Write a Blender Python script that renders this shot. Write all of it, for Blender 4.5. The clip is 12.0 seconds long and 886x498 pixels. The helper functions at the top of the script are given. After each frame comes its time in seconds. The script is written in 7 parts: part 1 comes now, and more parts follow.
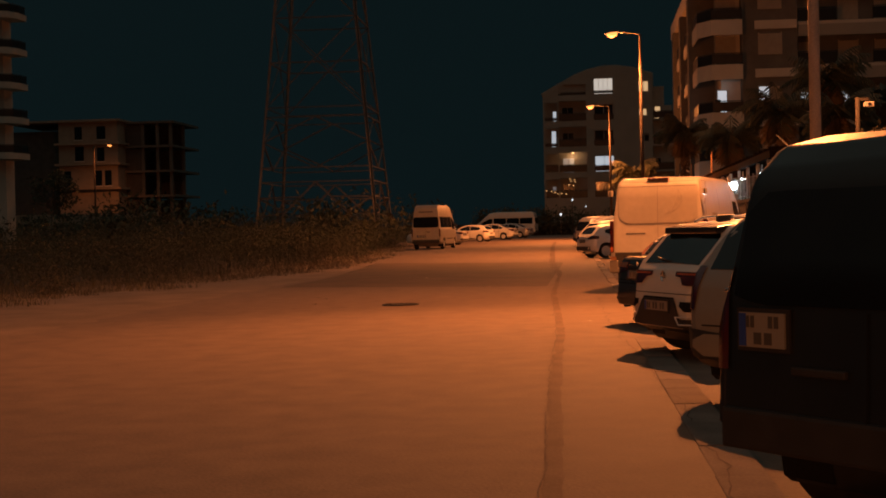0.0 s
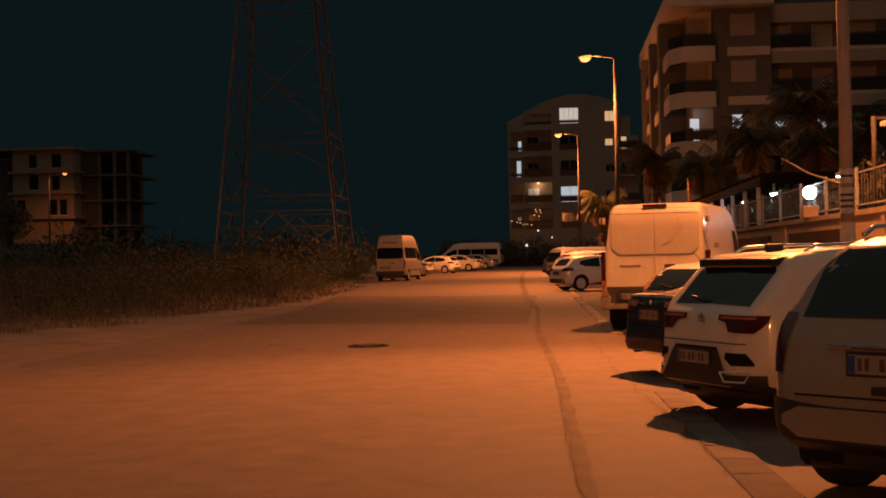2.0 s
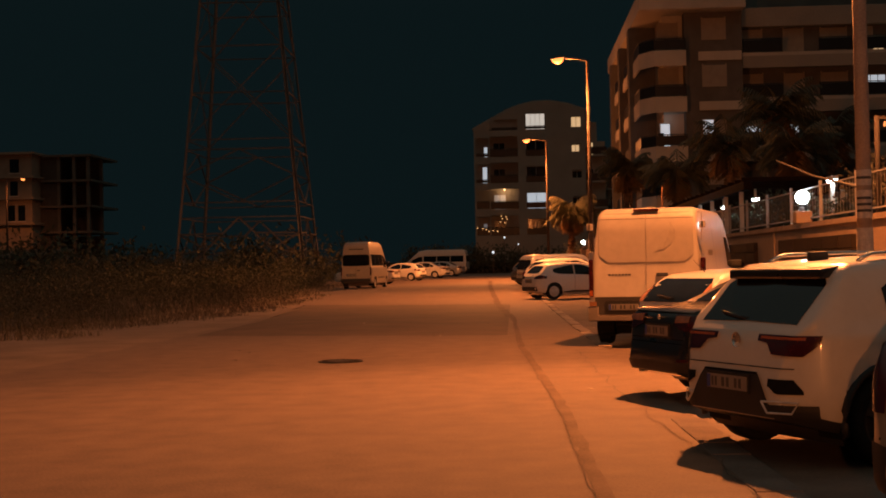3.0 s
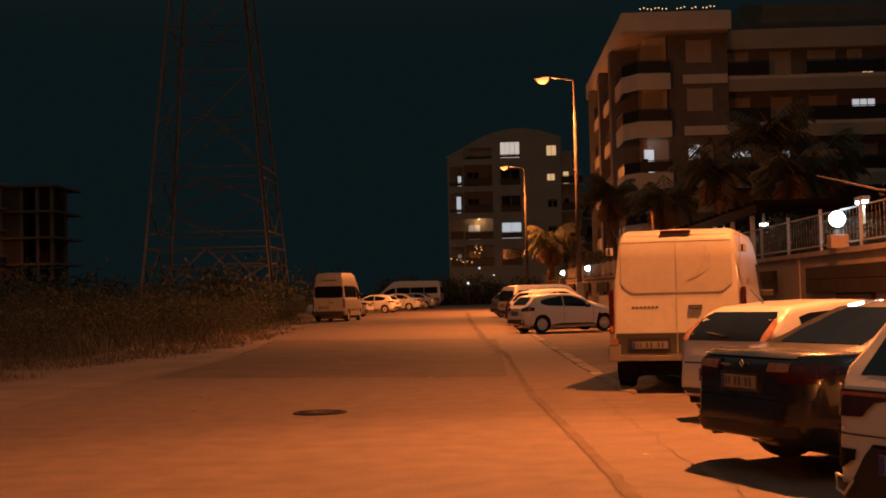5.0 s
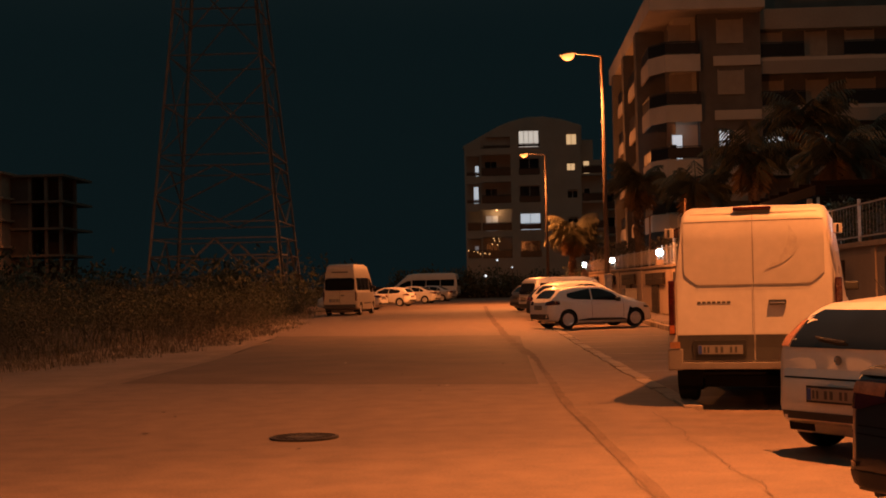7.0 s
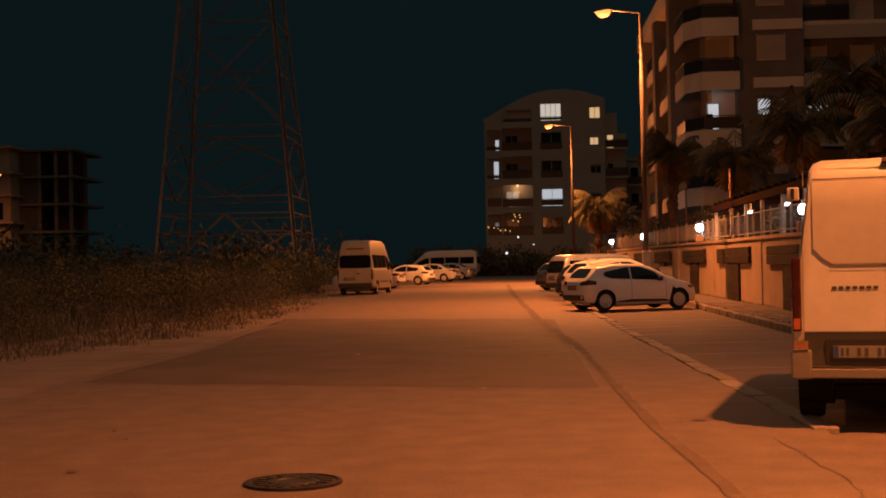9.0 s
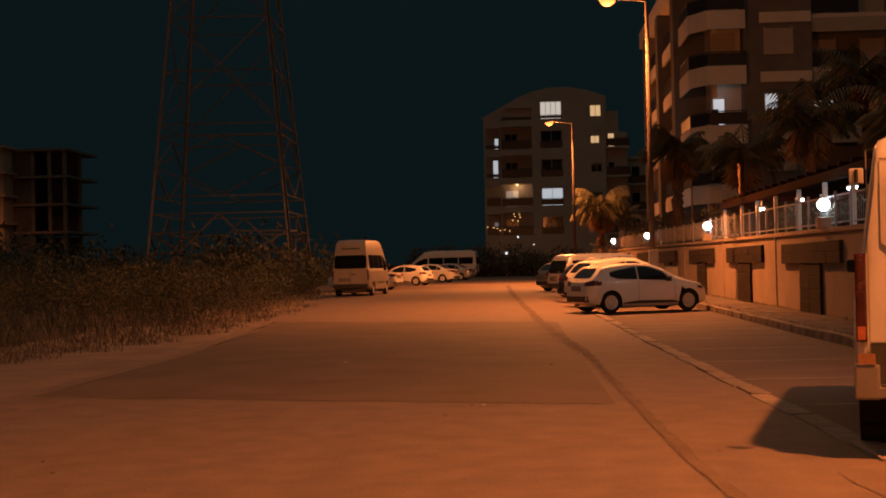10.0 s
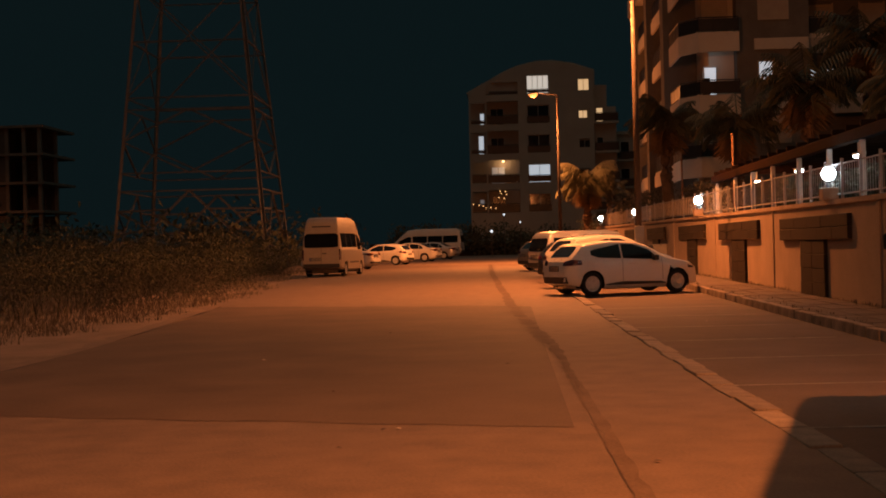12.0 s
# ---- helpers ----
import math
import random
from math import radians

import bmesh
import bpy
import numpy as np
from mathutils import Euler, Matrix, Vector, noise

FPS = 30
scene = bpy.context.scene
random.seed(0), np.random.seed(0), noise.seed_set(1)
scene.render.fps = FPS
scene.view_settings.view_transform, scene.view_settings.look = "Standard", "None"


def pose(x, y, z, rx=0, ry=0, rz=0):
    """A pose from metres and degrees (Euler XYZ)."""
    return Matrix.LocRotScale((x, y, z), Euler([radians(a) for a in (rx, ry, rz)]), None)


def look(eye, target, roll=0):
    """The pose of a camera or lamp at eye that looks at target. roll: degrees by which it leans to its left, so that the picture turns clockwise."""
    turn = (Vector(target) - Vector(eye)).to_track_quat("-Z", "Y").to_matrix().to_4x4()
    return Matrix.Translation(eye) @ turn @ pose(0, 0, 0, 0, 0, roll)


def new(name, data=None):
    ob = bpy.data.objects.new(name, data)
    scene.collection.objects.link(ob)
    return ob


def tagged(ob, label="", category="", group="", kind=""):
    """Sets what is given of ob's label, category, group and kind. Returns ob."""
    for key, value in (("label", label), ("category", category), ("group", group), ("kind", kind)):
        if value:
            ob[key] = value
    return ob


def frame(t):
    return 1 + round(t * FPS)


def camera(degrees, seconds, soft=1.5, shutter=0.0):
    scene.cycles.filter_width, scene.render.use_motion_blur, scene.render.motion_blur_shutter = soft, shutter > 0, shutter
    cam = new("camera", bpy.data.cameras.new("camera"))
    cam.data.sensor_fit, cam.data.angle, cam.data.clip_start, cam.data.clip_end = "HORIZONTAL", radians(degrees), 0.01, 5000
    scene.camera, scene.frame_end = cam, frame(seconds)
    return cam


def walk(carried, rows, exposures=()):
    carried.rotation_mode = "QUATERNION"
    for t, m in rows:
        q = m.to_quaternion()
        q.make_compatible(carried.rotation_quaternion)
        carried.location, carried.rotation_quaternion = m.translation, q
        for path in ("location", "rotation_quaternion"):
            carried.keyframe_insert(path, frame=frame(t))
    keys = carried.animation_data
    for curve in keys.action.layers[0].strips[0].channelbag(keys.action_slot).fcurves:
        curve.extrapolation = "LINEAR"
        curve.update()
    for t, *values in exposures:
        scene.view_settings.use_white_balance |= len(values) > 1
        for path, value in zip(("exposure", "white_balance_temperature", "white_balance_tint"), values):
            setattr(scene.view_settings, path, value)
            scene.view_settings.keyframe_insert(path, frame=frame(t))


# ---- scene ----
cam = camera(36.6, 12.0, soft=1.8)
PATH = [
    (0, (1.610, -0.227, 1.413), (1.391, 1.760, 1.384), -1.3),
    (0.5, (1.480, 0.479, 1.422), (1.267, 2.468, 1.418), -1.3),
    (1, (1.364, 1.161, 1.427), (1.163, 3.151, 1.443), -1.3),
    (1.5, (1.244, 1.880, 1.419), (1.061, 3.872, 1.434), -1.2),
    (2, (1.094, 2.622, 1.426), (0.933, 4.615, 1.442), -1.2),
    (2.5, (0.914, 3.389, 1.440), (0.788, 5.385, 1.458), -1.1),
    (3, (0.727, 4.248, 1.458), (0.621, 6.245, 1.483), -1.2),
    (5, (0.166, 7.594, 1.470), (0.106, 9.591, 1.541), -1.4),
    (5.5, (0.129, 8.421, 1.463), (0.067, 10.418, 1.537), -1.4),
    (6, (0.101, 9.316, 1.481), (0.038, 11.314, 1.553), -1.3),
    (6.5, (0.089, 10.342, 1.454), (0.018, 12.339, 1.520), -1.3),
    (7, (0.016, 11.472, 1.462), (-0.069, 13.469, 1.523), -1.3),
    (9, (-0.397, 15.629, 1.487), (-0.508, 17.626, 1.515), -1.2),
    (9.5, (-0.454, 16.615, 1.482), (-0.561, 18.612, 1.512), -1.1),
    (10, (-0.448, 17.667, 1.467), (-0.558, 19.664, 1.496), -1.3),
    (10.5, (-0.361, 18.589, 1.460), (-0.475, 20.586, 1.473), -1.4),
    (11, (-0.231, 19.503, 1.460), (-0.339, 21.500, 1.466), -1.4),
    (11.5, (-0.088, 20.363, 1.441), (-0.192, 22.361, 1.442), -1.5),
    (12, (0.072, 21.292, 1.442), (-0.026, 23.290, 1.439), -1.5),
]
walk(cam, [(t, look(eye, aim, lean)) for t, eye, aim, lean in PATH], [(0.0, 0.0), (5.2, 0.0), (5.4, 0.08), (5.6, 0.08), (5.8, 0.0), (12.0, 0.0)])

# ---- world, lamps, exposure ----
world = bpy.data.worlds.new("night")
scene.world = world
world.use_nodes = True
bg = world.node_tree.nodes["Background"]
bg.inputs[1].default_value = 1.0
# storm cloud over a town at night: dark at the horizon, paler overhead
_tc = world.node_tree.nodes.new("ShaderNodeTexCoord")
_xyz = world.node_tree.nodes.new("ShaderNodeSeparateXYZ")
_sky = world.node_tree.nodes.new("ShaderNodeValToRGB")
world.node_tree.links.new(_tc.outputs["Generated"], _xyz.inputs[0])
world.node_tree.links.new(_xyz.outputs["Z"], _sky.inputs[0])
world.node_tree.links.new(_sky.outputs[0], bg.inputs[0])
_sky.color_ramp.interpolation = "EASE"
_sky.color_ramp.elements[0].position, _sky.color_ramp.elements[1].position = 0.18, 0.70
_sky.color_ramp.elements[0].color = (0.0034, 0.0078, 0.0088, 1)
_sky.color_ramp.elements[1].color = (0.084, 0.095, 0.081, 1)
scene.view_settings.exposure = 0.0
SODIUM = (1.0, 0.276, 0.066)
LAMP_W = 12800


def gz(y):
    """Height of the street: level at first, then a gentle rise."""
    return 0.0 if y < 45 else 0.0045 * (min(y, 230) - 45)


def spot_lamp(name, x, y, z, watts, color, cone=160, blend=0.5, radius=0.10, aim=(0, 0, -1)):
    d = bpy.data.lights.new(name, "SPOT")
    d.energy, d.color, d.spot_size, d.spot_blend, d.shadow_soft_size = watts, color, radians(cone), blend, radius
    ob = new(name, d)
    ob.matrix_world = look((x, y, z), (x + aim[0], y + aim[1] + 0.001, z + aim[2]))
    return ob


def point_lamp(name, x, y, z, watts, color, radius=0.1):
    d = bpy.data.lights.new(name, "POINT")
    d.energy, d.color, d.shadow_soft_size = watts, color, radius
    ob = new(name, d)
    ob.location = (x, y, z)
    return ob


def luminaire(x, y, z, k=1.0, ahead=1.0, back=1.0):
    """Light of one sodium lantern: a wide pool along the street and a weak spill from its bowl."""
    spot_lamp("street_and_fill_light", x, y, z, LAMP_W * 0.55 * k, SODIUM, 150, 0.6, aim=(-0.32, 0, -1))
    for s, f in ((1, ahead), (-1, back)):
        spot_lamp("street_and_fill_light", x, y, z, LAMP_W * 0.55 * k * f, SODIUM, 92, 1.0, aim=(-0.35, s * 1.05, -1))
    point_lamp("street_and_fill_light", x, y, z - 0.35, LAMP_W * 0.085 * k, SODIUM, 0.12)


# lantern heads along the street: x, y, z, strength, share ahead, share back
STREET_LAMPS = [(4.5, 25.2, 8.9, 1.0, 0.06, 1.6), (2.8, 63.0, 10.30, 1.85, 0.4, 0.4), (1.8, 103.0, 10.5, 1.55, 2.2, 1.5)]
for x, y, z, k, ahead, back in STREET_LAMPS:
    luminaire(x, y, z - 0.18, k, ahead, back)
# unseen fill added on the verge behind the walk's start, low, lighting car tails
spot_lamp("street_and_fill_light", -9.0, -46.0, 7.5, 31000, SODIUM, 42, 1.0, 0.25, (0.15, 1, -0.24))
FIELD_LAMP = (-57.2, 160.0, 12.8)
luminaire(FIELD_LAMP[0], FIELD_LAMP[1], FIELD_LAMP[2] - 0.34, 0.10)


# ---- materials ----
def material(name, base, rough=0.6, metal=0.0, var=0.25, scale=6.0, fine=60.0, bump=0.1, coat=0.0, second=None, rvar=0.1, emit=None, power=0.0,
             trans=0.0, bump_d=0.01, ior=1.45, piece=0.0, spec=None):
    """Procedural surface: base colour varied at two scales, rough grain and fine relief."""
    m = bpy.data.materials.new(name)
    m.use_nodes = True
    nt = m.node_tree
    n, li = nt.nodes, nt.links
    p = n["Principled BSDF"]
    p.inputs["Metallic"].default_value = metal
    p.inputs["Coat Weight"].default_value = coat
    p.inputs["Coat Roughness"].default_value = 0.05
    p.inputs["Transmission Weight"].default_value = trans
    p.inputs["IOR"].default_value = ior
    p.inputs["Specular IOR Level"].default_value = (0.15 if rough > 0.62 else 0.5) if spec is None else spec
    tc = n.new("ShaderNodeTexCoord")
    big = n.new("ShaderNodeTexNoise")
    big.inputs["Scale"].default_value, big.inputs["Detail"].default_value = scale, 5
    small = n.new("ShaderNodeTexNoise")
    small.inputs["Scale"].default_value, small.inputs["Detail"].default_value = fine, 3
    li.new(tc.outputs["Object"], big.inputs["Vector"])
    li.new(tc.outputs["Object"], small.inputs["Vector"])
    mix = n.new("ShaderNodeMath")
    mix.operation = "MULTIPLY_ADD"
    li.new(small.outputs["Fac"], mix.inputs[0])
    mix.inputs[1].default_value = 0.4
    half = n.new("ShaderNodeMath")
    half.operation = "MULTIPLY"
    half.inputs[1].default_value = 0.6
    li.new(big.outputs["Fac"], half.inputs[0])
    li.new(half.outputs[0], mix.inputs[2])
    ramp = n.new("ShaderNodeValToRGB")
    ramp.color_ramp.elements[0].position, ramp.color_ramp.elements[1].position = 0.33, 0.67
    c2 = second or tuple(c * (1 - var) for c in base)
    c1 = base if second else tuple(min(1, c * (1 + var * 0.5)) for c in base)
    ramp.color_ramp.elements[0].color, ramp.color_ramp.elements[1].color = (*c2, 1), (*c1, 1)
    li.new(mix.outputs[0], ramp.inputs[0])
    col = ramp.outputs[0]
    if piece:
        info = n.new("ShaderNodeObjectInfo")
        hsv = n.new("ShaderNodeHueSaturation")
        mr = n.new("ShaderNodeMapRange")
        mr.inputs[3].default_value, mr.inputs[4].default_value = 1 - piece, 1 + piece
        li.new(info.outputs["Random"], mr.inputs[0])
        li.new(mr.outputs[0], hsv.inputs["Value"])
        li.new(col, hsv.inputs["Color"])
        col = hsv.outputs[0]
    li.new(col, p.inputs["Base Color"])
    rr = n.new("ShaderNodeMapRange")
    rr.inputs[3].default_value, rr.inputs[4].default_value = max(0.02, rough - rvar), min(1, rough + rvar)
    li.new(big.outputs["Fac"], rr.inputs[0])
    li.new(rr.outputs[0], p.inputs["Roughness"])
    if bump:
        b = n.new("ShaderNodeBump")
        b.inputs["Strength"].default_value, b.inputs["Distance"].default_value = bump, bump_d
        li.new(small.outputs["Fac"], b.inputs["Height"])
        li.new(b.outputs[0], p.inputs["Normal"])
    if emit:
        p.inputs["Emission Color"].default_value = (*emit, 1)
        p.inputs["Emission Strength"].default_value = power
    return m


def glowing(name, color, power, base=(0.8, 0.8, 0.8)):
    return material(name, base, 0.5, var=0.05, bump=0, emit=color, power=power, spec=0.1)


M_PAINT_WHITE = material("white_car_paint", (0.56, 0.54, 0.50), 0.35, var=0.07, scale=1.2, fine=14, bump=0.01, coat=0.6, rvar=0.08)
M_PAINT_VAN = material("white_van_paint", (0.45, 0.405, 0.345), 0.5, var=0.12, scale=1.1, fine=9, bump=0.01, coat=0.25, rvar=0.1)
# minibus white, with the shade on its tail put into the colour
M_PAINT_SHADED = material("shaded_white_paint", (0.27, 0.24, 0.20), 0.5, var=0.15, scale=1.1, fine=9, bump=0.01, coat=0.2, rvar=0.1)
M_VAN_BUMPER = material("grey_bumper_paint", (0.20, 0.175, 0.15), 0.55, var=0.15, scale=3, fine=20, bump=0.02)
M_PAINT_BLACK = material("black_car_paint", (0.012, 0.012, 0.013), 0.3, var=0.2, scale=2, fine=20, bump=0.01, coat=0.8, rvar=0.1)
M_PAINT_BEIGE = material("beige_car_paint", (0.19, 0.17, 0.14), 0.38, var=0.08, scale=1.2, fine=14, bump=0.01, coat=0.5)
M_PAINT_SILVER = material("silver_car_paint", (0.42, 0.42, 0.42), 0.35, 0.5, var=0.08, scale=2, fine=30, bump=0.01, coat=0.5)
M_PAINT_DARK = material("dark_blue_van_paint", (0.007, 0.009, 0.011), 0.45, var=0.2, scale=2, fine=20, bump=0.01, coat=0.2)
M_PLASTIC = material("black_plastic_trim", (0.022, 0.021, 0.02), 0.55, var=0.3, scale=8, fine=120, bump=0.15, bump_d=0.003)
M_SEAM = material("panel_gap", (0.008, 0.008, 0.008), 0.8, var=0.2, bump=0)
M_TYRE = material("tyre_rubber", (0.018, 0.018, 0.018), 0.85, var=0.4, scale=10, fine=90, bump=0.2, bump_d=0.004)
M_RIM = material("silver_wheel_cover", (0.52, 0.52, 0.52), 0.4, 0.15, var=0.25, scale=12, fine=80, bump=0.03)
M_RIM_DARK = material("dark_wheel", (0.05, 0.05, 0.05), 0.45, 0.5, var=0.3, scale=12, fine=80, bump=0.03)
M_CHROME = material("chrome", (0.7, 0.7, 0.7), 0.18, 1.0, var=0.1, bump=0)
M_CARGLASS = material("dark_car_glass", (0.006, 0.006, 0.006), 0.10, var=0.2, scale=3, bump=0, coat=0.0, rvar=0.03)
M_TAIL = material("red_tail_lamp", (0.055, 0.006, 0.005), 0.15, var=0.3, scale=12, fine=70, bump=0.1, coat=0.7, rvar=0.05)
M_TAIL_STRIP = material("orange_lamp_strip", (0.42, 0.11, 0.03), 0.2, var=0.3, scale=14, fine=60, bump=0.1, coat=0.7, rvar=0.05)
M_TAIL_CLEAR = material("clear_tail_lamp", (0.36, 0.17, 0.075), 0.12, var=0.35, scale=14, fine=60, bump=0.15, coat=0.8, rvar=0.05)
M_PLATE = material("number_plate_white", (0.20, 0.188, 0.172), 0.45, var=0.06, bump=0)
M_PLATE_BAR = material("number_plate_dark_bars", (0.06, 0.055, 0.05), 0.5, var=0.1, bump=0)
M_PLATE_BLUE = material("number_plate_blue_end", (0.02, 0.05, 0.25), 0.45, var=0.1, bump=0)
M_ASPHALT = material("worn_asphalt", (0.165, 0.119, 0.090), 0.85, var=0.32, scale=2.4, fine=38, bump=0.5, bump_d=0.008, rvar=0.1, spec=0.35)
M_ASPHALT_DARKER = material("darker_asphalt", (0.132, 0.097, 0.076), 0.8, var=0.34, scale=0.8, fine=45, bump=0.4, bump_d=0.006, rvar=0.12)
M_ASPHALT_BAY = material("parking_bay_asphalt", (0.120, 0.090, 0.072), 0.85, var=0.35, scale=0.9, fine=40, bump=0.4, bump_d=0.006)
M_PATCH = material("trench_patch", (0.153, 0.111, 0.085), 0.85, var=0.4, scale=1.5, fine=40, bump=0.5, bump_d=0.008)
M_TRENCH_DARK = material("old_trench_asphalt", (0.134, 0.098, 0.076), 0.9, var=0.4, scale=1.5, fine=40, bump=0.5, bump_d=0.008)
M_CRACK = material("crack_dirt", (0.128, 0.099, 0.085), 0.95, var=0.4, bump=0.2)
M_CONCRETE = material("gutter_concrete", (0.185, 0.148, 0.126), 0.9, var=0.35, scale=2.5, fine=40, bump=0.4, bump_d=0.006, piece=0.15)
M_KERB = material("kerb_concrete", (0.27, 0.215, 0.17), 0.9, var=0.4, scale=5, fine=50, bump=0.4, bump_d=0.006, piece=0.18)
M_PAVE = material("pavement_pavers", (0.125, 0.099, 0.081), 0.9, var=0.35, scale=4, fine=40, bump=0.4, piece=0.15)
M_LINE = material("worn_line_paint", (0.36, 0.33, 0.29), 0.8, var=0.6, scale=7, fine=30, bump=0.2, second=(0.10, 0.083, 0.07))
M_SAND = material("sandy_verge", (0.225, 0.17, 0.13), 0.95, var=0.35, scale=0.9, fine=25, bump=0.6, bump_d=0.02)
M_SOIL = material("field_soil", (0.075, 0.064, 0.05), 0.95, var=0.4, scale=0.5, fine=12, bump=0.7, bump_d=0.03)
M_RENDER = material("wall_render", (0.34, 0.255, 0.19), 0.9, var=0.20, scale=1.1, fine=30, bump=0.25, bump_d=0.006)
M_COPING = material("wall_coping", (0.34, 0.26, 0.20), 0.85, var=0.25, scale=2.5, fine=40, bump=0.2)
M_STONE = material("brown_stone_cladding", (0.032, 0.024, 0.019), 0.8, var=0.35, scale=4, fine=40, bump=0.4, bump_d=0.006, piece=0.15)
M_PLASTER = material("cream_plaster", (0.56, 0.50, 0.42), 0.9, var=0.14, scale=0.8, fine=20, bump=0.15)
M_BROWN = material("brown_facade_cladding", (0.155, 0.142, 0.127), 0.85, var=0.25, scale=1.2, fine=25, bump=0.2)
M_ROOF = material("pale_roof_edge", (0.56, 0.50, 0.42), 0.85, var=0.15, scale=0.8, fine=20, bump=0.1)
M_RAIL_DARK = material("dark_balcony_railing", (0.018, 0.016, 0.015), 0.4, var=0.3, scale=3, fine=30, bump=0.05)
M_SHUTTER = material("roller_shutter", (0.42, 0.36, 0.29), 0.7, var=0.12, scale=3, fine=30, bump=0.1)
M_DARKGLASS = material("dark_window_glass", (0.012, 0.013, 0.015), 0.08, var=0.3, scale=1, fine=8, bump=0)
M_FRAME = material("window_frame_white", (0.45, 0.43, 0.40), 0.6, var=0.1, bump=0)
M_GREYWALL = material("grey_plaster", (0.36, 0.32, 0.27), 0.9, var=0.15, scale=0.5, fine=12, bump=0.1)
M_RAWBRICK = material("raw_hollow_brick", (0.10, 0.083, 0.072), 0.9, var=0.3, scale=1.2, fine=20, bump=0.3)
M_RAWCONC = material("raw_concrete_frame", (0.17, 0.14, 0.115), 0.9, var=0.3, scale=0.8, fine=16, bump=0.3)
M_STEEL = material("galvanised_steel", (0.085, 0.075, 0.07), 0.65, 0.1, var=0.3, scale=1.5, fine=25, bump=0.1)
M_PYLON = material("weathered_pylon_steel", (0.15, 0.145, 0.14), 0.8, 0.0, var=0.4, scale=0.6, fine=10, bump=0.1)
M_LAMPPOST = material("brown_lamp_post_paint", (0.075, 0.06, 0.05), 0.75, var=0.35, scale=1.5, fine=25, bump=0.1)
M_LAMP_BODY = material("lantern_housing", (0.02, 0.018, 0.016), 0.6, 0.0, var=0.2, bump=0.05)
M_RUST = material("rusty_steel", (0.23, 0.13, 0.08), 0.8, 0.1, var=0.4, scale=6, fine=50, bump=0.2)
M_POLE = material("concrete_pole", (0.30, 0.25, 0.21), 0.85, var=0.3, scale=1.5, fine=35, bump=0.3)
M_STICKER = material("paper_notice", (0.50, 0.46, 0.40), 0.8, var=0.3, scale=20, fine=80, bump=0)
M_WHITEPOST = material("white_painted_steel", (0.66, 0.64, 0.60), 0.5, var=0.12, scale=4, fine=30, bump=0.05)
M_FENCE = material("dull_white_fence_paint", (0.30, 0.30, 0.30), 0.6, var=0.2, scale=4, fine=30, bump=0.05)
M_BEAM = material("dark_timber_beam", (0.022, 0.012, 0.008), 0.8, var=0.35, scale=3, fine=30, bump=0.2, spec=0.02)
M_MESH = material("fence_boards", (0.46, 0.38, 0.30), 0.6, var=0.15, scale=3, fine=25, bump=0.05)
M_LEAF = material("shrub_leaves", (0.080, 0.088, 0.058), 0.7, var=0.5, scale=0.7, fine=6, bump=0)
M_DRYLEAF = material("dry_bushes", (0.085, 0.082, 0.06), 0.8, var=0.5, scale=0.45, fine=5, bump=0)
M_STRAW = material("dry_grass", (0.135, 0.112, 0.075), 0.85, var=0.45, scale=0.6, fine=6, bump=0)
M_PALM = material("palm_fronds", (0.085, 0.088, 0.055), 0.55, var=0.45, scale=1.2, fine=10, bump=0)
M_PALM_DRY = material("dead_palm_fronds", (0.19, 0.12, 0.06), 0.8, var=0.4, scale=2, fine=14, bump=0)
M_BARK = material("palm_bark", (0.13, 0.085, 0.055), 0.95, var=0.45, scale=5, fine=30, bump=0.6, bump_d=0.02)
M_IRON = material("cast_iron_cover", (0.055, 0.045, 0.038), 0.55, 0.5, var=0.4, scale=6, fine=50, bump=0.3, bump_d=0.004)
M_LITTER = material("paper_litter", (0.40, 0.34, 0.28), 0.8, var=0.2, bump=0)
M_CABINET = material("grey_cabinet", (0.30, 0.28, 0.25), 0.6, var=0.2, scale=3, bump=0.05)
G_SODIUM = glowing("sodium_lantern_glass", (1.0, 0.31, 0.075), 2.2, (0.10, 0.03, 0.01))
G_GLOBE = glowing("white_globe_lamp", (0.80, 0.93, 1.0), 38)
G_STRIP = glowing("white_strip_lamp", (0.80, 0.95, 1.0), 45)
G_ROOM_COOL = glowing("lit_room_cool", (0.80, 0.90, 1.0), 0.5)
G_ROOM_WHITE = glowing("lit_room_white", (1.0, 0.90, 0.78), 0.52)
G_ROOM_WARM = glowing("lit_room_warm", (1.0, 0.62, 0.30), 0.62)
G_ROOM_DIM = glowing("dimly_lit_room", (0.62, 0.72, 0.80), 0.12)
G_BULB = glowing("warm_bulb", (1.0, 0.50, 0.18), 2.2)
G_BULB_WHITE = glowing("white_bulb", (0.85, 0.93, 1.0), 1.2)


# ---- mesh helpers ----
def part(name, bm, mat, parent=None, label="", smooth=False, m=None):
    """Links a bmesh as one mesh object, under a thing or a part."""
    me = bpy.data.meshes.new(name)
    bm.normal_update()
    bm.to_mesh(me)
    bm.free()
    mats = mat if isinstance(mat, (list, tuple)) else [mat]
    for k in mats:
        me.materials.append(k)
    if smooth:
        me.polygons.foreach_set("use_smooth", [True] * len(me.polygons))
    ob = new(name, me)
    if parent:
        ob.parent = parent
    if m is not None:
        ob.matrix_basis = m
    if label:
        tagged(ob, label)
    return ob


def share(name, me, parent, m):
    """A piece on an existing mesh."""
    ob = new(name, me)
    ob.parent = parent
    ob.matrix_basis = m
    return ob


def thing(name, m, label, category, group="", kind=""):
    ob = new(name)
    ob.empty_display_size = 0.2
    ob.matrix_world = m
    return tagged(ob, label, category, group, kind)


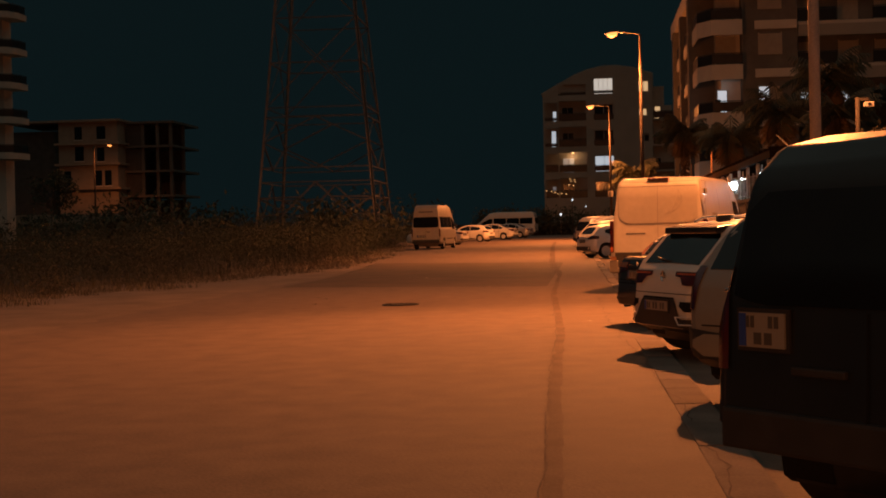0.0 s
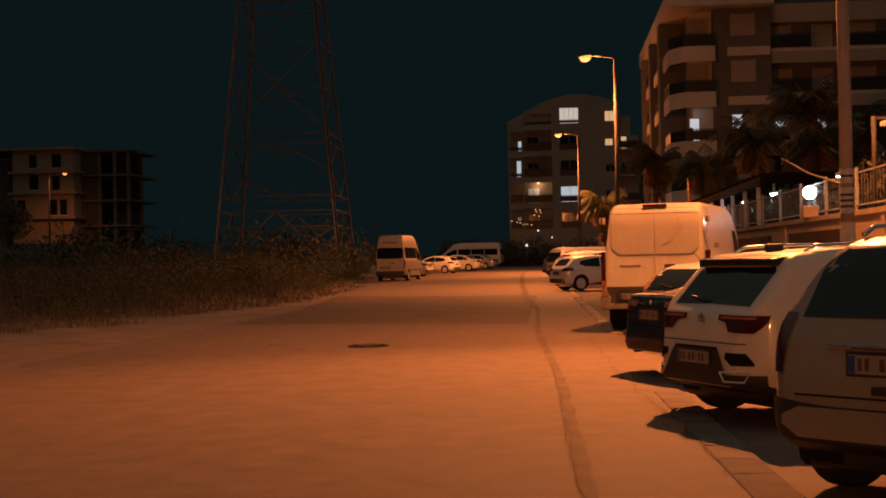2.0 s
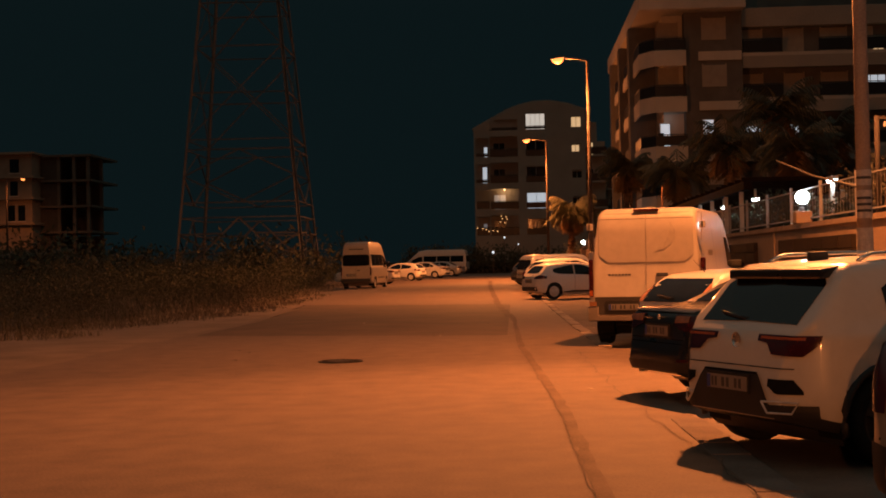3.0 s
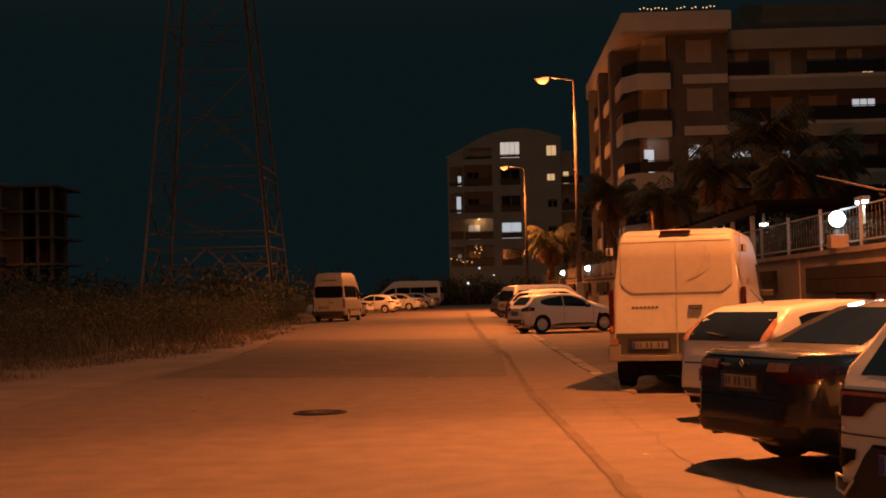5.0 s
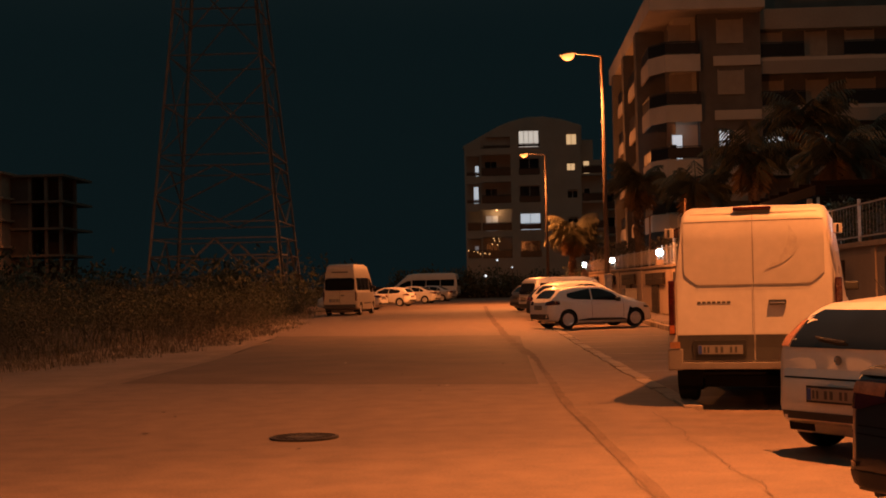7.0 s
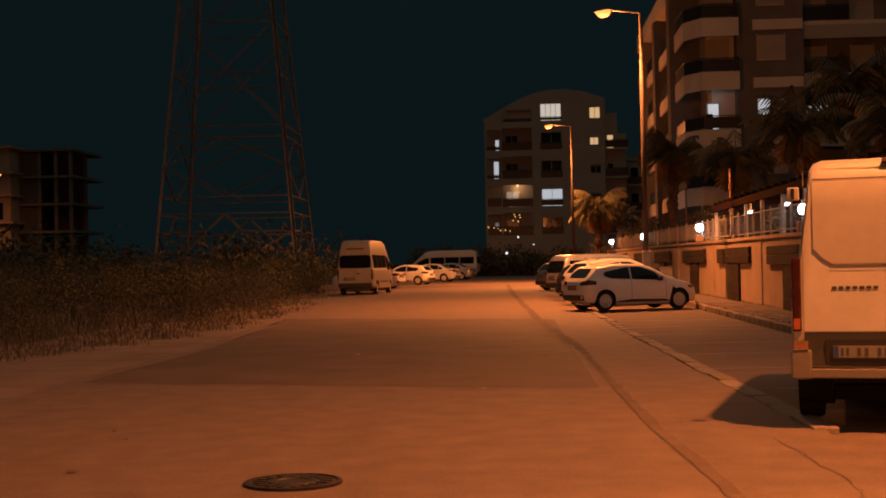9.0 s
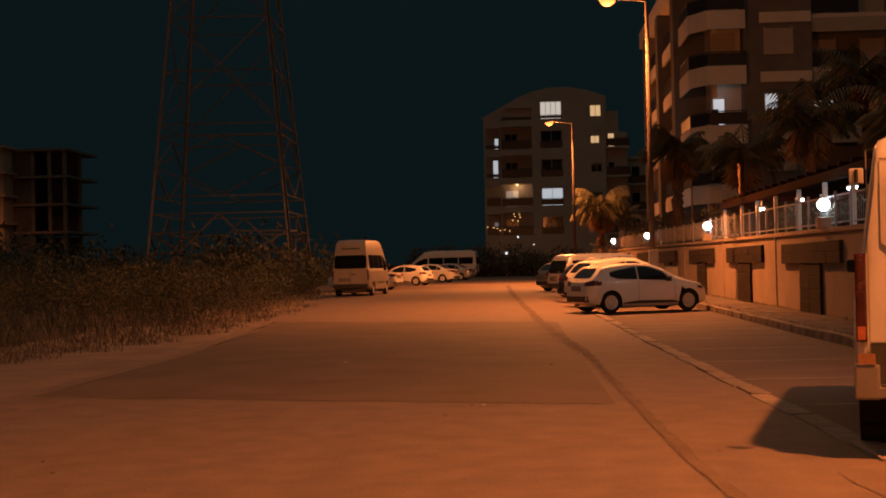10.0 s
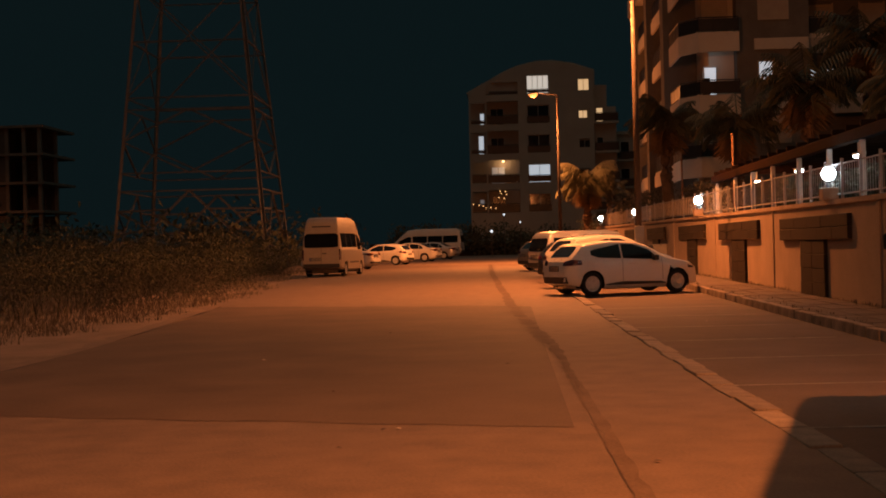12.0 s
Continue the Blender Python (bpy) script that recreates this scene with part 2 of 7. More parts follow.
def add_box(bm, x0, x1, y0, y1, z0, z1, bevel=0.0, m=None):
    vs = [bm.verts.new((x, y, z)) for z in (z0, z1) for y in (y0, y1) for x in (x0, x1)]
    fs = [bm.faces.new([vs[i] for i in q]) for q in ((0, 2, 3, 1), (4, 5, 7, 6), (0, 1, 5, 4), (2, 6, 7, 3), (0, 4, 6, 2), (1, 3, 7, 5))]
    if bevel:
        es = list({e for f in fs for e in f.edges})
        r = bmesh.ops.bevel(bm, geom=es, offset=bevel, segments=2, affect="EDGES", profile=0.6)
        vs = list({v for v in vs if v.is_valid} | set(r["verts"]))
    if m is not None:
        for v in vs:
            v.co = m @ v.co
    return vs


def box_bm(*a, **k):
    bm = bmesh.new()
    add_box(bm, *a, **k)
    return bm


def add_tube(bm, a, b, r0, r1=None, n=8, cap=True):
    """A straight round bar from a to b."""
    a, b = Vector(a), Vector(b)
    r1 = r0 if r1 is None else r1
    q = (b - a).to_track_quat("Z", "Y")
    rings = []
    for c, r in ((a, r0), (b, r1)):
        rings.append([bm.verts.new(c + q @ Vector((math.cos(2 * math.pi * i / n) * r, math.sin(2 * math.pi * i / n) * r, 0))) for i in range(n)])
    for i in range(n):
        j = (i + 1) % n
        bm.faces.new((rings[0][i], rings[0][j], rings[1][j], rings[1][i]))
    if cap:
        bm.faces.new(rings[0][::-1])
        bm.faces.new(rings[1])


def tube_bm(a, b, r0, r1=None, n=8):
    bm = bmesh.new()
    add_tube(bm, a, b, r0, r1, n)
    return bm


def add_path_tube(bm, pts, radii, n=8):
    """A bent round bar through the points."""
    pts = [Vector(p) for p in pts]
    rings = []
    for i, p in enumerate(pts):
        d = (pts[min(i + 1, len(pts) - 1)] - pts[max(i - 1, 0)]).normalized()
        q = d.to_track_quat("Z", "Y")
        r = radii[i] if isinstance(radii, (list, tuple)) else radii
        rings.append([bm.verts.new(p + q @ Vector((math.cos(2 * math.pi * k / n) * r, math.sin(2 * math.pi * k / n) * r, 0))) for k in range(n)])
    for u, v in zip(rings, rings[1:]):
        for k in range(n):
            j = (k + 1) % n
            bm.faces.new((u[k], u[j], v[j], v[k]))
    bm.faces.new(rings[0][::-1])
    bm.faces.new(rings[-1])


def lathe_bm(profile, n=24, axis="Z"):
    """Turns (radius, height) pairs about an axis."""
    bm = bmesh.new()
    rings = []
    for r, h in profile:
        ring = []
        for i in range(n):
            a = 2 * math.pi * i / n
            c, s = math.cos(a) * r, math.sin(a) * r
            ring.append(bm.verts.new((c, s, h) if axis == "Z" else (h, c, s)))
        rings.append(ring)
    for u, v in zip(rings, rings[1:]):
        for i in range(n):
            j = (i + 1) % n
            bm.faces.new((u[i], u[j], v[j], v[i]))
    bmesh.ops.remove_doubles(bm, verts=bm.verts, dist=1e-5)
    bmesh.ops.recalc_face_normals(bm, faces=bm.faces)
    return bm


def grid_bm(rows):
    """A sheet through rows of points."""
    bm = bmesh.new()
    vs = [[bm.verts.new(p) for p in row] for row in rows]
    for a, b in zip(vs, vs[1:]):
        for i in range(len(a) - 1):
            bm.faces.new((a[i], a[i + 1], b[i + 1], b[i]))
    return bm


# ---- cars ----
class Shell:
    """A car body lofted over its length: y runs forward from the rear bumper, x to the right."""

    def __init__(self, L, W, top, belt, bot, tumble=0.30, plan=((0, 0.80), (0.06, 0.90), (0.2, 0.965), (0.6, 1.0)), nose=((0, 0.70), (0.1, 0.84), (0.35, 0.95), (0.9, 1.0)), flare=0.0):
        self.L, self.W, self.tumble = L, W, tumble
        self.top, self.belt, self.bot, self.plan, self.nose, self.flare = top, belt, bot, plan, nose, flare
        ys = set(np.linspace(0, L, 64))
        ys |= {p[0] for p in top} | {p[0] for p in plan} | {L - p[0] for p in nose}
        self.ys = np.array(sorted(ys))
        zs = np.linspace(0, max(p[1] for p in top) + 0.02, 220)
        self.zs = zs
        fine = np.concatenate((np.linspace(0, 1.6, 800), np.linspace(1.603, L, 400)))
        self.fine = fine
        self.hw = np.zeros((len(fine), len(zs)))
        for i, y in enumerate(fine):
            r = self.ring(y)
            rz, rx = r[:, 1], r[:, 0]
            h = np.interp(zs, rz, rx)
            h = np.where(zs > rz[-1], -3 * (zs - rz[-1]), np.where(zs < rz[0], -3 * (rz[0] - zs), h))
            self.hw[i] = h

    def at(self, line, y):
        return float(np.interp(y, [p[0] for p in line], [p[1] for p in line]))

    def ring(self, y):
        zt, zb0 = self.at(self.top, y), self.at(self.bot, y)
        w = self.W / 2 * min(self.at(self.plan, y), self.at(self.nose, self.L - y))
        zb = min(self.at(self.belt, y), zt - 0.06)
        cab = zt - zb
        wt = w * 0.955 - self.tumble * max(0, cab - 0.05)
        wt = max(wt, w * 0.3)
        pts = [(w * 0.90, zb0), (w * 0.985, zb0 + 0.08), (w, zb0 + 0.42 * (zb - zb0)), (w * 0.992, zb - 0.10), (w * 0.975, zb - 0.03), (w * 0.955, zb)]
        r = min(0.09, cab * 0.45)
        for k in (0.3, 0.6, 1.0):
            f = k
            z = zb + (zt - r - zb) * f
            pts.append((w * 0.955 + (wt - w * 0.955) * f ** 1.15, z))
        pts += [(wt - r * 0.35, zt - r * 0.45), (wt - r * 1.1, zt - r * 0.14), (wt * 0.5, zt - 0.012 * min(1, cab * 4)), (0.0, zt)]
        a = np.array(pts)
        a[:, 1] = np.maximum.accumulate(a[:, 1] + np.arange(len(a)) * 1e-5)
        return a

    def body(self, wheels, R):
        bm = bmesh.new()
        rings = []
        for y in self.ys:
            r = self.ring(y)
            ring = [bm.verts.new((x, y, z)) for x, z in r] + [bm.verts.new((-x, y, z)) for x, z in r[-2::-1]]
            rings.append(ring)
        for a, b in zip(rings, rings[1:]):
            for i in range(len(a) - 1):
                bm.faces.new((a[i], a[i + 1], b[i + 1], b[i]))
            bm.faces.new((a[-1], a[0], b[0], b[-1]))
        bm.faces.new(rings[0])
        bm.faces.new(rings[-1][::-1])
        kill = []
        for f in bm.faces:
            c = f.calc_center_median()
            if abs(c.x) > self.W * 0.30:
                for wy, wr in wheels:
                    if math.hypot(c.y - wy, c.z - wr) < R or (abs(c.y - wy) < R * 0.97 and c.z < wr):
                        kill.append(f)
                        break
        bmesh.ops.delete(bm, geom=kill, context="FACES")
        for v in bm.verts:
            if v.is_boundary:
                for wy, wr in wheels:
                    d = math.hypot(v.co.y - wy, v.co.z - wr)
                    if d < R * 1.35 and v.co.z > 0.15:
                        s = R / max(d, 1e-4)
                        v.co.y, v.co.z = wy + (v.co.y - wy) * s, max(0.16, wr + (v.co.z - wr) * s)
        bmesh.ops.recalc_face_normals(bm, faces=bm.faces)
        for e in bm.edges:
            if len(e.link_faces) == 2 and e.calc_face_angle(0) > radians(38):
                e.smooth = False
        return bm

    def side_x(self, y, z):
        i = int(np.clip(np.searchsorted(self.fine, y), 0, len(self.fine) - 1))
        h = float(np.interp(z, self.zs, self.hw[i]))
        return max(h, 0.1)

    def rear_y(self, x, z):
        col = np.array([np.interp(z, self.zs, row) for row in self.hw[:800]])
        ok = np.nonzero(col >= abs(x))[0]
        return float(self.fine[ok[0]]) if len(ok) else 0.4

    def side(self, outline_low, outline_up, y0, y1, side=1, lift=0.008, ny=14, nz=4):
        """A patch on the flank between two lines of (y, z)."""
        rows = []
        for i in range(ny + 1):
            y = y0 + (y1 - y0) * i / ny
            a, b = self.at(outline_low, y), self.at(outline_up, y)
            row = []
            for k in range(nz + 1):
                z = a + (max(b, a + 0.004) - a) * k / nz
                row.append((side * (self.side_x(y, z) + lift), y, z))
            rows.append(row)
        bm = grid_bm(rows)
        bmesh.ops.recalc_face_normals(bm, faces=bm.faces)
        if sum(f.normal.x for f in bm.faces) * side < 0:
            bmesh.ops.reverse_faces(bm, faces=bm.faces)
        return bm

    def rear(self, low, up, x0, x1, lift=0.008, nx=10, nz=5):
        """A patch on the tail between two lines of (x, z)."""
        rows = []
        for i in range(nx + 1):
            x = x0 + (x1 - x0) * i / nx
            a, b = self.at(low, x), self.at(up, x)
            rows.append([(x, self.rear_y(x, a + (b - a) * k / nz) - lift, a + (b - a) * k / nz) for k in range(nz + 1)])
        bm = grid_bm(rows)
        bmesh.ops.recalc_face_normals(bm, faces=bm.faces)
        if sum(f.normal.y for f in bm.faces) > 0:
            bmesh.ops.reverse_faces(bm, faces=bm.faces)
        return bm


def rounded(p0, d):
    """Plan of a rounded tail: share of the full width over the first d metres."""
    return tuple((d * k / 9, 1 - (1 - p0) * (1 - k / 9) ** 2.3) for k in range(10))


def make_wheel(parent, x, y, r, width, rim_mat, side, spokes):
    w = tagged(new("wheel"), "")
    w.parent = parent
    w.matrix_basis = pose(x, y, r, 0, 0, 0 if side > 0 else 180)
    h = width / 2
    tyre = lathe_bm([(r * 0.66, -h), (r * 0.93, -h), (r * 0.99, -h * 0.7), (r, 0), (r * 0.99, h * 0.7), (r * 0.94, h), (r * 0.72, h * 1.02), (r * 0.66, h * 0.85), (r * 0.64, -h)], 28, "X")
    part("tyre", tyre, M_TYRE, w, smooth=True)
    bm = lathe_bm([(0.0, h * 0.80), (r * 0.16, h * 0.82), (r * 0.17, h * 0.5), (r * 0.60, h * 0.35), (r * 0.61, h * 0.88), (r * 0.67, h * 0.94), (r * 0.67, h * 0.7)], 28, "X")
    for i in range(spokes):
        a = 360 * i / spokes
        add_box(bm, h * 0.45, h * 0.86, -r * 0.055, r * 0.055, r * 0.12, r * 0.63, m=pose(0, 0, 0, a, 0, 0))
    part("rim", bm, rim_mat, w, smooth=False)
    return w


def make_plate(parent, y, z, x=0.0, w=0.52, h=0.11, rows=1, tilt=0):
    """A white plate with a blue end and plain bars."""
    bm = box_bm(-w / 2, w / 2, -0.012, 0.0, -h / 2, h / 2)
    p = part("number_plate", bm, M_PLATE, parent, "white number plate with plain dark bars", m=pose(x, y, z, tilt, 0, 0))
    part("plate_holder", box_bm(-w / 2 - 0.02, w / 2 + 0.02, 0.0, 0.015, -h / 2 - 0.02, h / 2 + 0.02), M_PLASTIC, p)
    part("blue_end", box_bm(-w / 2 + 0.004, -w / 2 + 0.045, -0.016, -0.012, -h / 2 + 0.004, h / 2 - 0.004), M_PLATE_BLUE, p)
    if rows == 1:
        spans = ((-0.195, -0.105), (-0.06, 0.065), (0.11, 0.225))
        for a, b in spans:
            bm = bmesh.new()
            k = max(2, round((b - a) / 0.05))
            for i in range(k):
                s = (b - a) / k
                add_box(bm, a + i * s, a + i * s + s * 0.5, -0.0155, -0.012, -h * 0.33, h * 0.33)
            part("plate_bar", bm, M_PLATE_BAR, p)
    else:
        for zz, spans in ((h * 0.24, ((-w * 0.34, -w * 0.12), (w * 0.16, w * 0.42))), (-h * 0.24, ((-w * 0.16, w * 0.3),))):
            for a, b in spans:
                bm = bmesh.new()
                for i in range(2):
                    s = (b - a) / 2
                    add_box(bm, a + i * s, a + i * s + s * 0.7, -0.0155, -0.012, zz - h * 0.17, zz + h * 0.17)
                part("plate_bar", bm, M_PLATE_BAR, p)
    return p


def common(c, sh, wheels, r, paint, rim, spokes, tyre_w=0.2, R=None, inset=0.02, dark=0.0):
    """Body, wheels and wheel wells of any car."""
    R = R or r * 1.16
    b = part("body", sh.body([(w, r) for w in wheels], R), [paint, M_PLASTIC], c, smooth=True)
    for f in b.data.polygons:
        if f.center.z < dark:
            f.material_index = 1
    for wy in wheels:
        for s in (1, -1):
            hw = sh.side_x(wy, r + 0.32)
            make_wheel(c, s * (hw - tyre_w / 2 - inset), wy, r, tyre_w, rim, s, spokes)
            bm = bmesh.new()
            add_tube(bm, (s * (hw - 0.34), wy, r), (s * (hw - 0.03), wy, r), R * 1.02, R * 1.02, 20, cap=False)
            vs = [bm.verts.new((s * (hw - 0.30), wy + math.cos(a) * R * 1.02, r + math.sin(a) * R * 1.02)) for a in np.linspace(0, 2 * math.pi, 20, endpoint=False)]
            bm.faces.new(vs)
            for v in bm.verts:
                v.co.z = max(v.co.z, 0.17)
            part("wheel_well", bm, M_SEAM, c)
    under = box_bm(-sh.W * 0.33, sh.W * 0.33, 0.75, sh.L - 0.6, 0.2, 0.34)
    part("underbody", under, M_SEAM, c)
    return b


def mirrors(c, sh, y, z, mat):
    for s in (1, -1):
        hw = sh.side_x(y, z)
        bm = box_bm(hw - 0.02, hw + 0.20, y - 0.06, y + 0.06, z - 0.06, z + 0.08, bevel=0.03)
        if s < 0:
            bmesh.ops.scale(bm, vec=(-1, 1, 1), verts=bm.verts)
            bmesh.ops.reverse_faces(bm, faces=bm.faces)
        part("mirror", bm, mat, c)


def seam_ring(c, sh, y, z0, z1):
    for s in (1, -1):
        part("door_gap", sh.side(((0, z0), (9, z0)), ((0, z1), (9, z1)), y - 0.006, y + 0.006, s, 0.004, 1, 8), M_SEAM, c)


def windows(c, sh, spans, low, up, mat=None):
    for s in (1, -1):
        for a, b in spans:
            part("side_window", sh.side(low, up, a, b, s, 0.006, 12, 4), mat or M_CARGLASS, c, smooth=True)


def screen(c, sh, y0, y1, hw0, hw1, name="windscreen"):
    rows = []
    for i in range(9):
        y = y0 + (y1 - y0) * i / 8
        z = sh.at(sh.top, y)
        h = hw0 + (hw1 - hw0) * i / 8
        rows.append([(h * k, y, z + 0.012 - 0.02 * k * k) for k in (-1, -0.5, 0, 0.5, 1)])
    bm = grid_bm(rows)
    bmesh.ops.recalc_face_normals(bm, faces=bm.faces)
    part(name, bm, M_CARGLASS, c, smooth=True)


def rails(c, y0, y1, x, z):
    for s in (1, -1):
        bm = bmesh.new()
        add_path_tube(bm, [(s * x, y0, z - 0.02), (s * x, y0 + 0.12, z + 0.035), (s * x, (y0 + y1) / 2, z + 0.05), (s * x, y1 - 0.12, z + 0.03), (s * x, y1, z - 0.03)], 0.016)
        part("roof_rail", bm, M_CHROME, c, smooth=True)


def antenna(c, x, y, z, lean=0.25, n=0.28):
    part("antenna", tube_bm((x, y, z), (x, y - lean, z + n), 0.006, 0.003, 6), M_PLASTIC, c)


def suv_coupe(m):
    """White crossover with a dark rear window and black lower trim."""
    c = thing("suv", m, "white crossover with black lower cladding and dark rear window", "car", "cars parked at the kerb")
    top = ((0, 0.60), (0.02, 0.72), (0.06, 0.88), (0.10, 1.00), (0.16, 1.06), (0.36, 1.30), (0.52, 1.48), (0.60, 1.525), (1.2, 1.57), (2.0, 1.56), (2.5, 1.48), (3.15, 1.10), (3.3, 1.04), (3.9, 0.94), (4.12, 0.80), (4.23, 0.55))
    belt = ((0, 0.95), (0.2, 1.04), (1.5, 1.00), (3.2, 0.96), (4.23, 0.8))
    bot = ((0, 0.36), (0.3, 0.27), (0.8, 0.2), (3.4, 0.2), (4.23, 0.3))
    sh = Shell(4.23, 1.82, top, belt, bot, 0.34, plan=rounded(0.66, 0.48))
    common(c, sh, (0.75, 3.35), 0.345, M_PAINT_WHITE, M_RIM_DARK, 5, 0.215, dark=0.46)
    part("rear_window", sh.rear(((-0.62, 1.06), (0, 1.075), (0.62, 1.06)), ((-0.62, 1.36), (-0.5, 1.45), (0, 1.46), (0.5, 1.45), (0.62, 1.36)), -0.62, 0.62, 0.008, 14, 6), M_CARGLASS, c, smooth=True)
    bm = bmesh.new()
    add_box(bm, -0.59, 0.59, 0.39, 0.66, 1.425, 1.505, bevel=0.02)
    for v in bm.verts:
        v.co.z += 0.13 * (v.co.y - 0.50) - 0.05 * v.co.x * v.co.x
    part("spoiler", bm, M_PAINT_BLACK, c, "gloss black roof spoiler")
    part("bumper", sh.rear(((-0.60, 0.44), (0.60, 0.44)), ((-0.52, 0.445), (-0.36, 0.70), (0.36, 0.70), (0.52, 0.445)), -0.52, 0.52, 0.02, 18, 4), M_PLASTIC, c, "black plastic centre of the bumper", smooth=True)
    part("lower_cladding", sh.rear(((-0.82, 0.37), (0.82, 0.37)), ((-0.82, 0.47), (0.82, 0.47)), -0.82, 0.82, 0.024, 18, 3), M_PLASTIC, c, smooth=True)
    part("shoulder_line", sh.rear(((-1, 0.735), (1, 0.735)), ((-1, 0.743), (1, 0.743)), -0.70, 0.70, 0.011, 16, 1), M_SEAM, c)
    for s in (1, -1):
        x0, x1 = (0.27, 0.83) if s > 0 else (-0.83, -0.27)
        lo = ((0.27, 0.935), (0.40, 0.92), (0.47, 0.84), (0.76, 0.83), (0.83, 0.93)) if s > 0 else ((-0.83, 0.93), (-0.76, 0.83), (-0.47, 0.84), (-0.40, 0.92), (-0.27, 0.935))
        t = part("tail_lamp", sh.rear(lo, ((-1, 0.985), (1, 0.985)), x0, x1, 0.018, 14, 4), M_TAIL, c, "dark red wide tail lamp", smooth=True)
        a, b = (0.31, 0.76) if s > 0 else (-0.76, -0.31)
        part("light_strip", sh.rear(((-1, 0.952), (1, 0.952)), ((-1, 0.972), (1, 0.972)), a, b, 0.024, 10, 1), M_TAIL_STRIP, t, "thin orange strip along the lamp top")
        lo = ((0.50, 0.60), (0.58, 0.55), (0.76, 0.55)) if s > 0 else ((-0.76, 0.55), (-0.58, 0.55), (-0.50, 0.60))
        up = ((0.46, 0.66), (0.70, 0.66), (0.76, 0.56)) if s > 0 else ((-0.76, 0.56), (-0.70, 0.66), (-0.46, 0.66))
        a, b = (0.48, 0.75) if s > 0 else (-0.75, -0.48)
        part("side_vent", sh.rear(lo, up, a, b, 0.014, 10, 2), M_SEAM, c)
        bm = bmesh.new()
        loop = [(0.46, 0.49), (0.74, 0.49), (0.70, 0.41), (0.53, 0.41), (0.46, 0.49)]
        add_path_tube(bm, [(s * x, sh.rear_y(x, z) - 0.05, z) for x, z in loop], 0.009, 6)
        part("exhaust_trim", bm, M_RIM, c)
        part("cladding", sh.side(((0, 0.2), (5, 0.2)), ((0, 0.5), (0.4, 0.46), (1.15, 0.40), (2.9, 0.40), (4, 0.5)), 1.16, 2.93, s, 0.012, 12, 2), M_PLASTIC, c, smooth=True)
        for wy in (0.75, 3.35):
            bm = bmesh.new()
            hw = sh.side_x(wy, 0.66)
            add_path_tube(bm, [(s * (hw + 0.002), wy + math.cos(a) * 0.425, 0.345 + math.sin(a) * 0.425) for a in np.linspace(-0.25, math.pi + 0.25, 17)], 0.028, 6)
            part("arch_trim", bm, M_PLASTIC, c, smooth=True)
    windows(c, sh, ((0.78, 1.25), (1.30, 2.05), (2.10, 2.78)), ((0.7, 1.20), (1.2, 1.04), (3, 1.02)), ((0.7, 1.28), (1.0, 1.44), (2.1, 1.47), (2.8, 1.22), (3.0, 1.1)))
    for y in (1.275, 2.08, 2.95):
        seam_ring(c, sh, y, 0.42, 1.02)
    screen(c, sh, 2.52, 3.12, 0.50, 0.66)
    mirrors(c, sh, 2.75, 1.05, M_PAINT_WHITE)
    rails(c, 0.75, 2.3, 0.55, 1.55)
    bm = bmesh.new()
    add_box(bm, -0.02, 0.02, 0.72, 0.90, 1.53, 1.61, bevel=0.015)
    part("fin_antenna", bm, M_PLASTIC, c)
    part("badge", lathe_bm([(0, -0.0), (0.05, 0.0), (0.055, 0.01), (0.06, 0.014)], 18), M_CHROME, c, "plain round chrome badge", m=pose(0, sh.rear_y(0, 0.92) - 0.004, 0.93, 90, 0, 0))
    bm = bmesh.new()
    add_path_tube(bm, [(0, 0.19, 1.09), (-0.12, 0.17, 1.10), (-0.38, 0.20, 1.13)], 0.012, 6)
    part("wiper", bm, M_PLASTIC, c)
    part("tailgate_gap", sh.rear(((-1, 0.685), (1, 0.685)), ((-1, 0.697), (1, 0.697)), -0.34, 0.34, 0.024, 10, 1), M_SEAM, c)
    make_plate(c, sh.rear_y(0, 0.60) - 0.03, 0.60)
    return c


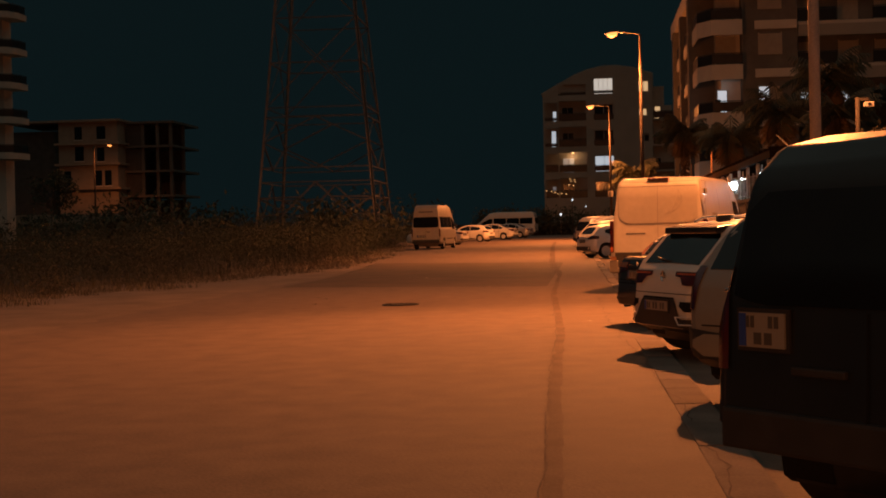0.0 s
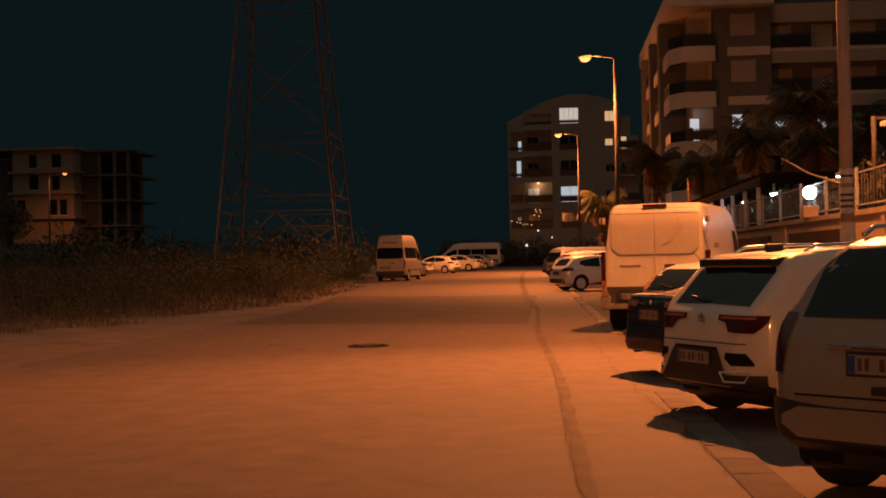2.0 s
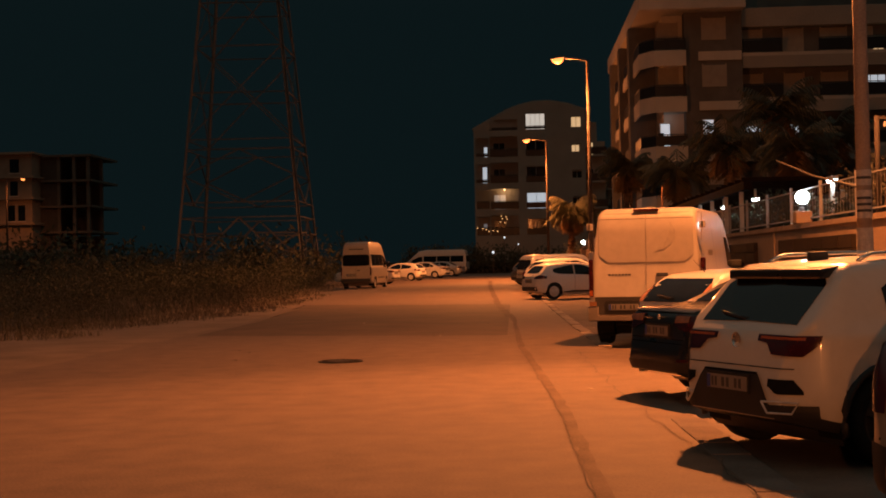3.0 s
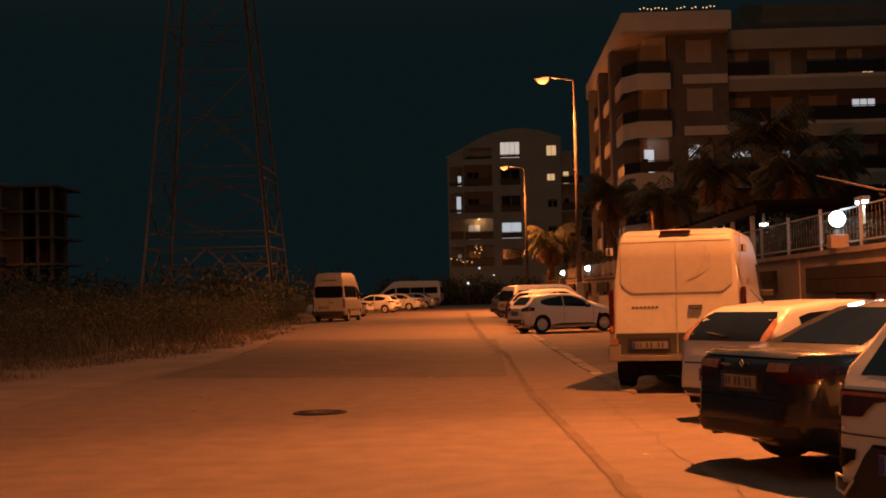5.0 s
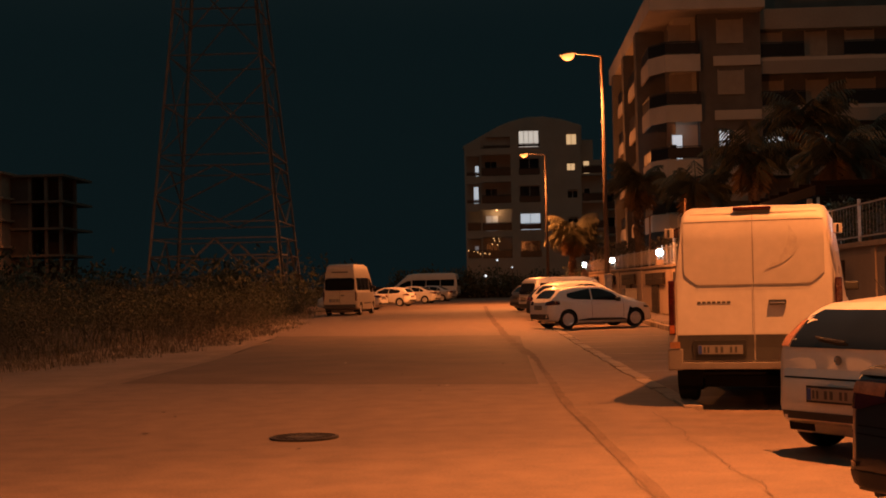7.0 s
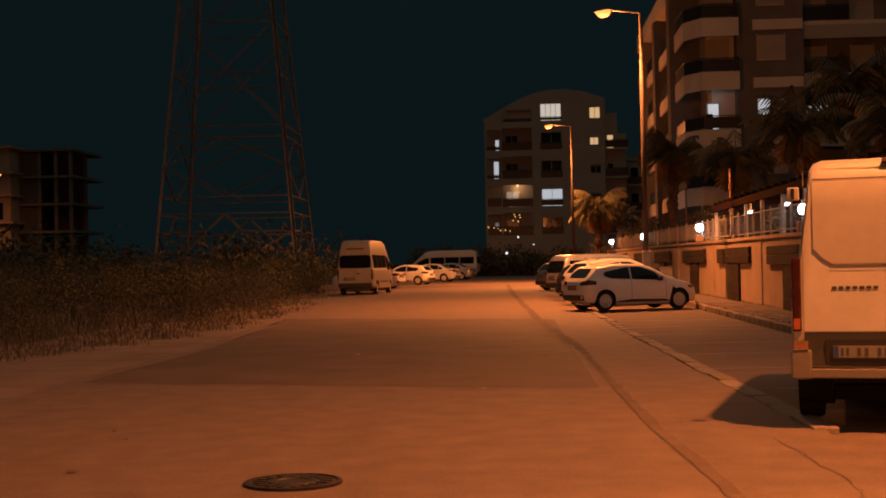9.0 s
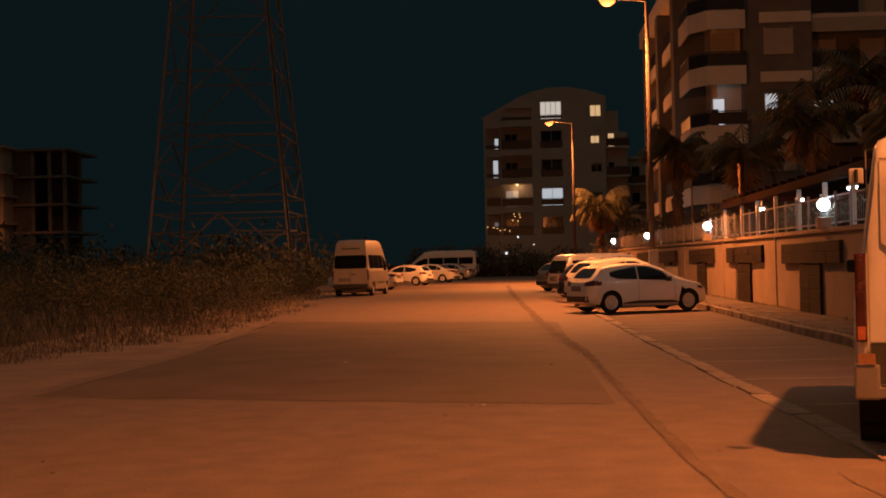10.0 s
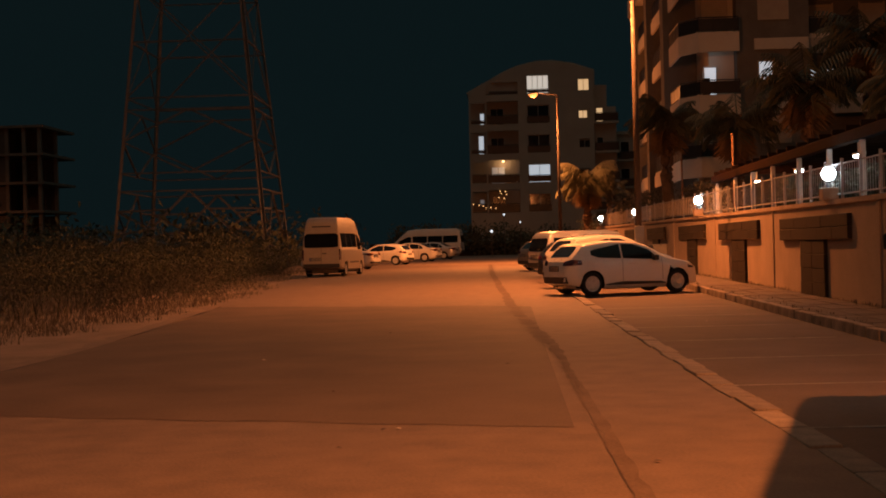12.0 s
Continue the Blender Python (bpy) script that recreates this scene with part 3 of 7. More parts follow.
def boxy_suv(m):
    """Beige sport-utility car with tall red lamps."""
    c = thing("suv", m, "beige boxy suv with black bumper and tall red tail lamps", "car", "cars parked at the kerb")
    top = ((0, 0.55), (0.03, 0.78), (0.10, 1.00), (0.16, 1.10), (0.42, 1.45), (0.54, 1.57), (0.68, 1.62), (1.5, 1.67), (2.3, 1.64), (2.6, 1.56), (3.15, 1.18), (3.3, 1.12), (3.95, 1.02), (4.2, 0.85), (4.31, 0.6))
    belt = ((0, 1.0), (0.3, 1.08), (3.2, 1.04), (4.3, 0.85))
    bot = ((0, 0.40), (0.4, 0.28), (0.9, 0.24), (3.5, 0.24), (4.31, 0.34))
    sh = Shell(4.31, 1.80, top, belt, bot, 0.40, plan=rounded(0.78, 0.40))
    common(c, sh, (0.80, 3.47), 0.345, M_PAINT_BEIGE, M_RIM, 5, 0.215, dark=0.50)
    part("rear_window", sh.rear(((-0.66, 1.13), (0.66, 1.13)), ((-0.66, 1.45), (-0.56, 1.54), (0.56, 1.54), (0.66, 1.45)), -0.66, 0.66, 0.008, 14, 6), M_CARGLASS, c, smooth=True)
    part("bumper", sh.rear(((-0.80, 0.41), (0.80, 0.41)), ((-0.80, 0.66), (-0.4, 0.62), (0.4, 0.62), (0.80, 0.66)), -0.80, 0.80, 0.03, 14, 4), M_PLASTIC, c, smooth=True)
    part("skid_plate", sh.rear(((-0.66, 0.50), (-0.58, 0.43), (0.58, 0.43), (0.66, 0.50)), ((-0.66, 0.56), (-0.6, 0.61), (0.6, 0.61), (0.66, 0.56)), -0.66, 0.66, 0.045, 12, 3), M_PAINT_BEIGE, c, smooth=True)
    for s in (1, -1):
        a, b = (0.70, 0.84) if s > 0 else (-0.84, -0.70)
        part("tail_lamp", sh.rear(((-1, 0.80), (1, 0.80)), ((-1, 1.16), (1, 1.16)), a, b, 0.016, 5, 6), M_TAIL, c, "tall red tail lamp", smooth=True)
        part("cladding", sh.side(((0, 0.24), (5, 0.24)), ((0, 0.5), (5, 0.45)), 1.2, 3.05, s, 0.012, 10, 2), M_PLASTIC, c, smooth=True)
    windows(c, sh, ((0.62, 1.2), (1.26, 2.05), (2.10, 2.85)), ((0.5, 1.14), (3, 1.08)), ((0.5, 1.3), (0.75, 1.50), (2.2, 1.54), (2.85, 1.28), (3.1, 1.15)))
    for y in (1.23, 2.08, 3.0):
        seam_ring(c, sh, y, 0.46, 1.06)
    screen(c, sh, 2.62, 3.12, 0.52, 0.66)
    mirrors(c, sh, 2.8, 1.12, M_PLASTIC)
    rails(c, 0.7, 2.4, 0.58, 1.645)
    bm = box_bm(-0.42, 0.42, sh.rear_y(0, 0.97) - 0.03, sh.rear_y(0, 0.97) + 0.01, 0.955, 0.985, bevel=0.008)
    part("tailgate_trim", bm, M_CHROME, c)
    bm = box_bm(-0.10, 0.10, sh.rear_y(0, 0.72) - 0.03, sh.rear_y(0, 0.72) + 0.02, 0.70, 0.75, bevel=0.01)
    part("handle", bm, M_PLASTIC, c)
    part("badge", lathe_bm([(0, 0.0), (0.04, 0.0), (0.05, 0.012)], 6), M_CHROME, c, "plain chrome badge", m=pose(0, sh.rear_y(0, 1.03) - 0.01, 1.04, 90, 0, 0))
    part("tailgate_gap", sh.rear(((-1, 0.67), (1, 0.67)), ((-1, 0.682), (1, 0.682)), -0.74, 0.74, 0.006, 10, 1), M_SEAM, c)
    make_plate(c, sh.rear_y(0, 0.86) - 0.02, 0.87)
    return c


def sedan(m, paint=None, label="black saloon car with dark wide tail lamps", plate=True, group="cars parked at the kerb", rim=None, L=4.62):
    c = thing("sedan", m, label, "car", group)
    paint = paint or M_PAINT_BLACK
    top = ((0, 0.52), (0.015, 0.62), (0.05, 0.70), (0.075, 0.85), (0.10, 0.94), (0.13, 1.00), (0.17, 1.035), (0.24, 1.045), (0.62, 1.045), (0.80, 1.085), (1.15, 1.27), (1.45, 1.40), (1.75, 1.455), (2.2, 1.48), (2.6, 1.46), (2.95, 1.36), (3.5, 1.02), (3.65, 0.97), (4.3, 0.86), (4.52, 0.74), (4.62, 0.5))
    belt = ((0, 0.85), (0.3, 0.95), (1.0, 0.97), (3.5, 0.92), (4.6, 0.75))
    bot = ((0, 0.34), (0.4, 0.24), (0.9, 0.18), (3.7, 0.18), (4.62, 0.26))
    sh = Shell(L, 1.81, top, belt, bot, 0.36, plan=rounded(0.66, 0.46))
    common(c, sh, (0.98, 3.68), 0.315, paint, rim or M_RIM, 8, 0.205)
    part("rear_window", sh.rear(((-0.58, 1.09), (0.58, 1.09)), ((-0.58, 1.18), (-0.48, 1.385), (0.48, 1.385), (0.58, 1.18)), -0.58, 0.58, 0.012, 14, 6), M_CARGLASS, c, smooth=True)
    for s in (1, -1):
        a, b = (0.36, 0.84) if s > 0 else (-0.84, -0.36)
        t = part("tail_lamp", sh.rear(((-0.84, 0.80), (-0.6, 0.80), (-0.36, 0.86), (0.36, 0.86), (0.6, 0.80), (0.84, 0.80)), ((-0.84, 0.955), (-0.36, 0.985), (0.36, 0.985), (0.84, 0.955)), a, b, 0.014, 14, 4), M_TAIL, c, "red and clear wide tail lamp", smooth=True)
        part("lamp_side", sh.side(((0, 0.80), (0.6, 0.90)), ((0, 0.955), (0.6, 0.93)), 0.22, 0.52, s, 0.012, 8, 2), M_TAIL, t, smooth=True)
        a, b = (0.38, 0.68) if s > 0 else (-0.68, -0.38)
        part("clear_lens", sh.rear(((-0.68, 0.895), (-0.38, 0.885), (0.38, 0.885), (0.68, 0.895)), ((-1, 0.962), (1, 0.962)), a, b, 0.02, 8, 2), M_TAIL_CLEAR, t, smooth=True)
        part("reflector", sh.rear(((-1, 0.47), (1, 0.47)), ((-1, 0.50), (1, 0.50)), s * 0.62 - 0.07, s * 0.62 + 0.07, 0.012, 5, 1), M_TAIL, c)
    windows(c, sh, ((1.12, 1.42), (1.46, 2.18), (2.24, 3.05)), ((1.0, 1.0), (3.3, 0.98)), ((1.0, 1.02), (1.2, 1.16), (1.5, 1.33), (2.2, 1.40), (2.8, 1.33), (3.2, 1.06)))
    for y in (1.44, 2.21, 3.15):
        seam_ring(c, sh, y, 0.3, 0.97)
    screen(c, sh, 2.92, 3.46, 0.50, 0.66)
    mirrors(c, sh, 3.0, 0.98, paint)
    part("boot_gap", sh.rear(((-1, 0.70), (1, 0.70)), ((-1, 0.71), (1, 0.71)), -0.6, 0.6, 0.006, 10, 1), M_SEAM, c)
    part("bumper_lip", sh.rear(((-0.75, 0.36), (0.75, 0.36)), ((-0.75, 0.45), (0.75, 0.45)), -0.75, 0.75, 0.02, 12, 2), M_PLASTIC, c, smooth=True)
    part("bumper_strip", sh.rear(((-0.82, 0.655), (0.82, 0.655)), ((-0.82, 0.665), (0.82, 0.665)), -0.82, 0.82, 0.006, 14, 1), M_SEAM, c, smooth=True)
    part("plate_recess", sh.rear(((-1, 0.70), (1, 0.70)), ((-0.34, 0.86), (-0.30, 0.885), (0.30, 0.885), (0.34, 0.86)), -0.34, 0.34, 0.006, 10, 2), M_PLASTIC, c, smooth=True)
    part("boot_lip", sh.rear(((-0.70, 1.0), (0.70, 1.0)), ((-0.70, 1.035), (0.70, 1.035)), -0.70, 0.70, 0.022, 14, 2), paint, c, "thin lip along the boot edge", smooth=True)
    part("exhaust", tube_bm((-0.45, 0.05, 0.33), (-0.45, 0.4, 0.33), 0.03), M_RIM_DARK, c)
    part("lettering_bar", box_bm(-0.36, -0.2, sh.rear_y(0.3, 0.92) - 0.012, sh.rear_y(0.3, 0.92), 0.915, 0.935), M_CHROME, c, "plain chrome bar")
    part("badge", lathe_bm([(0, 0.0), (0.028, 0.0), (0.034, 0.012)], 4), M_RIM, c, "plain chrome badge", m=pose(0, sh.rear_y(0, 0.93) - 0.012, 0.94, 90, 0, 0))
    if plate:
        make_plate(c, sh.rear_y(0, 0.80) - 0.02, 0.79)
    return c


def hatch(m, label="white hatchback with tall orange-lit tail lamps", plate=True, group="cars parked at the kerb"):
    """Older white three-door hatchback with a black window and high lamps."""
    c = thing("hatchback", m, label, "car", group)
    top = ((0, 0.50), (0.02, 0.66), (0.10, 0.78), (0.12, 0.98), (0.16, 1.04), (0.34, 1.22), (0.50, 1.33), (0.62, 1.37), (1.3, 1.43), (2.0, 1.42), (2.3, 1.37), (2.95, 1.02), (3.1, 0.97), (3.6, 0.86), (3.76, 0.75), (3.84, 0.5))
    belt = ((0, 0.9), (0.2, 0.98), (3.0, 0.92), (3.84, 0.75))
    bot = ((0, 0.32), (0.4, 0.22), (0.9, 0.18), (3.1, 0.18), (3.84, 0.26))
    sh = Shell(3.84, 1.66, top, belt, bot, 0.40, plan=rounded(0.72, 0.42))
    common(c, sh, (0.62, 3.08), 0.29, M_PAINT_WHITE, M_RIM, 7, 0.18)
    part("rear_window", sh.rear(((-0.59, 0.965), (0.59, 0.965)), ((-0.59, 1.24), (-0.52, 1.30), (0.52, 1.30), (0.59, 1.24)), -0.59, 0.59, 0.008, 16, 6), M_CARGLASS, c, smooth=True)
    for s in (1, -1):
        a, b = (0.595, 0.72) if s > 0 else (-0.72, -0.595)
        part("tail_lamp", sh.rear(((-1, 0.975), (1, 0.975)), ((-0.72, 1.04), (-0.67, 1.17), (-0.595, 1.25), (0.595, 1.25), (0.67, 1.17), (0.72, 1.04)), a, b, 0.014, 8, 6), M_TAIL_CLEAR, c, "tall clear and orange tail lamp", smooth=True)
    windows(c, sh, ((0.62, 1.45), (1.52, 2.45)), ((0.5, 1.10), (1.5, 0.99), (3.3, 0.96)), ((0.5, 1.2), (0.8, 1.28), (1.8, 1.33), (2.3, 1.22), (2.6, 1.04)))
    for y in (1.48, 2.62):
        seam_ring(c, sh, y, 0.3, 0.97)
    screen(c, sh, 2.28, 2.9, 0.50, 0.66)
    mirrors(c, sh, 2.45, 0.98, M_PLASTIC)
    antenna(c, 0.0, 0.75, 1.39, 0.2, 0.18)
    part("bumper_gap", sh.rear(((-1, 0.69), (1, 0.69)), ((-1, 0.705), (1, 0.705)), -0.74, 0.74, 0.006, 10, 1), M_SEAM, c)
    part("bumper_lip", sh.rear(((-0.7, 0.33), (0.7, 0.33)), ((-0.7, 0.40), (0.7, 0.40)), -0.68, 0.68, 0.012, 12, 1), M_PLASTIC, c, smooth=True)
    bm = bmesh.new()
    add_path_tube(bm, [(0.05, 0.12, 1.02), (-0.05, 0.11, 1.03), (-0.30, 0.14, 1.06)], 0.012, 6)
    part("wiper", bm, M_PLASTIC, c)
    part("badge", lathe_bm([(0, 0.0), (0.04, 0.0), (0.045, 0.012)], 16), M_CHROME, c, "plain round badge", m=pose(0, sh.rear_y(0, 0.86) - 0.012, 0.86, 90, 0, 0))
    if plate:
        make_plate(c, sh.rear_y(0, 0.55) - 0.02, 0.56)
    return c


def compact(m, paint=None, label="white compact hatchback with dark windows and sill trim", group="cars parked at the kerb", suv=0.0):
    """Rounded compact hatchback; suv lifts it a little."""
    c = thing("hatchback", m, label, "car", group)
    paint = paint or M_PAINT_WHITE
    k = 1 + suv
    tp = ((0, 0.52), (0.03, 0.72), (0.10, 0.90), (0.18, 1.00), (0.38, 1.22), (0.52, 1.34), (0.62, 1.37), (1.2, 1.44), (1.7, 1.45), (2.15, 1.42), (2.5, 1.30), (3.05, 1.00), (3.2, 0.95), (3.75, 0.82), (3.95, 0.68), (4.06, 0.48))
    top = tuple((y, z * k) for y, z in tp)
    belt = ((0, 0.93 * k), (0.3, 1.00 * k), (1.2, 0.95 * k), (3.0, 0.86 * k), (4.06, 0.7 * k))
    bot = ((0, 0.32), (0.4, 0.24), (0.9, 0.18), (3.3, 0.18), (4.06, 0.24))
    sh = Shell(4.06, 1.73, top, belt, bot, 0.33, plan=rounded(0.72, 0.42))
    common(c, sh, (0.74, 3.33), 0.31, paint, M_RIM, 10, 0.195)
    part("rear_window", sh.rear(((-0.55, 1.03 * k), (0.55, 1.03 * k)), ((-0.55, 1.20 * k), (-0.45, 1.31 * k), (0.45, 1.31 * k), (0.55, 1.20 * k)), -0.55, 0.55, 0.010, 14, 6), M_CARGLASS, c, smooth=True)
    part("bumper_lip", sh.rear(((-0.75, 0.33), (0.75, 0.33)), ((-0.75, 0.50), (0.75, 0.50)), -0.70, 0.70, 0.014, 12, 2), M_PLASTIC, c, smooth=True)
    for s in (1, -1):
        a, b = (0.46, 0.80) if s > 0 else (-0.80, -0.46)
        part("tail_lamp", sh.rear(((-1, 0.80 * k), (1, 0.80 * k)), ((-0.8, 0.97 * k), (-0.46, 0.90 * k), (0.46, 0.90 * k), (0.8, 0.97 * k)), a, b, 0.014, 6, 3), M_TAIL, c, "dark red tail lamp", smooth=True)
        part("sill_trim", sh.side(((1, 0.26), (3, 0.26)), ((1.1, 0.29), (1.6, 0.35), (2.8, 0.33), (3.0, 0.27)), 1.12, 2.95, s, 0.012, 12, 2), M_PLASTIC, c, smooth=True)
        part("lamp_side", sh.side(((0, 0.80 * k), (1, 0.84 * k)), ((0, 0.98 * k), (0.45, 0.93 * k)), 0.14, 0.42, s, 0.012, 5, 2), M_TAIL, c, smooth=True)
        part("headlamp", sh.side(((3, 0.70 * k), (4, 0.64 * k)), ((3, 0.80 * k), (3.6, 0.76 * k), (3.9, 0.70 * k)), 3.66, 3.88, s, 0.008, 6, 2), M_RIM_DARK, c, smooth=True)
        bm = box_bm(0, 0.03, -0.09, 0.09, -0.015, 0.015, bevel=0.008)
        part("door_handle", bm, paint, c, m=pose(s * (sh.side_x(1.95, 0.82 * k) + 0.005), 1.95, 0.82 * k, 0, 0, 0 if s > 0 else 180))
    windows(c, sh, ((0.72, 1.62), (1.67, 2.72)), ((0.6, 1.11 * k), (0.95, 0.99 * k), (1.6, 0.965 * k), (3.0, 0.90 * k)), ((0.6, 1.14 * k), (0.85, 1.22 * k), (1.6, 1.345 * k), (2.0, 1.34 * k), (2.5, 1.18 * k), (2.75, 0.95 * k)))
    for y in (1.64, 2.85):
        seam_ring(c, sh, y, 0.36, 0.95 * k)
    screen(c, sh, 2.5, 3.02, 0.48, 0.64)
    mirrors(c, sh, 2.62, 0.95 * k, M_PLASTIC)
    antenna(c, 0, 0.75, 1.40 * k, 0.12, 0.10)
    if suv > 0.05:
        rails(c, 0.8, 2.2, 0.52, 1.43 * k)
    make_plate(c, sh.rear_y(0, 0.72 * k) - 0.02, 0.72 * k)
    return c


def cargo_van(m):
    """White high-roof cargo van with two blind rear doors."""
    c = thing("cargo_van", m, "white high-roof cargo van with blind rear doors", "van", "cars parked at the kerb")
    top = ((0, 0.62), (0.012, 0.70), (0.02, 2.20), (0.06, 2.36), (0.16, 2.46), (0.4, 2.51), (3.6, 2.52), (4.1, 2.42), (4.5, 2.05), (4.95, 1.50), (5.1, 1.35), (5.4, 1.15), (5.5, 0.9), (5.53, 0.6))
    belt = ((0, 1.30), (4.5, 1.30), (5.5, 0.9))
    bot = ((0, 0.57), (0.15, 0.56), (0.8, 0.44), (4.8, 0.30), (5.53, 0.35))
    sh = Shell(5.53, 2.06, top, belt, bot, 0.12, plan=((0, 0.955), (0.05, 0.975), (0.15, 0.99), (0.5, 1.0)))
    common(c, sh, (1.0, 4.5), 0.35, M_PAINT_VAN, M_RIM, 6, 0.22)
    # lower dark panels, bumper and step
    for x0, x1 in ((-0.90, -0.008), (0.008, 0.90)):
        part("lower_panel", sh.rear(((-1, 0.58), (1, 0.58)), ((-1, 0.895), (1, 0.895)), x0, x1, 0.014, 6, 2), M_GREY_PANEL, c)
        d = part("rear_door", sh.rear(((-0.81, 1.66), (-0.68, 1.52), (0.68, 1.52), (0.81, 1.66)), ((-1, 2.30), (1, 2.30)), x0 * 0.90, x1 * 0.90, 0.012, 10, 6), M_PAINT_VAN, c, "white rear door with a pressed panel", smooth=True)
        part("panel_line", sh.rear(((-1, 2.297), (1, 2.297)), ((-1, 2.304), (1, 2.304)), x0 * 0.90, x1 * 0.90, 0.017, 8, 1), M_SEAM, d)
        part("panel_line", sh.rear(((-1, 1.508), (1, 1.508)), ((-1, 1.518), (1, 1.518)), x0 * 0.75, x1 * 0.75, 0.016, 8, 1), M_VAN_SHADE, d)
        part("panel_line", sh.rear(((-1, 0.893), (1, 0.893)), ((-1, 0.902), (1, 0.902)), x0, x1, 0.017, 8, 1), M_VAN_SHADE, d)
    part("door_gap", sh.rear(((-1, 0.70), (1, 0.70)), ((-1, 2.40), (1, 2.40)), -0.004, 0.004, 0.018, 1, 20), M_VAN_SHADE, c)
    part("door_gap", sh.rear(((-1, 2.395), (1, 2.395)), ((-1, 2.405), (1, 2.405)), -0.88, 0.88, 0.012, 12, 1), M_VAN_SHADE, c)
    for s in (1, -1):
        part("door_gap", sh.rear(((-1, 0.70), (1, 0.70)), ((-1, 2.40), (1, 2.40)), s * 0.905 - 0.004, s * 0.905 + 0.004, 0.012, 1, 20), M_VAN_SHADE, c)
        a, b = (0.92, 1.0) if s > 0 else (-1.0, -0.92)
        t = part("tail_lamp", box_bm(min(a, b), max(a, b), -0.02, 0.10, 0.90, 1.58, bevel=0.015), M_TAIL, c, "tall dark red tail lamp")
        part("lamp_lens", box_bm(min(a, b) + 0.012, max(a, b) - 0.012, -0.026, -0.018, 0.92, 1.02), M_TAIL_STRIP, t)
        for z in (2.17,):
            h = part("hinge", box_bm(s * 0.97 - 0.05, s * 0.97 + 0.05, -0.035, 0.04, z - 0.06, z + 0.06, bevel=0.01), M_PAINT_VAN, c)
            part("hinge_pin", tube_bm((s * 0.97, -0.04, z - 0.05), (s * 0.97, -0.04, z + 0.05), 0.014, n=8), M_PLASTIC, h)
        b = part("bumper_corner", box_bm(s * 0.93 - 0.09, s * 0.93 + 0.09, -0.03, 0.25, 0.46, 0.73, bevel=0.02), M_VAN_BUMPER, c)
        part("reflector", box_bm(s * 0.93 - 0.06, s * 0.93 + 0.06, -0.036, -0.02, 0.735, 0.815), M_TAIL_CLEAR, b)
        part("side_rail", sh.side(((0, 0.62), (6, 0.62)), ((0, 0.72), (6, 0.72)), 1.5, 4.0, s, 0.012, 14, 1), M_GREY_PANEL, c)
        part("side_panel", sh.side(((0, 1.32), (6, 1.32)), ((0, 2.12), (6, 2.12)), 0.35, 3.4, s, -0.004, 14, 3), M_PAINT_VAN, c)
        for y in (0.3, 1.9, 3.45):
            seam_ring(c, sh, y, 0.75, 2.25)
        bm = bmesh.new()
        for k in range(5):
            add_box(bm, 0, 0.004, 0.9 + k * 0.13, 1.0 + k * 0.13, 1.62, 1.72)
        part("lettering_bars", bm, M_VAN_SHADE, c, "plain grey bars", m=pose(sh.side_x(1.2, 1.67) + 0.004 if s > 0 else -sh.side_x(1.2, 1.67) - 0.008, 0, 0))
    part("bumper", box_bm(-0.86, 0.86, -0.028, 0.12, 0.47, 0.56, bevel=0.012), M_VAN_BUMPER, c)
    h = part("door_handle", box_bm(0.17, 0.37, -0.012, 0.03, 1.262, 1.322, bevel=0.01), M_PLASTIC, c)
    part("handle_grip", box_bm(0.18, 0.36, -0.022, -0.01, 1.275, 1.295, bevel=0.004), M_CHROME, h)
    bm = bmesh.new()
    for i in range(7):
        add_box(bm, -0.66 + i * 0.058, -0.62 + i * 0.058, -0.006, -0.0, 1.285, 1.312)
    part("lettering_bars", bm, M_GREY_PANEL, c, "plain grey bars where a model name stands", m=pose(0, sh.rear_y(0.5, 1.23), 0))
    part("brake_lamp", box_bm(-0.22, 0.22, -0.0, 0.10, 2.435, 2.475, bevel=0.012), M_TAIL, c, "red high brake lamp", m=pose(0, 0.05, 0.0))
    p = part("plate_recess", box_bm(-0.72, -0.10, -0.018, 0.02, 0.62, 0.83), M_PLASTIC, c)
    make_plate(c, -0.022, 0.715, x=-0.40)
    # a sweep of dust on the door
    arc = ((0.415, 2.23), (0.435, 2.12), (0.41, 2.0), (0.36, 1.89), (0.27, 1.79), (0.14, 1.70))
    rows = []
    for i, (x, z) in enumerate(arc):
        w = (0.010, 0.075, 0.095, 0.085, 0.060, 0.010)[i]
        rows.append([(x - w * 0.2, sh.rear_y(x, z) - 0.018, z), (x + w, sh.rear_y(x, z) - 0.018, z - w * 0.5)])
    part("dust_smear", grid_bm(rows), M_VAN_DUST, c, "curved smear wiped through the dust")
    windows(c, sh, ((3.7, 4.55),), ((3.7, 1.42), (4.7, 1.32)), ((3.7, 2.0), (4.2, 1.98), (4.55, 1.6), (4.7, 1.4)))
    screen(c, sh, 4.45, 5.0, 0.80, 0.86)
    mirrors(c, sh, 4.55, 1.45, M_PLASTIC)
    part("exhaust", tube_bm((0.5, 0.02, 0.40), (0.5, 0.5, 0.40), 0.03), M_PLASTIC, c)
    part("axle", tube_bm((-0.75, 1.0, 0.35), (0.75, 1.0, 0.35), 0.07), M_PLASTIC, c)
    return c


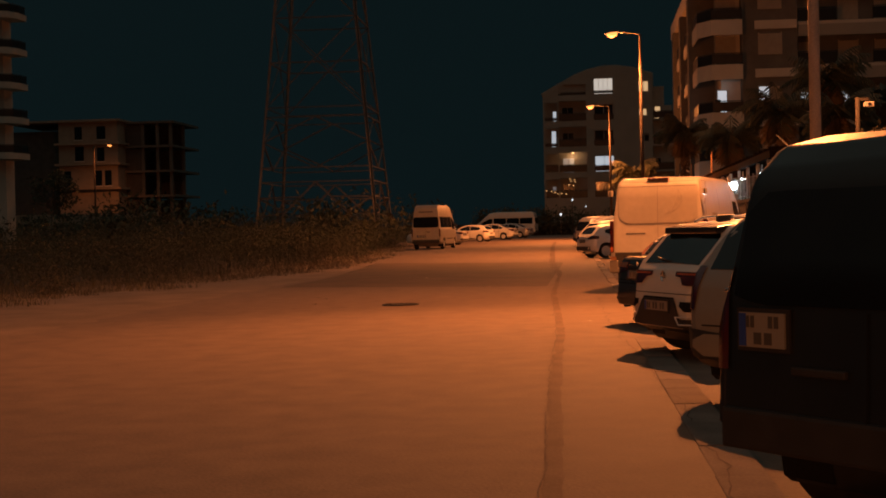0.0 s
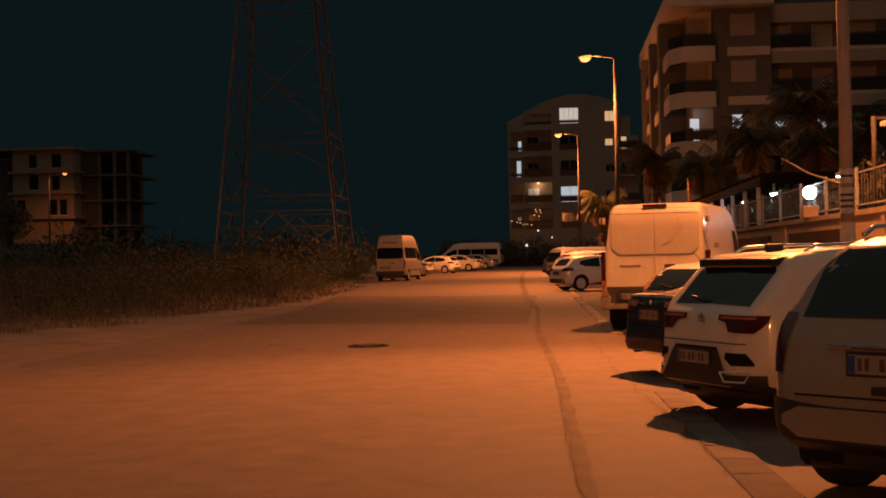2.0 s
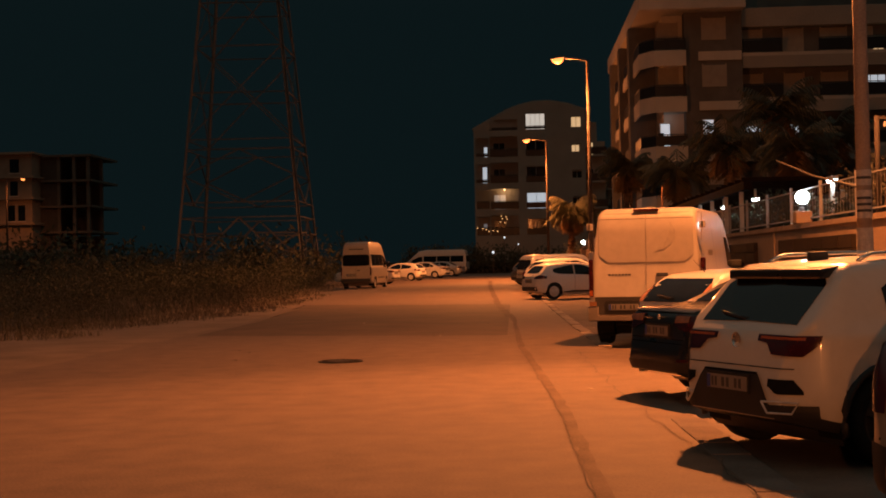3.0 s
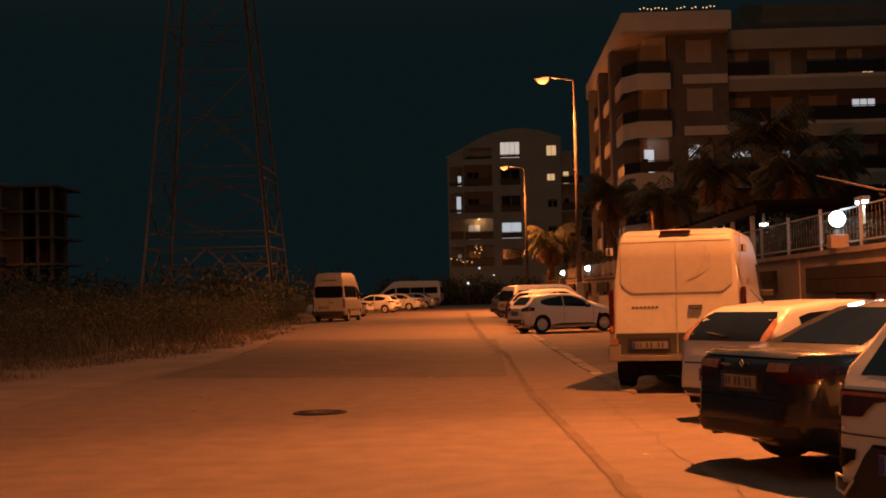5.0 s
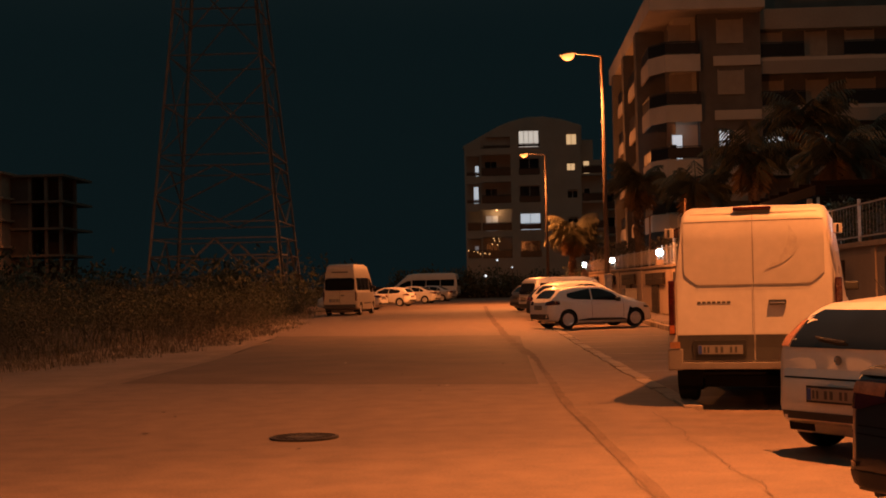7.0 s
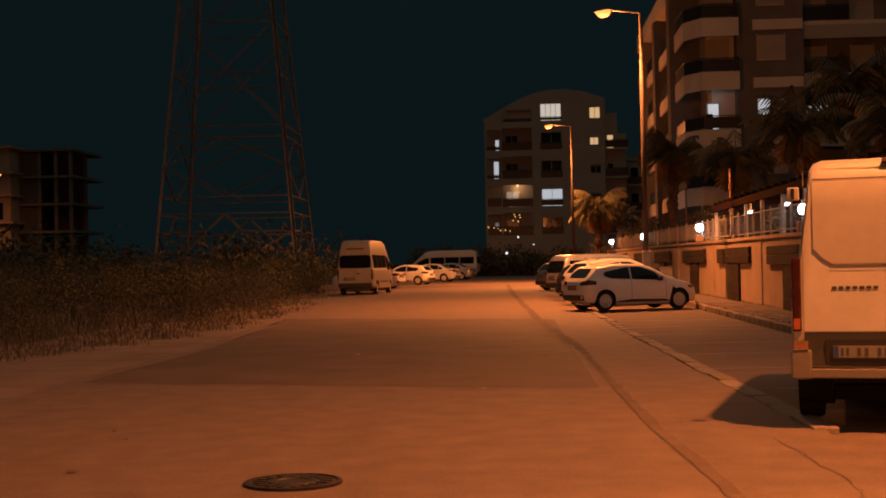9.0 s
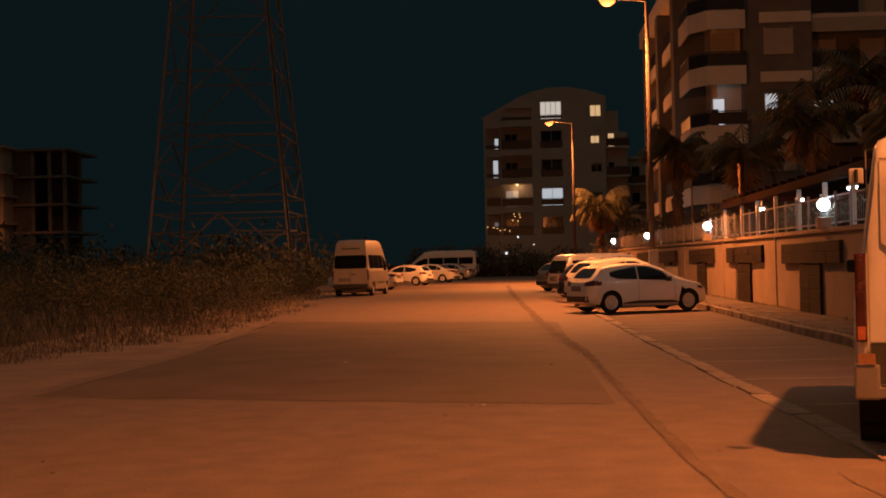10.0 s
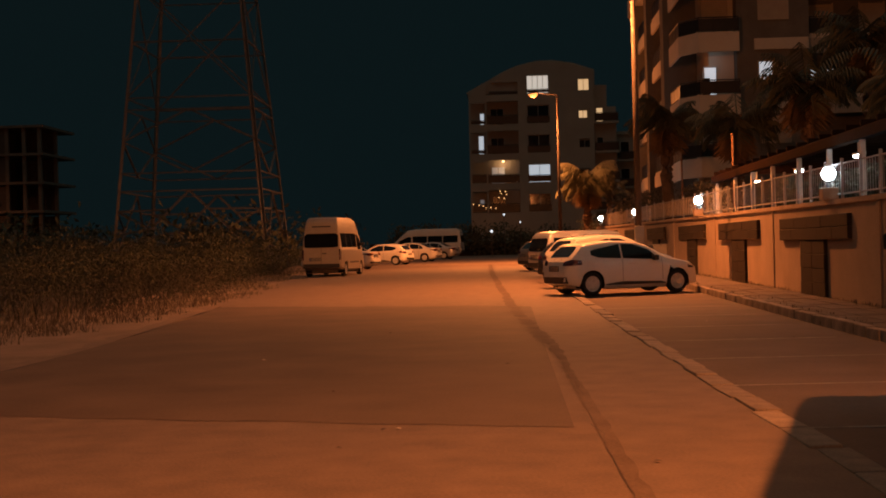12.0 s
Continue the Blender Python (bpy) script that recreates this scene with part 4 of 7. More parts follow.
def glazed_van(m, paint, label, L=5.9, W=1.99, H=2.7, group="", far=False, plate_rows=1, window=(1.38, 2.05), lower=0.0, square_plate=False):
    """Passenger van with windows in tail and flanks."""
    c = thing("passenger_van", m, label, "van", group)
    k = H / 2.7
    top = ((0, 0.55), (0.012, 0.66), (0.03, 1.20), (0.10, 2.0 * k), (0.18, 2.44 * k), (0.30, 2.60 * k), (0.6, 2.68 * k), (L * 0.6, 2.7 * k), (L * 0.72, 2.58 * k), (L * 0.86, 1.70 * k), (L * 0.90, 1.45 * k), (L - 0.12, 1.15 * k), (L - 0.02, 0.9), (L, 0.6))
    belt = ((0, window[0] - 0.04), (L * 0.8, window[0] - 0.06), (L, 0.9))
    bot = ((0, 0.46), (0.2, 0.38), (0.9, 0.28), (L - 0.6, 0.25), (L, 0.35))
    sh = Shell(L, W, top, belt, bot, 0.13, plan=((0, 0.93), (0.05, 0.96), (0.15, 0.985), (0.5, 1.0)))
    wr = 0.34 if H > 2.2 else 0.33
    common(c, sh, (L * 0.18 + 0.05, L * 0.80), wr, paint, M_RIM, 8, 0.21)
    hw = W / 2 - 0.16
    part("rear_window", sh.rear(((-hw, window[0] + 0.04), (-hw * 0.8, window[0]), (hw * 0.8, window[0]), (hw, window[0] + 0.04)), ((-hw, window[1] - 0.1), (-hw * 0.85, window[1]), (hw * 0.85, window[1]), (hw, window[1] - 0.1)), -hw, hw, 0.012, 14, 5), M_CARGLASS, c, smooth=True)
    part("door_gap", sh.rear(((-1, 0.62), (1, 0.62)), ((-1, window[0] - 0.02), (1, window[0] - 0.02)), -0.006, 0.006, 0.008, 1, 10), M_SEAM, c)
    for s in (1, -1):
        a = s * (W / 2 - 0.075)
        part("tail_lamp", sh.rear(((-2, 0.80), (2, 0.80)), ((-2, 1.30), (2, 1.30)), a - 0.05, a + 0.05, 0.012, 3, 5), M_TAIL, c, "tall red tail lamp", smooth=True)
        part("side_trim", sh.side(((0, 0.62), (9, 0.62)), ((0, 0.70), (9, 0.70)), 1.9, L * 0.68, s, 0.01, 10, 1), M_PLASTIC, c)
    n = 3 if L > 5 else 2
    y0, y1 = 0.35, L * 0.66
    spans = [(y0 + (y1 - y0) * i / n, y0 + (y1 - y0) * (i + 1) / n - 0.06) for i in range(n)]
    windows(c, sh, spans, ((0, window[0]), (9, window[0])), ((0, window[1]), (9, window[1])))
    windows(c, sh, ((L * 0.67, L * 0.83),), ((0, window[0] - 0.1), (9, window[0] - 0.12)), ((0, window[1] - 0.05), (L * 0.72, window[1] - 0.05), (L * 0.83, 1.5 * k + 0.1), (9, 1.4 * k)))
    part("bumper", box_bm(-W / 2 + 0.10, W / 2 - 0.10, -0.025, 0.14, 0.42, 0.62, bevel=0.02), M_PLASTIC, c)
    screen(c, sh, L * 0.725, L * 0.88, W * 0.37, W * 0.43)
    mirrors(c, sh, L * 0.83, 1.35 * k + 0.1, M_PLASTIC)
    if square_plate:
        make_plate(c, sh.rear_y(0.35, 0.98) - 0.02, 1.0, x=-0.57, w=0.27, h=0.165, rows=2)
        part("handle", box_bm(-0.40, -0.10, sh.rear_y(0.2, 0.80) - 0.03, sh.rear_y(0.2, 0.80), 0.80, 0.84, bevel=0.01), M_PLASTIC, c)
    else:
        part("lettering_bars", box_bm(-0.45, 0.45, sh.rear_y(0, 2.28 * k) - 0.01, sh.rear_y(0, 2.28 * k) + 0.05, 2.22 * k, 2.28 * k), M_GREY_PANEL, c, "plain grey bar where lettering stands")
        make_plate(c, sh.rear_y(0.4, 0.85) - 0.02, 0.83, x=-0.30)
        part("handle", box_bm(0.05, 0.25, sh.rear_y(0.1, 1.1) - 0.03, sh.rear_y(0.1, 1.1), 1.08, 1.13, bevel=0.01), M_PLASTIC, c)
    return c


M_GREY_PANEL = material("grey_van_plastic", (0.048, 0.044, 0.04), 0.6, var=0.25, scale=4, fine=90, bump=0.1, bump_d=0.003)
M_VAN_DUST = material("wiped_van_dust", (0.425, 0.38, 0.322), 0.6, var=0.2, scale=10, bump=0)
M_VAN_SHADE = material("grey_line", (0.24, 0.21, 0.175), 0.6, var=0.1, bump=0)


# ---- parked cars ----
def stand(x, y, heading, z=None):
    """Pose of a car: tail centre at (x, y), nose turned to the right of the street by heading degrees."""
    return pose(x, y, (gz(y) - (0.03 if y < 24 and x > 0 else 0)) if z is None else z, 0, 0, -heading) @ Matrix.Diagonal((1, 1, 0.955 if y < 28 and x > 0 else 1.0, 1))


glazed_van(stand(2.74, 5.51, 50), M_PAINT_DARK, "dark passenger van with a square plate and tinted windows", 4.4, 1.83, 1.97, "cars parked at the kerb", window=(1.12, 1.66), square_plate=True)
boxy_suv(stand(2.88, 10.0, 46))
suv_coupe(stand(2.33, 14.42, 66))
sedan(stand(2.18, 18.6, 70))
hatch(stand(2.76, 22.85, 58))
cargo_van(stand(2.98, 27.36, 15))
compact(stand(1.25, 57.3, 66))
compact(stand(1.35, 62.2, 66), M_PAINT_WHITE, "white estate suv with chrome roof rails", suv=0.11)
compact(stand(1.30, 67.0, 66), M_PAINT_BLACK, "dark hatchback parked between pale cars", suv=0.04)
glazed_van(stand(1.15, 73.0, 66), M_PAINT_SILVER, "silver-grey small passenger van", 4.4, 1.83, 1.83, "cars parked at the kerb", window=(1.05, 1.55))
compact(stand(0.75, 86.0, 66), M_PAINT_BEIGE, "pale hatchback at the far end of the row", suv=0.04)
glazed_van(stand(-8.75, 84.0, 5), M_PAINT_SHADED, "white high-roof minibus with dark rear window", 5.9, 1.95, 2.85, "vehicles at the far verge")
sedan(stand(-7.6, 99.0, -72), M_PAINT_WHITE, "white saloon car parked across the verge", group="vehicles at the far verge")
compact(stand(-6.6, 112.0, -70), M_PAINT_WHITE, "white hatchback with red lamps at the verge", group="vehicles at the far verge")
sedan(stand(-5.2, 124.0, -75), M_PAINT_WHITE, "white saloon car parked nose to the field", group="vehicles at the far verge")
sedan(stand(-4.2, 134.0, -75), M_PAINT_SILVER, "grey saloon car beside the long minibus", group="vehicles at the far verge")
glazed_van(stand(-4.3, 150.0, -82), M_PAINT_WHITE, "long pale minibus standing side-on", 7.3, 2.0, 2.75, "vehicles at the far verge")


# ---- ground, road, bays, kerbs ----
def lerp(line, y):
    return float(np.interp(y, [p[0] for p in line], [p[1] for p in line]))


ROAD_L = ((-60, -7.2), (18, -6.8), (31, -6.75), (41, -6.7), (48, -7.2), (57, -7.8), (75, -9.3), (95, -10.6), (120, -10.6), (230, -10))
GRASS = ((-60, -11.6), (27, -11.1), (36, -10.7), (41, -9.6), (46, -8.9), (56, -8.8), (72, -10.0), (90, -11.4), (120, -13.0), (230, -13))


def kerb_x(y):
    return 2.19 - 0.0145 * (y - 32)


def sheet(name, left, right, y0, y1, lift, mat, label, step=1.0, wob=0.0, nx=6):
    """A strip of ground between two lines over y, with slightly uneven edges."""
    rows = []
    n = max(2, int((y1 - y0) / step))
    for i in range(n + 1):
        y = y0 + (y1 - y0) * i / n
        a, b = left(y), right(y)
        a += wob * noise.noise(Vector((y * 0.7, 3.1, lift)))
        a += wob * 0.5 * noise.noise(Vector((y * 2.3, 7.1, lift)))
        rows.append([(a + (b - a) * k / nx, y, gz(y) + lift + 0.0) for k in range(nx + 1)])
    bm = grid_bm(rows)
    bmesh.ops.recalc_face_normals(bm, faces=bm.faces)
    if sum(f.normal.z for f in bm.faces) < 0:
        bmesh.ops.reverse_faces(bm, faces=bm.faces)
    return tagged(part(name, bm, mat, smooth=True), label, name.split("_")[0], kind="structure")


rows = []
for y in (-400, -60, 0, 45, 100, 160, 230, 600, 2500):
    rows.append([(x, y, gz(y) - 0.05) for x in (-2500, -300, -60, 0, 60, 300, 2500)])
bm = grid_bm(rows)
bmesh.ops.recalc_face_normals(bm, faces=bm.faces)
if sum(f.normal.z for f in bm.faces) < 0:
    bmesh.ops.reverse_faces(bm, faces=bm.faces)
tagged(part("ground", bm, M_SOIL), "bare dark soil of the open field", "ground", kind="structure")
sheet("verge_sand", lambda y: lerp(GRASS, y) - 2.5, lambda y: lerp(ROAD_L, y) + 0.5, -40, 150, -0.006, M_SAND, "trodden sandy verge beside the road", 0.8, 0.3)
sheet("road", lambda y: lerp(ROAD_L, y), kerb_x, -40, 210, 0.0, M_ASPHALT, "worn grey asphalt road with cracks and dust", 0.5, 0.35, 14)
sheet("parking_bays", lambda y: kerb_x(y) + 0.02, lambda y: 5.22, -40, 29.5, -0.034, M_ASPHALT, "dusty worn asphalt of the near parking bays", 0.8, 0, 6)
sheet("parking_bays", lambda y: kerb_x(y) + 0.02, lambda y: 5.22, 29.5, 120, -0.034, M_ASPHALT_BAY, "dark asphalt of the parking bays", 0.8, 0, 6)
sheet("road_far", lambda y: kerb_x(y), lambda y: 30.0, 120, 210, -0.004, M_ASPHALT, "asphalt at the far end of the street", 2, 0, 6)

# darker stretch across the road
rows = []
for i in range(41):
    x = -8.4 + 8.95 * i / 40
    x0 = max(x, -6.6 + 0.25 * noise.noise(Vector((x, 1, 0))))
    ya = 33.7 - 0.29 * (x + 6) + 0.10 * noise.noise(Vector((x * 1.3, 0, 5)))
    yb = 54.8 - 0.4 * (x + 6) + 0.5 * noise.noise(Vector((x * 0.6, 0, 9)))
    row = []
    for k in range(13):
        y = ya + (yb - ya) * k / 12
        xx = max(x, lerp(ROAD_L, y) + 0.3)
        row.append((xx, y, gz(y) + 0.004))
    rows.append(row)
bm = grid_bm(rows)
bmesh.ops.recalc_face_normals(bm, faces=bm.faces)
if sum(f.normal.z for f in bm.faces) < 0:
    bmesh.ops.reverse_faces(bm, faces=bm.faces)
tagged(part("road_patch", bm, M_ASPHALT_DARKER, smooth=True), "darker stretch of asphalt across the road", "road", kind="structure")

# trench repair running along the road, with a ragged crack down each side
TRENCH = ((-30, 2.1), (0, 1.54), (7, 1.385), (10.3, 1.305), (14, 1.235), (17.5, 1.2), (22, 1.05), (28, 0.82), (35, 0.73), (40, 0.68), (44.6, 0.43), (52, 0.12), (80, -0.65), (110, -1.2))


def ribbon(name, line, y0, y1, half, lift, mat, label, step, wob, seed, kind="structure", taper=0.0):
    rows = []
    n = int((y1 - y0) / step)
    for i in range(n + 1):
        y = y0 + (y1 - y0) * i / n
        c = lerp(line, y)
        w = half * (1 + 0.5 * noise.noise(Vector((y * 3, seed, 0))))
        if taper:
            w *= min(1.0, 0.05 + (y - y0) / taper)
        o = wob * noise.noise(Vector((y * 1.1, seed, 4))) + wob * 0.5 * noise.noise(Vector((y * 4.5, seed, 8)))
        rows.append([(c + o - w, y, gz(y) + lift), (c + o + w, y, gz(y) + lift)])
    bm = grid_bm(rows)
    bmesh.ops.recalc_face_normals(bm, faces=bm.faces)
    if sum(f.normal.z for f in bm.faces) < 0:
        bmesh.ops.reverse_faces(bm, faces=bm.faces)
    return tagged(part(name, bm, mat), label, "road", kind=kind)


ribbon("road_trench", TRENCH, -20, 37, 0.054, 0.005, M_PATCH, "narrow trench repair in the asphalt", 0.3, 0.03, 1.0)
ribbon("road_trench", TRENCH, 34.0, 105, 0.12, 0.008, M_TRENCH_DARK, "dark sunken trench repair along the road", 0.3, 0.05, 1.5, taper=9.0)
for s, seed in ((-1, 2.0),):
    ribbon("road_crack", [(y, x + s * 0.06) for y, x in TRENCH], -10, 32, 0.0045, 0.007, M_CRACK, "ragged dark crack beside the trench repair", 0.12, 0.05, seed)
ribbon("road_crack", ((-10, 2.7), (8.2, 2.33), (10.6, 2.28), (12, 2.2), (14.2, 2.14), (15.3, 2.06), (19.7, 1.86), (25, 1.76), (34, 1.62)), -5, 27, 0.005, 0.009, M_CRACK, "crack along the gutter", 0.12, 0.10, 5.0)

# gutter slabs and kerb stones
gutter = tagged(new("gutter"), "broken flush concrete gutter beside the bays", "gutter", kind="structure")
kerb_front = tagged(new("kerb_front"), "low pale concrete kerb between road and bays", "kerb", kind="structure")
kerb_back = tagged(new("kerb_back"), "concrete kerb along the pavement", "kerb", kind="structure")


def stone_mesh(name, w, l, h, mat, bevel=0.015):
    bm = box_bm(-w / 2, w / 2, -l / 2, l / 2, -h, 0, bevel=bevel)
    me = bpy.data.meshes.new(name)
    bm.to_mesh(me)
    bm.free()
    me.materials.append(mat)
    return me


slab_mesh = stone_mesh("slab", 0.30, 1.0, 0.12, M_CONCRETE, 0.012)
slab_short = stone_mesh("slab", 0.30, 0.65, 0.12, M_CONCRETE, 0.012)
kerb_mesh = stone_mesh("kerb_stone", 0.23, 0.97, 0.2, M_KERB, 0.02)
back_mesh = stone_mesh("kerb_stone", 0.15, 0.68, 0.3, M_KERB, 0.02)
rng = random.Random(4)
y = 2.0
while y < 16.5:
    short = rng.random() < 0.3
    l = 0.66 if short else 1.01
    share("slab", slab_short if short else slab_mesh, gutter, pose(kerb_x(y) - 0.13, y + l / 2, 0.006 + rng.uniform(-0.003, 0.004), rng.uniform(-0.2, 0.2), rng.uniform(-0.3, 0.3), rng.uniform(-0.5, 0.5) + 1))
    y += l
y = 27.5
while y < 118:
    hh = 0.020 + rng.uniform(-0.009, 0.009)
    share("kerb_stone", kerb_mesh, kerb_front, pose(kerb_x(y) + rng.uniform(-0.02, 0.02), y + 0.5, gz(y) + hh, rng.uniform(-0.7, 0.7), rng.uniform(-2, 2), rng.uniform(-1, 1) + 1))
    y += 1.0 + (rng.uniform(0, 0.02))
y = 20.0
while y < 112:
    share("kerb_stone", back_mesh, kerb_back, pose(5.29 + rng.uniform(-0.012, 0.012), y + 0.35, gz(y) + 0.13 + rng.uniform(-0.012, 0.012), rng.uniform(-0.8, 0.8), rng.uniform(-1.5, 1.5), rng.uniform(-0.8, 0.8)))
    y += 0.70
sheet("pavement", lambda y: 5.36, lambda y: 6.99, -20, 118, 0.105, M_PAVE, "narrow paved footway at the foot of the wall", 0.8, 0, 3)
# paver rows
pavers = bpy.data.objects["pavement"]
pm = stone_mesh("paver", 0.49, 0.49, 0.05, M_PAVE, 0.01)
for i in range(50):
    for k in range(3):
        share("paver", pm, pavers, pose(5.64 + k * 0.515, 34.0 + i * 0.515, gz(34 + i * 0.515) + 0.118 + rng.uniform(-0.004, 0.006), rng.uniform(-0.5, 0.5), rng.uniform(-0.5, 0.5), 0))

# bay lines
for i, yy in enumerate((31.8, 34.95, 38.1, 41.2, 44.4, 47.6, 50.8)):
    bm = bmesh.new()
    x = kerb_x(yy) + 0.12 + 0.1 * rng.random()
    rows = []
    for k in range(25):
        xx = x + (4.85 - x) * k / 24
        w = 0.035 * (1 + 0.5 * noise.noise(Vector((xx * 3, yy, 0))))
        rows.append([(xx, yy + 0.02 * (xx - 3) - w, gz(yy) - 0.030), (xx, yy + 0.02 * (xx - 3) + w, gz(yy) - 0.030)])
    bm.free()
    bm = grid_bm(rows)
    for f in bm.faces:
        if f.normal.z < 0:
            f.normal_flip()
    tagged(part("bay_line", bm, M_LINE), "worn white line between parking bays", "marking", kind="structure")

# manhole
mh = thing("manhole_cover", pose(-2.0, 24.95, 0.012), "round cast-iron manhole cover set in the asphalt", "manhole cover")
part("frame_ring", lathe_bm([(0.345, -0.03), (0.345, 0.008), (0.315, 0.010), (0.31, -0.004)], 40), M_IRON, mh)
bm = lathe_bm([(0.0, 0.004), (0.12, 0.004), (0.125, 0.010), (0.17, 0.010), (0.175, 0.004), (0.305, 0.004), (0.305, -0.03)], 40)
for i in range(18):
    add_box(bm, 0.19, 0.28, -0.018, 0.018, 0.002, 0.011, m=pose(0, 0, 0, 0, 0, 20 * i))
part("cover", bm, M_IRON, mh)
rng2 = random.Random(11)
# leaves and scraps lying about
for i in range(22):
    x, y = rng2.uniform(-5, 4.2), rng2.uniform(14, 46)
    bm = bmesh.new()
    n = rng2.randint(4, 6)
    r = rng2.uniform(0.02, 0.05)
    top = [bm.verts.new((math.cos(6.283 * k / n) * r * rng2.uniform(0.6, 1.2), math.sin(6.283 * k / n) * r * rng2.uniform(0.5, 1.0), rng2.uniform(0.0, 0.01))) for k in range(n)]
    c = bm.verts.new((0, 0, 0.014))
    for k in range(n):
        bm.faces.new((top[k], top[(k + 1) % n], c))
    ob = part("litter_scrap", bm, M_LITTER if i % 7 == 0 else M_CRACK, m=pose(x, y, 0.006, 0, 0, rng2.uniform(0, 360)))
    tagged(ob, "small dry scrap lying on the asphalt", "litter", "scraps on the road")


# ---- garden wall, fence, pergola ----
def wall_x(y):
    return 6.89 if y < 70 else 6.89 - 0.020 * (y - 70)


def wall_piece(bm, y0, y1, x0, x1, z0, z1):
    n = max(1, int((y1 - y0) / 4))
    for i in range(n):
        a, b = y0 + (y1 - y0) * i / n, y0 + (y1 - y0) * (i + 1) / n
        vs = []
        for z in (z0, z1):
            for y in (a, b):
                for x in (x0, x1):
                    vs.append(bm.verts.new((wall_x(y) + x, y, gz(y) + z)))
        for q in ((0, 2, 3, 1), (4, 5, 7, 6), (0, 1, 5, 4), (2, 6, 7, 3), (0, 4, 6, 2), (1, 3, 7, 5)):
            bm.faces.new([vs[k] for k in q])
    bmesh.ops.remove_doubles(bm, verts=bm.verts, dist=1e-4)


bm = bmesh.new()
wall_piece(bm, -20, 112, 0, 0.30, -0.1, 2.10)
garden_wall = tagged(part("wall_garden", bm, M_RENDER), "long rendered retaining wall of the garden", "wall", kind="structure")
bm = bmesh.new()
wall_piece(bm, -20, 112, -0.05, 0.36, 2.10, 2.20)
part("coping", bm, M_COPING, garden_wall)
# thin pilaster joints
for y in (26.5, 36.4, 46.3, 56.2, 65.9, 75.9, 86.0):
    part("pilaster", box_bm(wall_x(y) - 0.03, wall_x(y) + 0.02, y - 0.12, y + 0.12, gz(y), gz(y) + 2.09), M_RENDER, garden_wall)
# stone-clad panels shaped like a T: a wide header over a narrower leg
rngw = random.Random(7)
for c in (12.0, 22.0, 32.0, 41.8, 51.5, 61.2, 71.1, 81.2, 91.0, 101.0):
    x, z = wall_x(c), gz(c)
    for k, (z0, z1) in enumerate(((1.36, 1.62), (1.626, 1.88))):
        n = 5
        a0, a1 = c - 3.25, c + 3.45
        for i in range(n):
            w = (a1 - a0) / n
            o = 0.35 if k else 0
            y0 = max(a0, a0 + i * w - o)
            y1 = a0 + (i + 1) * w - (o if i < n - 1 else 0)
            part("cladding_stone", box_bm(x - 0.09 - rngw.uniform(0, 0.012), x + 0.01, y0 + 0.005, y1 - 0.005, z + z0, z + z1, bevel=0.012), M_STONE, garden_wall)
    for i in range(4):
        z0 = 0.10 + i * 0.315
        part("cladding_stone", box_bm(x - 0.075 - rngw.uniform(0, 0.012), x + 0.01, c - 1.15, c + 0.05, z + z0, z + z0 + 0.311, bevel=0.012), M_STONE, garden_wall)
        part("cladding_stone", box_bm(x - 0.07 - rngw.uniform(0, 0.012), x + 0.01, c + 0.07, c + 1.2, z + z0, z + z0 + 0.311, bevel=0.012), M_STONE, garden_wall)
# raised garden behind the wall
tagged(part("terrace", box_bm(7.2, 90, -20, 140, -0.1, 2.05), M_SOIL), "raised garden ground behind the wall", "ground", kind="structure")

# globe lamps on short pillars
for y in (16.0, 33.2, 50.1, 69.7, 89.5, 109.0):
    x, z = wall_x(y) + 0.0, gz(y) + 2.2
    t = thing("globe_lamp", pose(x, y, z), "glowing white globe lamp on a short wall pillar", "lamp", "globe lamps on the wall")
    part("pillar", box_bm(-0.17, 0.17, -0.17, 0.17, 0, 0.26, bevel=0.02), M_RENDER, t)
    part("neck", lathe_bm([(0.0, 0.26), (0.09, 0.26), (0.07, 0.32), (0.045, 0.36), (0.06, 0.40), (0.0, 0.40)], 14), M_LAMP_BODY, t)
    bm = bmesh.new()
    bmesh.ops.create_uvsphere(bm, u_segments=20, v_segments=12, radius=0.145)
    part("globe", bm, G_GLOBE, t, smooth=True, m=pose(0, 0, 0.56))

# low board fence on the coping
fence = thing("fence", pose(0, 0, 0), "low pale board fence with posts on the wall", "fence")
rail = bmesh.new()
for z in (2.30, 2.93):
    wall_piece(rail, 20, 112, 0.13, 0.155, z, z + 0.028)
part("rail", rail, M_FENCE, fence)
post_mesh = stone_mesh("post", 0.06, 0.06, 0.85, M_FENCE, 0.008)
y = 20.5
while y < 111:
    share("post", post_mesh, fence, pose(wall_x(y) + 0.14, y, gz(y) + 3.05))
    y += 1.45 if 43 < y < 70 else 2.9
board_mesh = stone_mesh("board", 0.016, 0.11, 0.56, M_MESH, 0)
bar_mesh = stone_mesh("bar", 0.008, 0.010, 0.64, M_FENCE, 0)
y = 70.2
while y < 110:
    share("board", board_mesh, fence, pose(wall_x(y) + 0.115, y, gz(y) + 2.91))
    y += 0.42
wire_mesh = stone_mesh("wire", 0.004, 0.005, 0.64, M_FENCE, 0)
y = 20.6
while y < 70:
    share("wire" if y < 44 else "bar", wire_mesh if y < 44 else bar_mesh, fence, pose(wall_x(y) + 0.14, y, gz(y) + 2.92))
    y += 0.24 if y < 44 else 0.19
